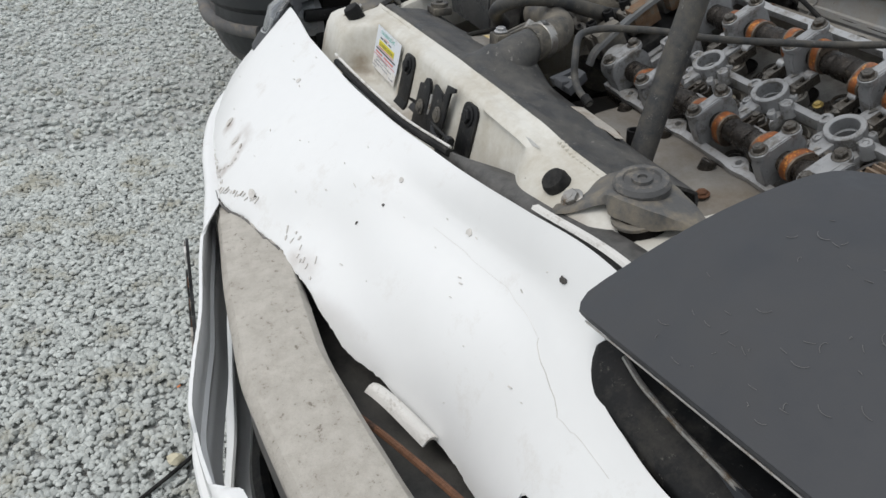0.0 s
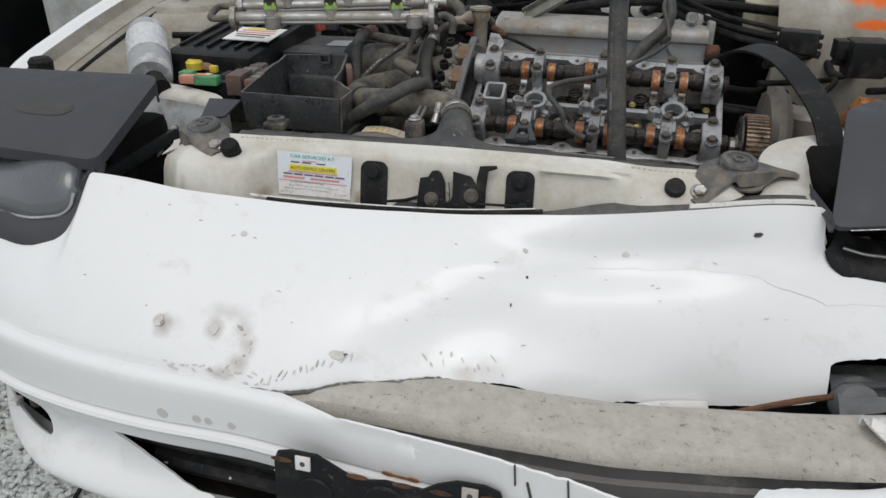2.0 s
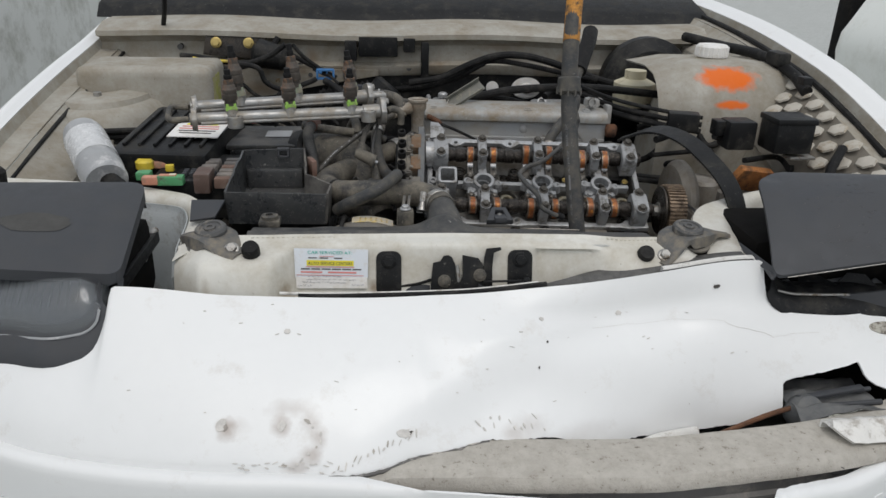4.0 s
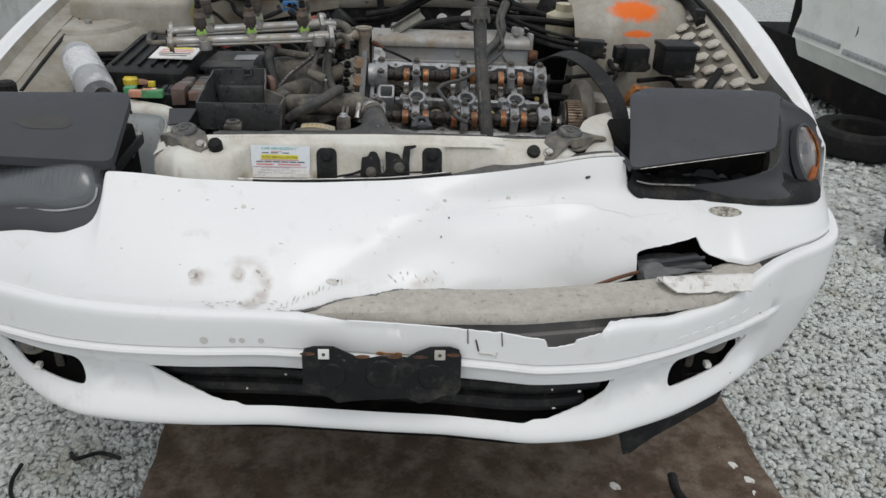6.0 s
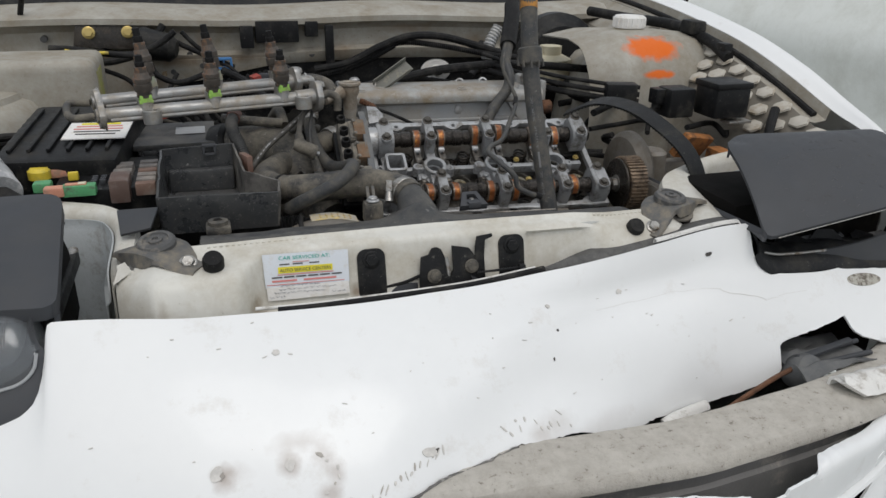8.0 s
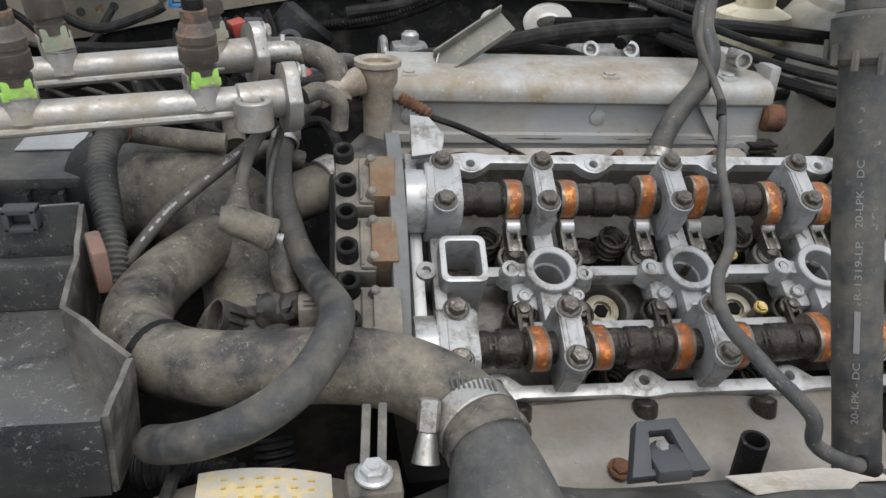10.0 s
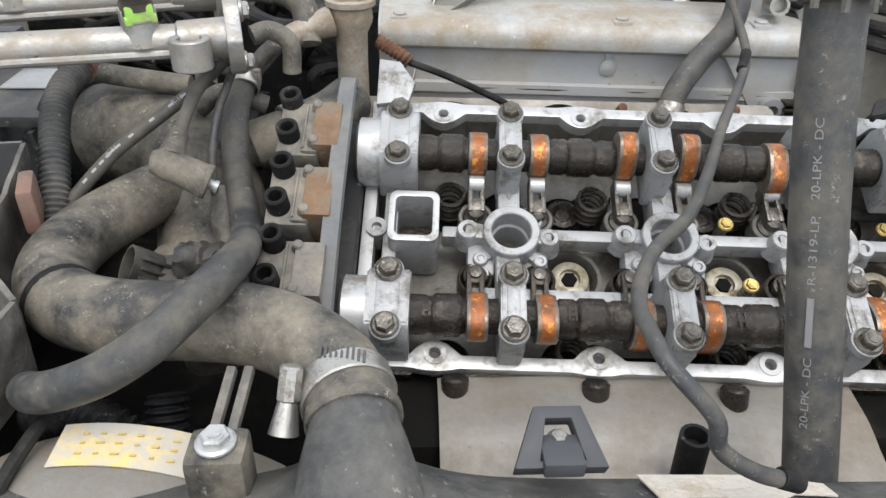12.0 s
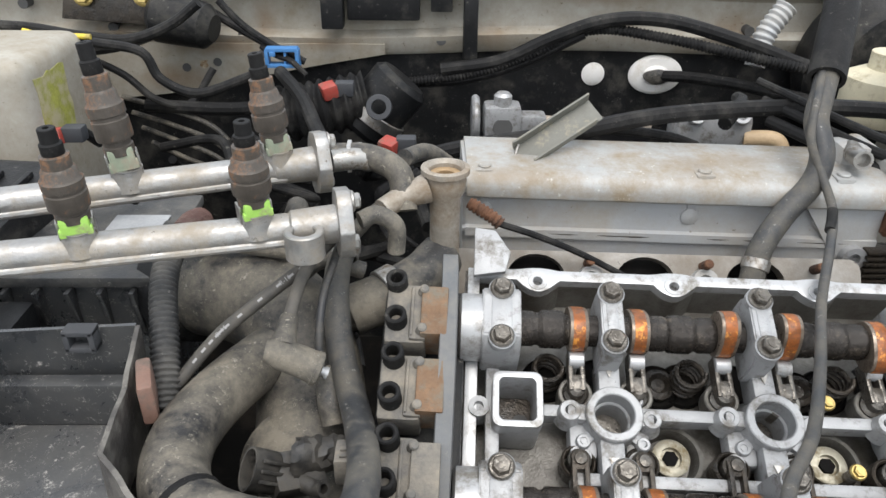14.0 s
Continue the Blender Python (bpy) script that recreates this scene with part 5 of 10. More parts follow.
def headlamp(s):
    """The pop-up headlamp with its raised lid. s: -1 or 1 for the car's side."""
    d = 0.03 if s > 0 else 0.0
    h = thing("headlamp", (s * 0.6, 0.3 + d, 0.95), "pop-up headlamp with dark grey lid, half raised" + (", smashed" if s > 0 else ""), "headlamp", "headlamps")
    # lid: a domed slab with turned-down rim
    rows = []
    N, M = 26, 18
    zf, zb = (1.056, 1.116) if s < 0 else (1.040, 1.132)
    if s < 0:
        corner = [Vector((0.438, 0.236, zf)), Vector((0.763, 0.266, zf + 0.008)), Vector((0.450, 0.436, zb)), Vector((0.760, 0.436, zb))]
    else:
        corner = [Vector((0.441, 0.233, 1.042)), Vector((0.705, 0.236, 1.077)), Vector((0.488, 0.427, 1.135)), Vector((0.780, 0.394, 1.137))]
    for j in range(M + 1):
        row = []
        for i in range(N + 1):
            u, v = i / N, j / M
            lift = 0.012 * math.sin(math.pi * u) ** 0.6 * math.sin(math.pi * v) ** 0.6 + (0.017 * math.sin(math.pi * v) * (1 - 0.7 * u) if s > 0 else 0)
            # rounded corners
            for cu, cv, r in ((0, 0, 0.016), (1, 0, 0.016), (0, 1, 0.05 if s > 0 else 0.022), (1, 1, 0.028 if s > 0 else 0.014)):
                a, b = abs(u - cu) * 0.3, abs(v - cv) * 0.2
                if a < r and b < r:
                    da, db = r - a, r - b
                    k = max(da, db) / math.hypot(da, db) if max(da, db) > 0 else 1
                    u, v = abs(cu - (r - da * k) / 0.3), abs(cv - (r - db * k) / 0.2)
            p = corner[0].lerp(corner[1], u).lerp(corner[2].lerp(corner[3], u), v)
            row.append((s * p.x, p.y, p.z + lift))
        rows.append(row)
    deep = 0.016 if s < 0 else 0.0055
    rows = [[Vector(p) + Vector((0, 0.002, -deep)) for p in rows[0]]] + rows + [[Vector(p) + Vector((0, -0.004, -0.02)) for p in rows[-1]]]
    rows = [[Vector(r[0]) + Vector((0, 0, -deep))] + [Vector(p) for p in r] + [Vector(r[-1]) + Vector((0, 0, -deep))] for r in rows]
    part("lid", sheet(rows, 0.004 * s), COVER, h, "dark grey matt lid", 50)
    if s > 0:
        part("worn_edge", tube([Vector(p) + Vector((0, -0.0006, -0.004)) for p in rows[1][3:-3]], 0.0007, 6), STEEL, h, "worn bright lower edge of the lid")
        for k in range(80):
            # curled scratches on the lid
            i, j = rs.randint(6, N - 3), rs.randint(2, M - 4)
            a, up = rows[j][i], (rows[j][i + 1] - rows[j][i]).cross(rows[j + 1][i] - rows[j][i]).normalized()
            t0, rad, far = rs.uniform(0, 6.3), rs.uniform(0.001, 0.0036), rs.uniform(0.5, 3.4)
            ex = (rows[j][i + 1] - rows[j][i]).normalized()
            ey = up.cross(ex)
            part("scratch", tube([a + up * 0.0003 + ex * (rad * math.cos(t0 + far * f) + 0.004 * f) + ey * rad * math.sin(t0 + far * f) for f in (0, 0.25, 0.5, 0.75, 1)], 0.0002, 5), SCRATCH, h)
    if s < 0:
        inside = [r[1:-1] for r in rows[1:-1]]
        worn = []
        for k in (0.0, 0.4, 0.75, 1.0):
            ring_row = []
            for t in np.linspace(0, 2 * math.pi, 25):
                g = k * (1 + 0.2 * noise.noise((2 * math.cos(t), 2 * math.sin(t), 3)))
                a, b = (0.40 + 0.15 * g * math.cos(t)) * N, (0.42 + 0.10 * g * math.sin(t)) * M
                i, j = int(a), int(b)
                low_row = inside[j][i].lerp(inside[j][i + 1], a - i)
                ring_row.append(low_row.lerp(inside[j + 1][i].lerp(inside[j + 1][i + 1], a - i), b - j) + Vector((0, 0, 0.0007)))
            worn.append(ring_row)
        part("worn_patch", sheet(worn), mat("worn_grey_brown_patch", (0.058, 0.057, 0.054), 0.7, var=0.2, scale=40, bump=0.1), h, "worn grey-brown patch on the lid", 60)
    # near-black block carries the shade under the lid
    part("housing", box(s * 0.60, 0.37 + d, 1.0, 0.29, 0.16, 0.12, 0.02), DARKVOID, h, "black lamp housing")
    part("hinge_arm", box(s * 0.455, 0.36 + d, 1.02, 0.012, 0.2, 0.02, 0.004), BLACK, h)
    part("link_rod", rod((s * 0.47, 0.30 + d, 0.96), (s * 0.455, 0.46 + d, 1.03), 0.006), STEEL, h)
    part("motor", join(rod((s * 0.47, 0.33, 0.92), (s * 0.47, 0.42, 0.92), 0.03, bevel=0.006), box(s * 0.468, 0.30, 0.96, 0.03, 0.05, 0.06, 0.006)), BLACK, h)
    # trim below the lid, following the skin's cut-out
    rows = []
    for q in np.concatenate([np.linspace(0.452, 0.48, 8), np.linspace(0.5, 0.88 if s < 0 else 0.835, 30)]):
        p = Vector(TOP(s * q))
        w = 0.034 if s < 0 else 0.022
        rows.append([p + Vector((0, -0.004, -0.004)), p + Vector((s * 0.004, -0.003, 0.003)), p + Vector((s * 0.012, 0.012, w * 0.55)), p + Vector((s * 0.014, 0.03, w)), p + Vector((s * 0.016, 0.05, w))])
    part("trim", sheet(rows, 0.003), BLACK if s > 0 else COVER, h, "black trim under the lamp", 60)
    if s < 0:
        rows, back = [], []
        for q in np.concatenate([np.linspace(0.459, 0.492, 12), np.linspace(0.505, 0.86, 28)]):
            u = min(1.0, (q - 0.459) / 0.033)
            e = math.sqrt(1 - (1 - u) ** 2)
            p = Vector(TOP(-max(q, 0.49)))
            p.x = -q
            base = 0.024 + 0.030 * (1 - e)
            rows.append([p + Vector((0, 0.022 + 0.010 * (1 - e), base)), p + Vector((0, 0.024 + 0.010 * (1 - e), base + 0.012 * e)), p + Vector((0, 0.036, base + 0.040 * e)), p + Vector((0, 0.07, 0.030 + 0.058 * e)), p + Vector((0, 0.10, 0.03 + 0.062 * e))])
        part("marker_lens", sheet(rows, -0.003), LENS, h, "clear ribbed grey marker lens", 60)
        part("lens_rim", tube([r[0] + Vector((0.001, -0.006, 0.002)) for r in rows], 0.0018, 6, 1), GREY_PL, h, "thin pale rim of the lens")
        rows = [[Vector(p) + Vector((0, 0.012, -0.010)) for p in r] for r in rows]
        part("reflector", sheet(rows, -0.002), mat("dull_reflector", (0.22, 0.225, 0.23), 0.35, 0.3, var=0.08), h)
        for k in range(24):
            x = -0.49 - 0.0105 * k
            p = Vector(TOP(x))
            part("lens_rib", rod(p + Vector((0, 0.032, 0.062)), p + Vector((0, 0.060, 0.082)), 0.0010, segs=6), LENS, h)
    else:
        r = random.Random(4)
        for k in range(9):
            x = 0.47 + 0.037 * k
            p = Vector(TOP(x))
            a = p + Vector((0, 0.045, r.uniform(0.012, 0.026)))
            sh = plate([(-0.03, -0.012), (0.02, -0.018), (0.034, 0.006), (0.004, 0.02), (-0.02, 0.012)], 0.003, Matrix.Translation(a) @ Euler((r.uniform(0.4, 1.3), r.uniform(-0.5, 0.5), r.uniform(-0.6, 0.6))).to_matrix().to_4x4())
            part("broken_bezel", sh, (BLACK, GREYPL)[k % 2], h, ("broken black bezel piece", "crumpled grey lens piece")[k % 2])
        part("edge_strip", tube([Vector(TOP(q)) + Vector((0.0, 0.014, 0.022)) for q in np.linspace(0.47, 0.70, 12)], 0.0022, 8, 3), STEEL, h, "bare bright rim of the broken lens")
        part("reflector", lathe([(0.012, 0.0), (0.05, 0.02), (0.062, 0.05)], pose(0.70, 0.39, 1.0, 75, 0, 0), 24, False), mat("dusty_reflector", (0.28, 0.28, 0.27), 0.45, 0.4), h)
        part("wiring", tube([(0.52, 0.35, 0.99), (0.58, 0.33, 1.0), (0.66, 0.34, 0.985), (0.74, 0.35, 1.0)], 0.008, 8), RUBBER, h)
    if s > 0:
        inner = smooth_line([(0.56, 0.268, 0.995), (0.64, 0.262, 1.005), (0.705, 0.262, 1.022), (0.735, 0.272, 1.04), (0.752, 0.31, 1.07), (0.762, 0.36, 1.108), (0.768, 0.40, 1.122), (0.775, 0.43, 1.118)], 9)
        outer = smooth_line([(0.62, 0.262, 0.970), (0.72, 0.258, 0.968), (0.80, 0.268, 0.962), (0.840, 0.298, 0.960), (0.870, 0.36, 0.990), (0.897, 0.402, 1.010), (0.913, 0.43, 1.026), (0.905, 0.440, 1.048), (0.88, 0.446, 1.076), (0.817, 0.462, 1.104)], 7)
        rows = []
        for i in range(60):
            f = i / 59
            a, b = inner[round(f * (len(inner) - 1))], outer[round(f * (len(outer) - 1))]
            rows.append([a.lerp(b, k) + Vector((-0.012, 0.018, -0.012)) * math.sin(math.pi * k) * ease(f, 0.15, 0.4) * (1 - ease(f, 0.85, 1.0)) for k in (0, 0.12, 0.3, 0.5, 0.7, 0.88, 1)])
        part("side_bezel", sheet(rows, -0.004), COVER, h, "dark grey bezel round the side lamp", 60)
    # side lamp at the wing's corner
    if s < 0:
        lampm = Matrix.Translation((-0.862, 0.40, 0.985)) @ Matrix.Rotation(radians(-48), 4, "Z") @ Matrix.Rotation(radians(62), 4, "X")
        wide, tall = 0.8, 1.5
    else:
        up = Vector((0.032, 0.117, 0.09)).normalized()
        out = Vector((0.43, -0.62, 0.65)).normalized()
        across = up.cross(out).normalized()
        lampm = Matrix.Translation((0.842, 0.360, 1.022)) @ Matrix((across, out.cross(across), out)).transposed().to_4x4()
        wide, tall = 0.86, 1.85
    oval = lampm @ Matrix.Diagonal((wide, tall, 1, 1))
    part("side_lamp", lathe([(0.0, 0.016), (0.018, 0.014), (0.03, 0.006), (0.032, 0)], oval, 24, False), LENS, h, "clear side lamp bulb cover")
    part("lamp_bowl", lathe([(0.0, -0.004), (0.02, 0.0), (0.036, 0.004)], oval, 24, False), mat("lamp_bowl_silver", (0.6, 0.58, 0.54), 0.3, 0.5) if s < 0 else bpy.data.materials["lamp_bowl_silver"], h)
    part("bulb", lathe([(0.0, 0.008), (0.006, 0.006), (0.008, 0.0), (0.006, -0.004)], oval @ pose(-0.004, 0.004, 0.002), 14, False), BRIGHT, h)
    rows = [[oval @ Vector((s * 0.0345 * math.cos(t) * k, 0.0345 * math.sin(t) * k, 0.0165 - 0.0065 * j)) for t in np.linspace(-1.75, 1.4, 18)] for j, k in enumerate((0.60, 0.84, 1.04))]
    part("amber_lens", sheet(rows, 0.003), AMBER, h, "cracked amber turn signal lens")
    if s < 0:
        rows = [[lampm @ Vector((0.036 * math.cos(t) * k, 0.062 * math.sin(t) * k, 0.006 - z)) for t in np.linspace(0, 6.283, 30)] for k, z in ((0.9, -0.004), (1.1, 0.0), (1.3, 0.006), (1.3, 0.02))]
        part("lamp_surround", sheet(rows, 0.002), BLACK, h)
    else:
        rows = [[oval @ Vector((0.034 * math.cos(t) * k, 0.034 * math.sin(t) * k, 0.004 - z)) for t in np.linspace(0, 6.283, 30)] for k, z in ((0.98, -0.002), (1.06, 0.0), (1.12, 0.012))]
        part("lamp_surround", sheet(rows, 0.002), COVER, h)


for s in (-1, 1):
    headlamp(s)

# ---------------------------------------------------------------- front cross panel
RUSTED = PANEL.copy()
RUSTED.name = "dirty_white_panel_with_rust"


def panel_row(x):
    """The cross panel's section at a width x: trough, upright face, ledge and back, with forward shoulders at both ends."""
    mid = [(0.262, 0.992), (0.276, 0.984), (0.298, 0.983), (0.304, 0.988), (0.310, 1.008), (0.317, 1.036), (0.320, 1.050), (0.3215, 1.0545), (0.325, 1.0575), (0.334, 1.0585), (0.342, 1.059), (0.344, 1.061), (0.346, 1.056), (0.350, 0.99)]
    left = [(0.246, 0.985), (0.250, 0.978), (0.258, 0.985), (0.262, 0.995), (0.268, 1.018), (0.274, 1.036), (0.280, 1.046), (0.290, 1.0500), (0.306, 1.053), (0.326, 1.056), (0.342, 1.0585), (0.344, 1.0605), (0.346, 1.056), (0.350, 0.99)]
    right = [(0.268, 0.985), (0.274, 0.985), (0.280, 0.990), (0.284, 0.998), (0.290, 1.012), (0.300, 1.027), (0.308, 1.035), (0.316, 1.041), (0.325, 1.045), (0.334, 1.048), (0.342, 1.0495), (0.344, 1.052), (0.346, 1.048), (0.350, 0.98)]
    wl, wr = ease(-x, 0.222, 0.262), ease(x, 0.190, 0.262)
    notch = 0.006 * ease(x, 0.115, 0.125) * (1 - ease(x, 0.185, 0.245))
    out = []
    for k, ((y0, z0), (y1, z1), (y2, z2)) in enumerate(zip(mid, left, right)):
        y = y0 + (y1 - y0) * wl + (y2 - y0) * wr
        z = z0 + (z1 - z0) * wl + (z2 - z0) * wr - 0.02 * max(0.0, x) * (1 - wr) * (k > 5)
        if 2 < k < 7:
            y += notch
        # the outer end of the shoulder turns back
        y += 0.9 * max(0.0, -x - 0.352) * (k < 9) + 0.004 * ease(-x, 0.346, 0.352) * (k < 7)
        z -= 0.35 * max(0.0, -x - 0.345) + 0.5 * max(0.0, x - 0.35)
        out.append((x, y + 0.0006 * noise.noise((x * 14, z * 30, 3)), z))
    return out


panel = part("cross_panel", sheet([panel_row(x) for x in np.concatenate([np.linspace(-0.389, -0.215, 52), np.linspace(-0.21, 0.185, 60), np.linspace(0.19, 0.40, 50)])], 0.003), RUSTED, car, "grimy white radiator cross panel", 45)
soft_marks(RUSTED, car.location, (0.17, 0.105, 0.05), [((-0.240, 0.300, 1.003), (0.011, 0.03, 0.013), 0.65), ((-0.232, 0.298, 0.990), (0.02, 0.03, 0.008), 0.45), ((-0.114, 0.303, 1.0), (0.008, 0.03, 0.012), 0.7), ((-0.05, 0.29, 0.986), (0.06, 0.03, 0.006), 0.4),
                                              ((-0.34, 0.266, 1.01), (0.006, 0.03, 0.03), 0.3), ((0.336, 0.30, 1.03), (0.03, 0.03, 0.010), 0.45), ((0.19, 0.27, 0.99), (0.05, 0.03, 0.010), 0.35)], 80.0)
SCRAPE = mat("bare_grey_scrape", (0.50, 0.50, 0.48), 0.6, var=0.12, scale=60, bump=0.1)
for x, w in ((0.165, 0.016), (0.196, 0.012), (0.215, 0.03)):
    part("paint_chip", plate([(w * 0.5 * math.cos(t) * (1 + 0.4 * math.sin(3 * t)), 0.0022 * math.sin(t)) for t in np.linspace(0, 6.283, 15)[:-1]], 0.0008, pose(x, 0.3222, 1.0530, 70, 0, 0)), SCRAPE, panel)
# rubber edge along the nose skin, and the white lip behind it
part("seal_strip", tube([(x, TOP(x)[1] + 0.011, TOP(x)[2] - 0.004) for x in np.linspace(-0.215, 0.13, 18)], 0.0045, 8, 2), RUBBER, car, "black rubber edge strip")
part("seal_strip", thicken(sheet([[(x, TOP(x)[1] + 0.010, TOP(x)[2] - 0.018), (x, TOP(x)[1] + 0.010 + w * 0.1, TOP(x)[2] - 0.009), (x, TOP(x)[1] + 0.010 + w * 0.35, TOP(x)[2] - 0.004), (x, TOP(x)[1] + 0.010 + w * 0.8, TOP(x)[2] - 0.004), (x, TOP(x)[1] + 0.010 + w, TOP(x)[2] - 0.014)] for x, w in ((x, 0.006 + 0.030 * ease(x, 0.12, 0.22)) for x in np.linspace(0.10, 0.452, 40))]), 0.0015), SEAL, car, "grimy grey edge strip", 60)
part("skin_lip", tube([(x, TOP(x)[1] + 0.018, TOP(x)[2] - 0.003) for x in np.linspace(-0.24, 0.12, 18)], 0.0022, 8, 2), WHITE_EDGE, car, "thin white lip behind the skin")
part("skin_lip", sheet([[(x, TOP(x)[1] + 0.006, TOP(x)[2] - 0.0015), (x, TOP(x)[1] + 0.007, TOP(x)[2] + 0.001), (x, TOP(x)[1] + 0.011, TOP(x)[2] + 0.001), (x, TOP(x)[1] + 0.013, TOP(x)[2] - 0.006)] for x in np.linspace(0.30, 0.452, 20)], 0.001), WHITE_EDGE, car, "thin white lip behind the skin", 60)
for x in np.linspace(-0.285, -0.17, 17):
    part("weld_bead", box(x, 0.344, 1.0625, 0.0045, 0.006, 0.003, 0.001), PANEL, panel)
for x in np.linspace(0.235, 0.315, 13):
    part("weld_bead", box(x, 0.344, 1.0535 + 0.003 * (1 - ease(x, 0.235, 0.262)), 0.0045, 0.006, 0.003, 0.001), PANEL, panel)
PADM = mat("worn_dark_pad", (0.085, 0.085, 0.085), 0.6, var=0.2, dirt=(0.22, 0.2, 0.17), amount=0.35, spread=50)


def bonnet_rest(s, path, widths, pad, bolt_at, tilt):
    """A pressed steel rest: a tab bolted to the panel, a wide plate with its pad, and an arm to the outer side."""
    hb = thing("bonnet_rest", (pad[0], pad[1], 1.04), "grey pressed steel bonnet rest with rubber pad, bolted to the panel", "bracket", "bonnet rests")
    line = smooth_line(path, 5)
    rows = []
    for i, p in enumerate(line):
        f = i / (len(line) - 1)
        d = (line[min(i + 1, len(line) - 1)] - line[max(i - 1, 0)]).normalized()
        w = Vector((d.y, -d.x, 0)).normalized()
        w = -w if w.y > 0 else w
        n = d.cross(w).normalized()
        n = -n if n.z < 0 else n
        half = float(np.interp(f, np.linspace(0, 1, len(widths)), widths))
        drop = 0.004 + 0.013 * ease(f, 0.25, 0.45) * (1 - ease(f, 0.72, 0.9))
        rows.append([p + w * (half + 0.002) - n * drop, p + w * half - n * 0.001, p + w * half * 0.9, p + w * half * 0.4 + n * 0.0006, p, p - w * half * 0.4, p - w * half * 0.9, p - w * half - n * 0.001, p - w * (half + 0.001) - n * 0.006])
    part("arm", thicken(sheet(rows), 0.0022), GREYARM, hb, "grimy pressed steel arm", 40)
    HB = pose(*pad, *tilt, 0)
    part("pad", lathe([(0.0225, -0.006), (0.023, 0.001), (0.0205, 0.0045), (0.0155, 0.005), (0.0145, 0.003), (0.0085, 0.003), (0.0080, 0.0055), (0.004, 0.006), (0.0035, 0.004), (0.0, 0.004)], HB, 32), PADM, hb, "worn rubber pad with raised centre")
    bl = bolt(0.0078, 0.007)
    bl.transform(pose(*bolt_at, 38, 0, 0))
    part("bolt", bl, STEEL, hb)
    part("lock_hole", rod((pad[0] + s * 0.012, pad[1] - 0.004, 0.99), (pad[0] + s * 0.012, pad[1] - 0.004, pad[2] - 0.020), 0.021, bevel=0.004), DARKVOID, hb, "black hole under the rest")
    part("guide_plate", ring((pad[0] + s * 0.012, pad[1] - 0.010, pad[2] - 0.024), (pad[0] + s * 0.012, pad[1] - 0.011, pad[2] - 0.020), 0.020, 0.010), GREYARM, hb)
    return hb


bonnet_rest(-1, [(-0.296, 0.300, 1.0545), (-0.310, 0.310, 1.0575), (-0.320, 0.322, 1.062), (-0.331, 0.336, 1.0675), (-0.343, 0.347, 1.069), (-0.355, 0.356, 1.068), (-0.368, 0.368, 1.062), (-0.381, 0.384, 1.053), (-0.394, 0.402, 1.043)],
            (0.012, 0.015, 0.021, 0.027, 0.028, 0.026, 0.021, 0.014, 0.006), (-0.344, 0.348, 1.073), (-0.309, 0.309, 1.059), (10, -6))
bonnet_rest(1, [(0.302, 0.304, 1.034), (0.313, 0.312, 1.040), (0.323, 0.322, 1.051), (0.333, 0.334, 1.0625), (0.346, 0.342, 1.0665), (0.360, 0.346, 1.067), (0.378, 0.351, 1.066), (0.394, 0.357, 1.063), (0.412, 0.362, 1.058), (0.434, 0.367, 1.053)],
            (0.012, 0.014, 0.019, 0.025, 0.028, 0.028, 0.024, 0.017, 0.009, 0.006), (0.358, 0.345, 1.071), (0.313, 0.311, 1.0415), (8, 3))
part("rubber_stop", lathe([(0.012, -0.012), (0.0125, 0.006), (0.0105, 0.011), (0.004, 0.012)], pose(-0.281, 0.297, 1.061, 30, 0, 0), 20), RUBBER, panel, "black rubber bump stop")
part("rubber_stop", lathe([(0.012, -0.012), (0.0125, 0.006), (0.0105, 0.011), (0.004, 0.012)], pose(0.2845, 0.314, 1.0415, 42, 0, 0), 20), RUBBER, panel, "black rubber bump stop")

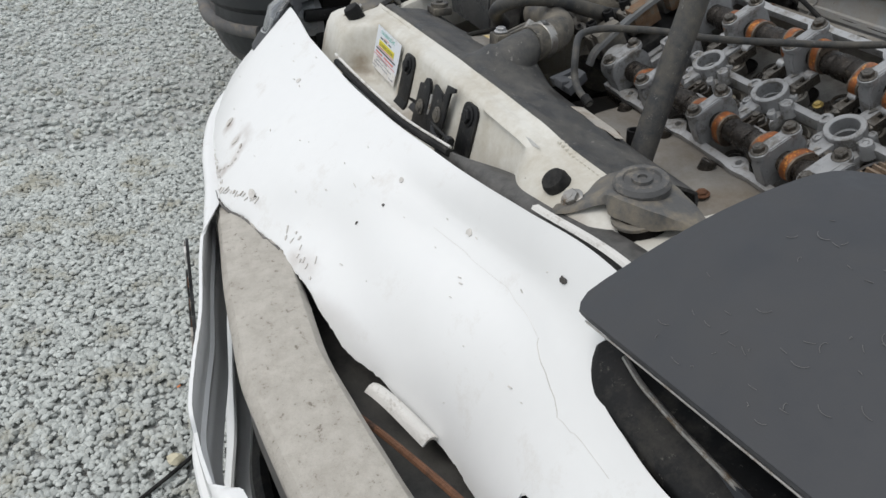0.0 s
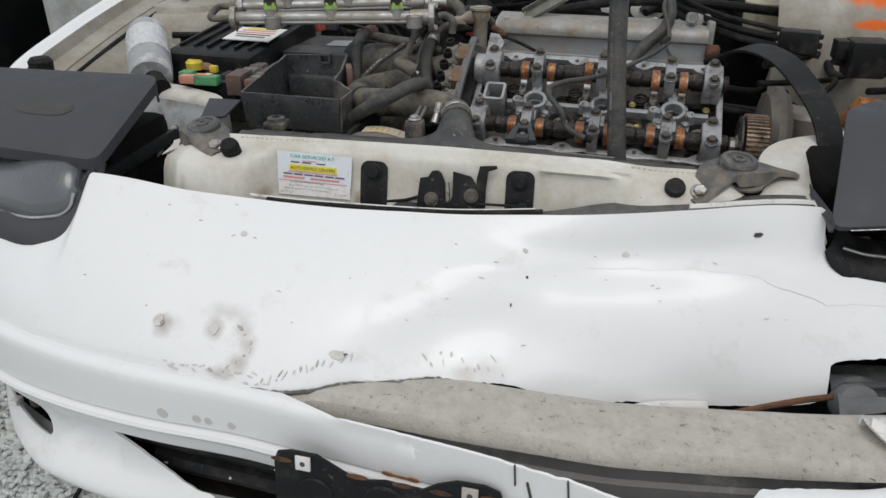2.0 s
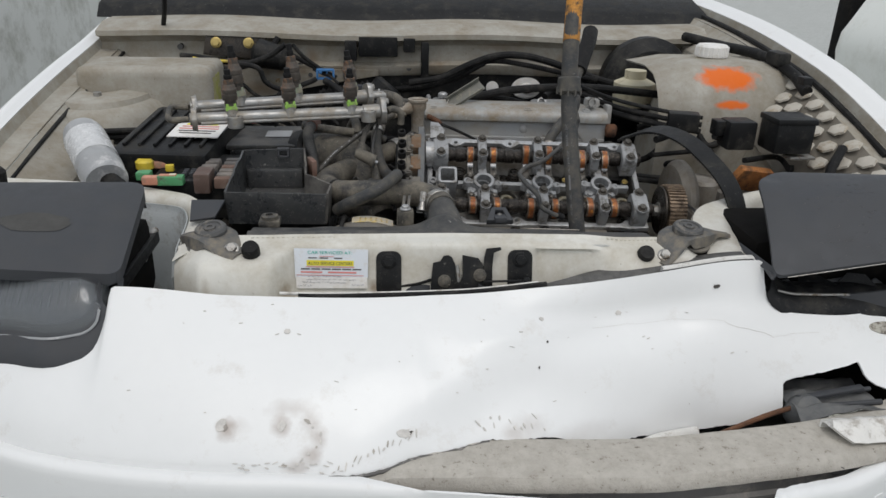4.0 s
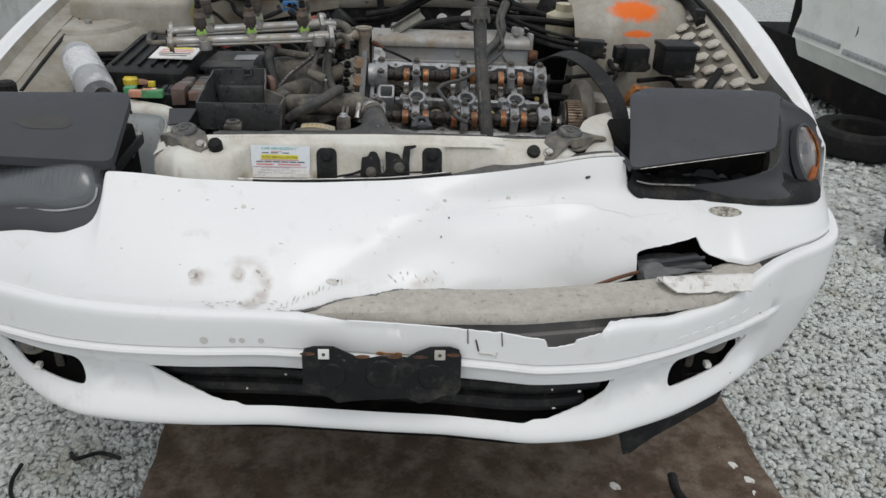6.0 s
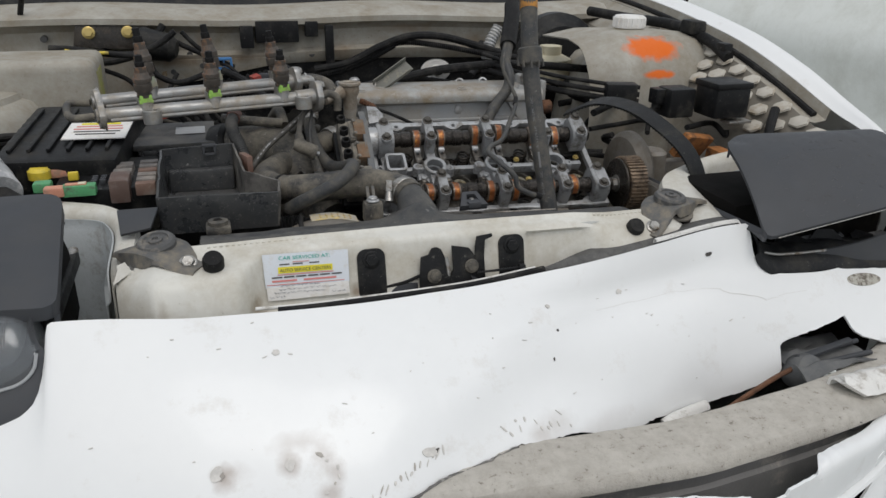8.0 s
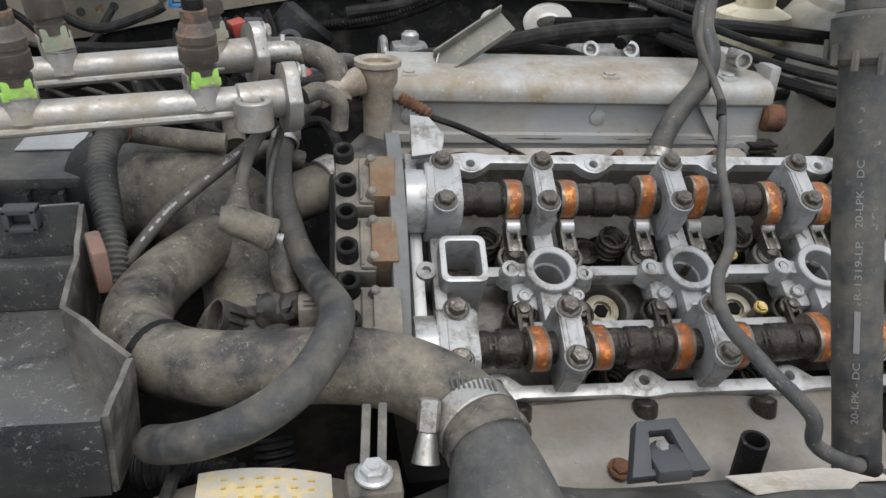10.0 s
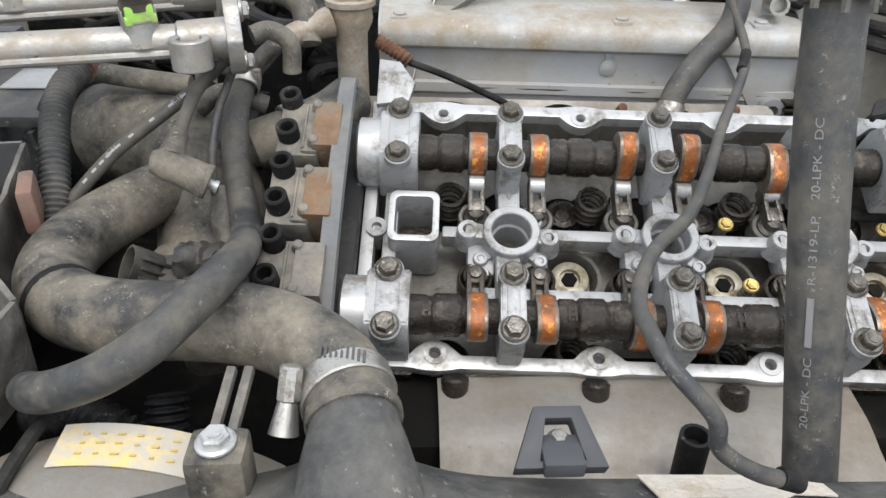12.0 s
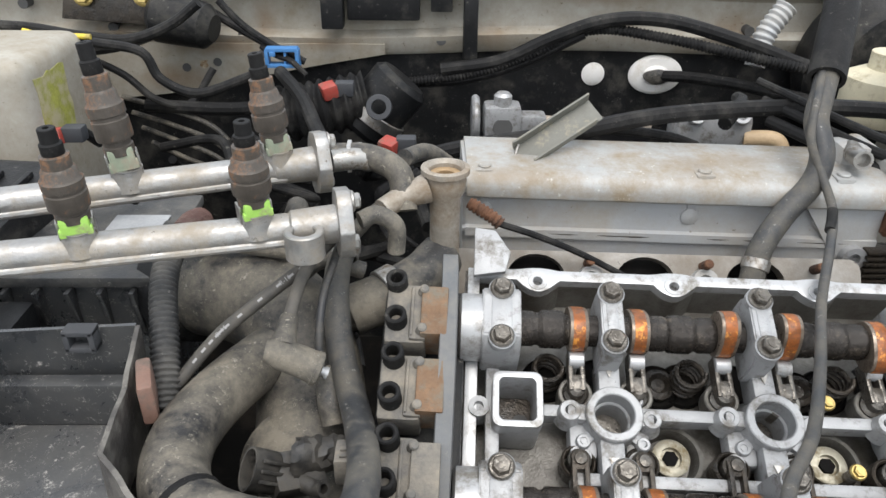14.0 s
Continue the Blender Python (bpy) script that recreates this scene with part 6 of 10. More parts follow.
# rims and grey walls of the two lamp buckets
BUCKET = mat("grey_bucket_paint", (0.44, 0.47, 0.48), 0.5, var=0.08, dirt=(0.25, 0.24, 0.22), amount=0.3)
for inner, outer in (([(-0.4045, 0.380, 1.008), (-0.405, 0.40, 1.030), (-0.402, 0.455, 1.047), (-0.410, 0.495, 1.050), (-0.428, 0.526, 1.051), (-0.463, 0.542, 1.051), (-0.525, 0.556, 1.052), (-0.62, 0.566, 1.056), (-0.75, 0.57, 1.062)],
                      [(-0.392, 0.384, 1.010), (-0.380, 0.405, 1.036), (-0.376, 0.474, 1.055), (-0.394, 0.514, 1.056), (-0.422, 0.550, 1.057), (-0.460, 0.569, 1.058), (-0.525, 0.592, 1.060), (-0.62, 0.602, 1.064), (-0.75, 0.607, 1.07)]),
                     ([(0.447, 0.300, 1.030), (0.449, 0.335, 1.036), (0.452, 0.372, 1.042), (0.459, 0.41, 1.046), (0.475, 0.445, 1.050), (0.51, 0.488, 1.051), (0.57, 0.527, 1.053), (0.66, 0.545, 1.058), (0.76, 0.55, 1.064)],
                      [(0.385, 0.310, 1.030), (0.388, 0.34, 1.038), (0.392, 0.38, 1.046), (0.405, 0.43, 1.053), (0.435, 0.472, 1.057), (0.49, 0.508, 1.058), (0.57, 0.545, 1.060), (0.66, 0.565, 1.064), (0.76, 0.572, 1.07)])):
    a, b = smooth_line(inner, 6), smooth_line(outer, 6)
    rows = []
    for p, q in zip(a, b):
        w = (q - p).normalized()
        rows.append([p - w * 0.002 + Vector((0, 0, -0.05)), p - w * 0.001 + Vector((0, 0, -0.006)), p + w * 0.003, p.lerp(q, 0.35) + Vector((0, 0, 0.003)), p.lerp(q, 0.75) + Vector((0, 0, 0.002)), q, q + w * 0.003 + Vector((0, 0, -0.008)), q + w * 0.004 + Vector((0, 0, -0.06))])
    part("bucket_rim", sheet(rows, 0.0025), PANEL, car, "grimy white rim of the lamp bucket", 50)
    rows = [[p + (p - q).normalized() * d + Vector((0, 0, h)) for d, h in ((0.003, -0.006), (0.004, -0.020), (0.009, -0.024), (0.010, -0.09), (0.012, -0.19))] for p, q in zip(a, b)]
    part("bucket_wall", sheet(rows, 0.002), BUCKET, car, "pale grey wall of the lamp bucket", 50)
    n = a[len(a) * 3 // 7]
    for dz in (-0.035, -0.065):
        bl = bolt(0.005, 0.004)
        bl.transform(axis(n + Vector((0, -0.008, dz)), n + Vector((math.copysign(0.4, n.x), -1.0, dz))))
        part("bolt", bl, STEEL, car)

# latch and its two brackets
for x, yy in ((-0.092, 0.3085), (0.098, 0.3085)):
    lb = thing("latch_bracket", (x, yy, 0.97), "black steel strap bolted to the white panel", "bracket", "latch brackets")
    out = rounded(0.036, 0.066, 0.011)
    strap = join(plate(out, 0.0035, pose(x, yy - 0.002, 1.019, 76, 0, 0), 0.0008), plate([(-0.017, 0.012), (0.017, 0.012), (0.021, -0.016), (-0.021, -0.016)], 0.0035, pose(x, yy - 0.015, 0.985, 55, 0, 0), 0.0008))
    part("strap", strap, BLACK, lb)
    bl = bolt(0.0085, 0.006)
    bl.transform(pose(x, yy + 0.0026, 1.0375, 76, 0, 0))
    part("bolt", bl, BLACK, lb)
latch = thing("bonnet_latch", (0.01, 0.30, 0.96), "black steel bonnet latch with a bent lever", "latch")
LP = pose(-0.005, 0.2945, 1.0, 76, 0, 0)
part("side_plate", plate([(-0.030, -0.045), (0.052, -0.045), (0.054, -0.006), (0.054, 0.020), (0.047, 0.036), (0.041, 0.044), (0.018, 0.049), (0.0185, 0.018), (0.0155, 0.010), (0.0115, 0.010), (0.0085, 0.018), (0.0075, 0.036), (0.003, 0.046), (-0.002, 0.049), (-0.009, 0.048), (-0.014, 0.040), (-0.024, 0.038), (-0.027, 0.012)], 0.004, LP, 0.0008), BLACK, latch, "black steel latch plate with a striker slot")
part("side_plate", plate([(-0.075, -0.045), (-0.026, -0.045), (-0.028, 0.004), (-0.050, 0.006), (-0.062, -0.002), (-0.072, -0.018)], 0.003, LP @ pose(0, 0, -0.009), 0.0006), COVER, latch, "grey lower plate")
part("catch", tube([LP @ Vector((0.004, -0.02, -0.004)), LP @ Vector((0.012, 0.010, -0.003)), LP @ Vector((0.010, 0.034, -0.004))], 0.003, 8), STEEL, latch)
part("lever", plate([(0.047, -0.020), (0.062, -0.022), (0.061, 0.030), (0.063, 0.052), (0.074, 0.056), (0.073, 0.060), (0.052, 0.058), (0.049, 0.044)], 0.003, LP @ pose(0, 0, 0.001), 0.0006), BLACK, latch, "black upright release lever")
part("tongue", plate([(0.040, 0.008), (0.052, 0.002), (0.078, -0.001), (0.104, 0.010), (0.104, -0.004), (0.080, -0.014), (0.050, -0.012)], 0.003, LP @ pose(0, 0, 0.006), 0.0006), COVER, latch, "grey release tongue")
part("rod", join(rod(LP @ Vector((0.048, 0.012, 0.009)), LP @ Vector((0.108, 0.013, 0.012)), 0.0018, segs=8), rod(LP @ Vector((0.104, 0.013, 0.012)), LP @ Vector((0.113, 0.013, 0.012)), 0.005, bevel=0.001, segs=8)), BLACK, latch)
for x, y in ((-0.008, 0.012), (0.043, 0.020)):
    bl = bolt(0.007, 0.004)
    bl.transform(LP @ pose(x, y, 0.001))
    part("bolt", bl, DUSTY, latch, "dusty bolt head")
bl = bolt(0.007, 0.004)
bl.transform(LP @ pose(-0.056, -0.022, -0.007))
part("bolt", bl, STEEL, latch)
part("cable", tube([(-0.075, 0.306, 1.0), (-0.05, 0.305, 1.004), (-0.028, 0.304, 1.012)], 0.0022, 8), RUBBER, latch)

# service label on the panel
lab = thing("service_label", (-0.173, 0.315, 0.99), "white paper service label with printed and handwritten lines", "label")
A, B_ = Vector((-0.225, 0.3195, 1.056)), Vector((-0.121, 0.3165, 1.054))
xax = (B_ - A).normalized()
yax = Vector((0, 0.25, 1)).normalized()
yax = (yax - xax * yax.dot(xax)).normalized()
LM = Matrix.Translation(A + xax.cross(yax) * 0.0035) @ Matrix((xax, yax, xax.cross(yax))).transposed().to_4x4()
LWD = (B_ - A).length
BLUISH = mat("pale_blue_label_paper", (0.70, 0.74, 0.79), 0.55, var=0.04, scale=40, bump=0.02, dirt=(0.58, 0.56, 0.52), amount=0.2, spread=40, edge=0.2)
part("paper", plate([(0, 0), (LWD, 0), (LWD, -0.041), (0.002, -0.042)], 0.0006, LM), BLUISH, lab, "pale blue printed upper half")
part("paper", plate([(0.003, -0.041), (LWD * 0.99, -0.040), (LWD, -0.056), (0.004, -0.0575)], 0.0006, LM @ pose(0, 0, 0.0003)), LABEL, lab, "white handwritten lower half")


def bar(x, y, w, h, material, name="line"):
    part(name, plate([(x, y), (x + w, y), (x + w, y - h), (x, y - h)], 0.0004, LM @ pose(0, 0, 0.0008)), material, lab)


def words(text, x, y, size, material, parent, place, width=None):
    cu = bpy.data.curves.new("text", "FONT")
    cu.body, cu.size = text, size
    tmp = bpy.data.objects.new("text", cu)
    me = bpy.data.meshes.new_from_object(tmp)
    bpy.data.objects.remove(tmp)
    if width:
        w = max(v.co.x for v in me.vertices) - min(v.co.x for v in me.vertices)
        me.transform(Matrix.Diagonal((width / w, 1, 1, 1)))
    me.transform(Matrix.Translation(-WL[parent]) @ place @ pose(x, y, 0.0009))
    me.materials.clear()
    me.materials.append(material)
    ob = new("lettering", me)
    ob.parent = parent
    WL[ob] = WL[parent]
    return ob


words("CAR SERVICED AT:", 0.019, -0.0075, 0.0062, INK_GREEN, lab, LM, 0.062)
for x in (0.020, 0.036, 0.056):
    bar(x, -0.0125, 0.012, 0.0014, INK)
bar(0.036, -0.0105, 0.02, 0.0007, INK_RED)
bar(0.018, -0.0165, 0.066, 0.0078, INK_YEL, "yellow_band")
words("AUTO SERVICE CENTERS", 0.020, -0.0226, 0.0058, INK, lab, LM @ pose(0, 0, 0.0006), 0.062)
bar(0.017, -0.0255, 0.068, 0.0009, INK_RED)
for k in range(6):
    bar(0.010 + 0.0145 * k, -0.0282, 0.0125, 0.0017, INK)
bar(0.010, -0.0325, 0.030, 0.0022, INK_RED)
bar(0.048, -0.0325, 0.040, 0.0022, INK_RED)
bar(0.004, -0.0375, 0.094, 0.0008, INK_RED)
FAINT = mat("faint_handwriting", (0.34, 0.34, 0.37), 0.7, bump=0.0)
for y, x, w in ((-0.0395, 0.02, 0.05), (-0.044, 0.018, 0.07), (-0.0485, 0.012, 0.065), (-0.053, 0.006, 0.022), (-0.051, 0.082, 0.018)):
    r = random.Random(round(-y * 1e4))
    while w > 0.004:
        k = r.uniform(0.003, 0.008)
        x0, y0 = x, y + r.uniform(-0.0006, 0.0006)
        pts = [LM @ Vector((x0 + k * 0.8 * f, y0 + 0.0011 * math.sin(f * r.uniform(9, 16)), 0.0010)) for f in np.linspace(0, 1, 7)]
        part("handwriting", tube(pts, 0.00022, 4, 2), FAINT, lab)
        x, w = x + k, w - k

# radiator tank's black bar with its hump
rad = thing("radiator", (0, 0.44, 0.6), "black plastic radiator top tank with moulded filler hump", "radiator")
rows = []
for x in np.linspace(-0.295, 0.318, 90):
    hump = 0.020 * math.exp(-((x + 0.006) / 0.028) ** 2) + 0.006 * math.exp(-((x + 0.006) / 0.07) ** 2)
    z = 1.052 - 0.014 * (x + 0.3) / 0.6 + 0.003 * (1 - ease(abs(x), 0.18, 0.22))
    back = 0.441 + 0.008 * math.exp(-((x + 0.006) / 0.042) ** 2)
    e = 0.0065 - 0.008 * max(0.0, x)
    rows.append([(x, 0.349, z - 0.05), (x, 0.3495, z - 0.002 + e), (x, 0.353, z + 0.003 + e), (x, 0.362, z + 0.004 + e + hump * 0.15), (x, 0.372, z - 0.001 + e * 0.6 + hump * 0.5), (x, 0.388, z + 0.001 + hump), (x, 0.402, z - 0.001 + hump), (x, 0.416, z - 0.005 + hump * 0.95), (x, back - 0.010, z - 0.012 + hump * 0.75), (x, back - 0.003, z - 0.016 + hump * 0.5), (x, back, z - 0.024), (x, back, z - 0.06)])
part("tank", sheet(rows, 0.003), TANK, rad, angle=60)
part("tank_flange", box(0.0, 0.405, 1.012, 0.56, 0.060, 0.012, 0.003), BLACK, rad)
part("core", box(0, 0.44, 0.80, 0.56, 0.03, 0.36, 0.004), DARKVOID, rad)
for x, y, z in ((-0.272, 0.428, 1.062),):
    part("mount_ear", join(box(x, y, z - 0.008, 0.032, 0.03, 0.012, 0.004), lathe([(0.013, 0), (0.013, 0.006), (0.006, 0.007), (0.006, 0.004), (0.0, 0.004)], pose(x, y, z - 0.003), 20)), DUSTY, rad, "dusty mounting ear with bolt")
part("torn_tape", plate([(0, 0), (0.06, 0.004), (0.088, -0.002), (0.09, -0.012), (0.07, -0.012), (0.06, -0.019), (0.03, -0.017), (0.006, -0.02)], 0.0008, pose(0.125, 0.4375, 1.0375, -19, 1.3, -3)), TAPE, rad, "torn strip of silver foil tape")

# ---------------------------------------------------------------- engine bay: shell
bay = thing("engine_bay", (0, 1.0, 0.4), "dirty white engine bay shell with dark firewall", "car body")
# floor and side rails coloured near-black for the shade deep in the bay
part("bay_floor", box(0, 0.95, 0.62, 1.5, 1.0, 0.04, 0.004), DARKVOID, bay, "near-black floor for the shade under the engine")
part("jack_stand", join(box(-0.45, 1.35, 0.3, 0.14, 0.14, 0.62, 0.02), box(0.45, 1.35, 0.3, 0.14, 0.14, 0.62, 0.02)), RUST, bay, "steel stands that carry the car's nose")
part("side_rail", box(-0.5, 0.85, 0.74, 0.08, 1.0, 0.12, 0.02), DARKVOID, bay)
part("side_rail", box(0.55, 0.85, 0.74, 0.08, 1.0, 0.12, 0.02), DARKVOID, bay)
rows = []
for y, z in ((1.30, 0.62), (1.31, 0.9), (1.335, 1.0), (1.33, 1.135)):
    rows.append([(x, y + 0.05 * max(0, abs(x) - 0.45), z) for x in np.linspace(-0.78, 0.78, 30)])
part("firewall", sheet(rows, -0.004), BLACK, bay, "black firewall insulation")
rows = []
for y, z in ((1.322, 1.128), (1.318, 1.132), (1.314, 1.15), (1.33, 1.158), (1.335, 1.2), (1.32, 1.215), (1.30, 1.22), (1.30, 1.228), (1.36, 1.245), (1.5, 1.25)):
    rows.append([(x, y + 0.05 * max(0, abs(x) - 0.45), z + 0.004 * math.sin(9 * x)) for x in np.linspace(-0.80, 0.80, 40)])
COWL = BAY.copy()
COWL.name = "rust_streaked_cowl_paint"
soft_marks(COWL, bay.location, (0.19, 0.115, 0.055), [((-0.47, 1.32, 1.15), (0.05, 0.04, 0.02), 0.5), ((-0.33, 1.315, 1.135), (0.07, 0.04, 0.014), 0.6), ((-0.27, 1.32, 1.17), (0.02, 0.04, 0.03), 0.55), ((-0.18, 1.32, 1.14), (0.05, 0.04, 0.012), 0.5),
                                            ((0.05, 1.32, 1.15), (0.04, 0.04, 0.02), 0.45), ((0.22, 1.32, 1.20), (0.08, 0.04, 0.012), 0.5), ((0.40, 1.32, 1.16), (0.05, 0.04, 0.025), 0.45), ((-0.40, 1.32, 1.09), (0.06, 0.04, 0.02), 0.55)], 45.0)
part("cowl_panel", sheet(rows, -0.003), COWL, bay, "grimy white cowl panel with rust streaks")
rows = [[(x, y, z) for x in np.linspace(-0.84, 0.84, 30)] for y, z in ((1.46, 1.245), (1.49, 1.275), (1.62, 1.31), (1.75, 1.33))]
part("cowl_grille", sheet(rows, -0.004), BLACK, bay, "black plastic cowl grille")
part("windscreen", sheet([[(x, y, z) for x in np.linspace(-0.72, 0.72, 12)] for y, z in ((1.74, 1.32), (2.1, 1.55), (2.5, 1.76))], -0.004), COVER, bay, "dark windscreen")
part("firewall_plug", lathe([(0.017, 0), (0.017, 0.002), (0.013, 0.004), (0.0, 0.004)], pose(0.205, 1.327, 1.094, 90, 0, 0), 24), LABEL, bay, "pale round firewall plug")
part("grommet", lathe([(0.05, 0), (0.05, 0.003), (0.043, 0.006), (0.025, 0.006), (0.02, 0.014), (0.0, 0.014)], pose(0.297, 1.326, 1.094, 90, 0, 0) @ Matrix.Diagonal((0.80, 0.58, 1, 1)), 30), LABEL, bay, "pale cable grommet")
part("grommet_core", lathe([(0.022, 0.006), (0.020, 0.016), (0.010, 0.020), (0, 0.020)], pose(0.297, 1.326, 1.094, 90, 0, 0) @ Matrix.Diagonal((0.9, 0.55, 1, 1)), 20), DUSTY, bay, "dusty grey grommet core")
for x, z in ((-0.60, 1.19), (-0.345, 1.136), (-0.30, 1.15), (-0.02, 1.145), (0.42, 1.16), (-0.48, 1.16)):
    part("hole", rod((x, 1.312 + 0.05 * max(0, abs(x) - 0.45), z), (x, 1.34, z), 0.007, segs=14), INK, bay)
for s in (-1, 1):
    rows = []
    for k in range(9):
        t = k / 8
        rows.append([(s * (0.70 + (0.17 - 0.07 * t ** 2) * math.cos(a)), 1.06 + (0.24 - 0.08 * t ** 2) * math.sin(a), 0.72 + (0.44 if s > 0 else 0.40) * (1 - (1 - t) ** 2)) for a in np.linspace(0, 2 * math.pi, 36)])
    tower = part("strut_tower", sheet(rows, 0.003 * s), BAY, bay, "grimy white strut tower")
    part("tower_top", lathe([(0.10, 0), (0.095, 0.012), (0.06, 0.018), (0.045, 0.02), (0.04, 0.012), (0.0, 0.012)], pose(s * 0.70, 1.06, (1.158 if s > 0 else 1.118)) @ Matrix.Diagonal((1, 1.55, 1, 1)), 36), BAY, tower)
    for k in range(3):
        a = 0.6 + 2.1 * k
        bl = bolt(0.009, 0.012)
        bl.transform(pose(s * 0.70 + 0.065 * math.cos(a), 1.06 + 0.09 * math.sin(a), (1.172 if s > 0 else 1.132)))
        part("bolt", bl, STEEL, tower)
# blocky front of the tower on the side of the orange mark
SPRAYED = BAY.copy()
SPRAYED.name = "bay_paint_with_orange_spray"
FACE = ((0.822, 0.85), (0.824, 1.09), (0.830, 1.142), (0.838, 1.163), (0.854, 1.188), (0.872, 1.207), (0.895, 1.220), (0.95, 1.228), (1.08, 1.22))


def tower_skin(x, y, z):
    return Vector((x, y + 0.35 * max(0, 0.56 - x) + 0.3 * max(0, x - 0.71), z - 0.25 * max(0, 0.56 - x) - 0.1 * max(0, x - 0.70)))


apron = part("tower_front", sheet([[tower_skin(x, y, z) for x in np.linspace(0.49, 0.80, 24)] for y, z in FACE], -0.003), SPRAYED, bay, "grimy white tower front with sprayed orange paint marks", 60)
# sprayed paint marks with soft edges, in the coordinates of the tower's mesh
soft_marks(SPRAYED, bay.location, (0.72, 0.135, 0.004), [((0.632, 0.872, 1.203), (0.066, 0.060, 0.025), 1.0), ((0.637, 0.834, 1.155), (0.034, 0.05, 0.010), 1.0)])
STAIN = mat("yellow_green_stain", (0.34, 0.345, 0.075), 0.6, var=0.3, scale=40, dirt=(0.40, 0.36, 0.22), amount=0.47, spread=36, edge=0.12)
STREAK = mat("brown_rust_streak", (0.26, 0.16, 0.08), 0.8, var=0.3, scale=60, dirt=(0.45, 0.4, 0.3), amount=0.4, spread=60)
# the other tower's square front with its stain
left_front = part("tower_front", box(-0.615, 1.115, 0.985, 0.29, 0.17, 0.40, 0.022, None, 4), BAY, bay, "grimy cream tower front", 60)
part("stain", sheet([[(-0.4692, y + 0.006 * noise.noise((y * 60, z * 40, 1)), z + 0.006 * noise.noise((y * 50, z * 30, 5))) for y in np.linspace(1.052, 1.125, 8)] for z in np.linspace(1.08, 1.162, 6)], 0.0008), STAIN, left_front, "yellow-green paint stain")
low_edge = keyed([(-0.70, 1.05), (-0.528, 1.056), (-0.391, 1.069), (-0.307, 1.087), (-0.199, 1.108), (-0.10, 1.125)])
bulk = part("bulkhead_panel", sheet([[(x, 1.316 + 0.05 * max(0, abs(x) - 0.45) - 0.004 * k, low_edge(x)[0] + (1.14 - low_edge(x)[0]) * k) for x in np.linspace(-0.7, -0.10, 30)] for k in (0, 0.1, 0.5, 1.0)], -0.003), COWL, bay, "rust-streaked cream bulkhead panel")
for x, z, w, h in ((-0.36, 1.118, 0.014, 0.03), (-0.30, 1.13, 0.012, 0.02), (-0.42, 1.12, 0.02, 0.014), (-0.25, 1.128, 0.02, 0.01)):
    part("rust_streak", plate([(w / 2 * math.cos(t) * (1 + 0.3 * math.sin(5 * t)), h / 2 * math.sin(t)) for t in np.linspace(0, 6.283, 17)[:-1]], 0.001, pose(x, 1.3105, z, 90, 0, 0)), STREAK, bulk)
for x, z in ((-0.385, 1.105), (-0.34, 1.113), (-0.275, 1.125)):
    part("hole", rod((x, 1.309, z), (x, 1.313, z), 0.006, segs=14), INK, bulk)

# honeycomb pads along the inner wing
PAD = mat("pale_sealant_pads", (0.50, 0.47, 0.41), 0.6, var=0.1, scale=40, bump=0.1, dirt=(0.36, 0.3, 0.22), amount=0.3, spread=30)
part("wing_liner", sheet([[(FEND(y)[0] - o, y, FEND(y)[1] - d) for y in np.linspace(0.5, 1.1, 20)] for o, d in ((0.052, 0.018), (0.085, 0.036), (0.135, 0.065), (0.165, 0.12))], 0.002), mat("grey_brown_sealant", (0.16, 0.145, 0.12), 0.8, var=0.2, scale=30, bump=0.2), bay, "dark sealant on the inner wing")
for row, (o, d) in enumerate(((0.068, 0.022), (0.1, 0.04), (0.128, 0.056))):
    for k in range(12):
        y = 0.54 + 0.046 * k + 0.023 * (row % 2)
        xi, zi = FEND(y)[:2]
        part("sealant_pad", lathe([(0.0222, 0), (0.0212, 0.004), (0.014, 0.0055), (0, 0.006)], Matrix.Translation((xi - o, y, zi - d)) @ Euler((0, radians(-32), 0)).to_matrix().to_4x4() @ Matrix.Diagonal((0.78, 1.02, 1, 1)) @ Matrix.Rotation(radians(30), 4, "Z"), 6), PAD, bay)

# ---------------------------------------------------------------- cylinder head
O = Vector((0.006, 0.582, 1.065))
U = Vector((0.99813, -0.05989, -0.01198))
V = Vector((0.05818, 0.87261, 0.48493))
Nn = U.cross(V)
HM = Matrix.Translation(O) @ Matrix((U, V, Nn)).transposed().to_4x4()
head = thing("cylinder_head", O + Vector((0.17, 0.02, -0.09)), "bare aluminium cylinder head with camshafts, valve cover removed", "cylinder head")


def hpart(name, bm, material, parent=head, label="", angle=35):
    bm.transform(HM)
    return part(name, bm, material, parent, label, angle)


U0, U1, V0, V1 = -0.024, 0.372, -0.051, 0.163
RIM, FLOOR = -0.046, -0.082


def rim_outline(inset):
    """The gasket rail's outline with bolt ears along both long sides."""
    pts = []
    a, b, c, d = U0 + inset, U1 - inset, V0 + inset, V1 - inset
    ears = (0.03, 0.135, 0.245, 0.34)

    def side(v, sgn, us):
        out = []
        for u in us:
            near = min(ears, key=lambda e: abs(e - u))
            w = max(0.0, 1 - (abs(near - u) / 0.016) ** 2)
            out.append((u, v - sgn * (0.010 * w if inset else -0.002 * w)))
        return out
    pts += side(c, -1, np.linspace(a, b, 80))
    pts += side(d, 1, np.linspace(b, a, 80))
    return pts


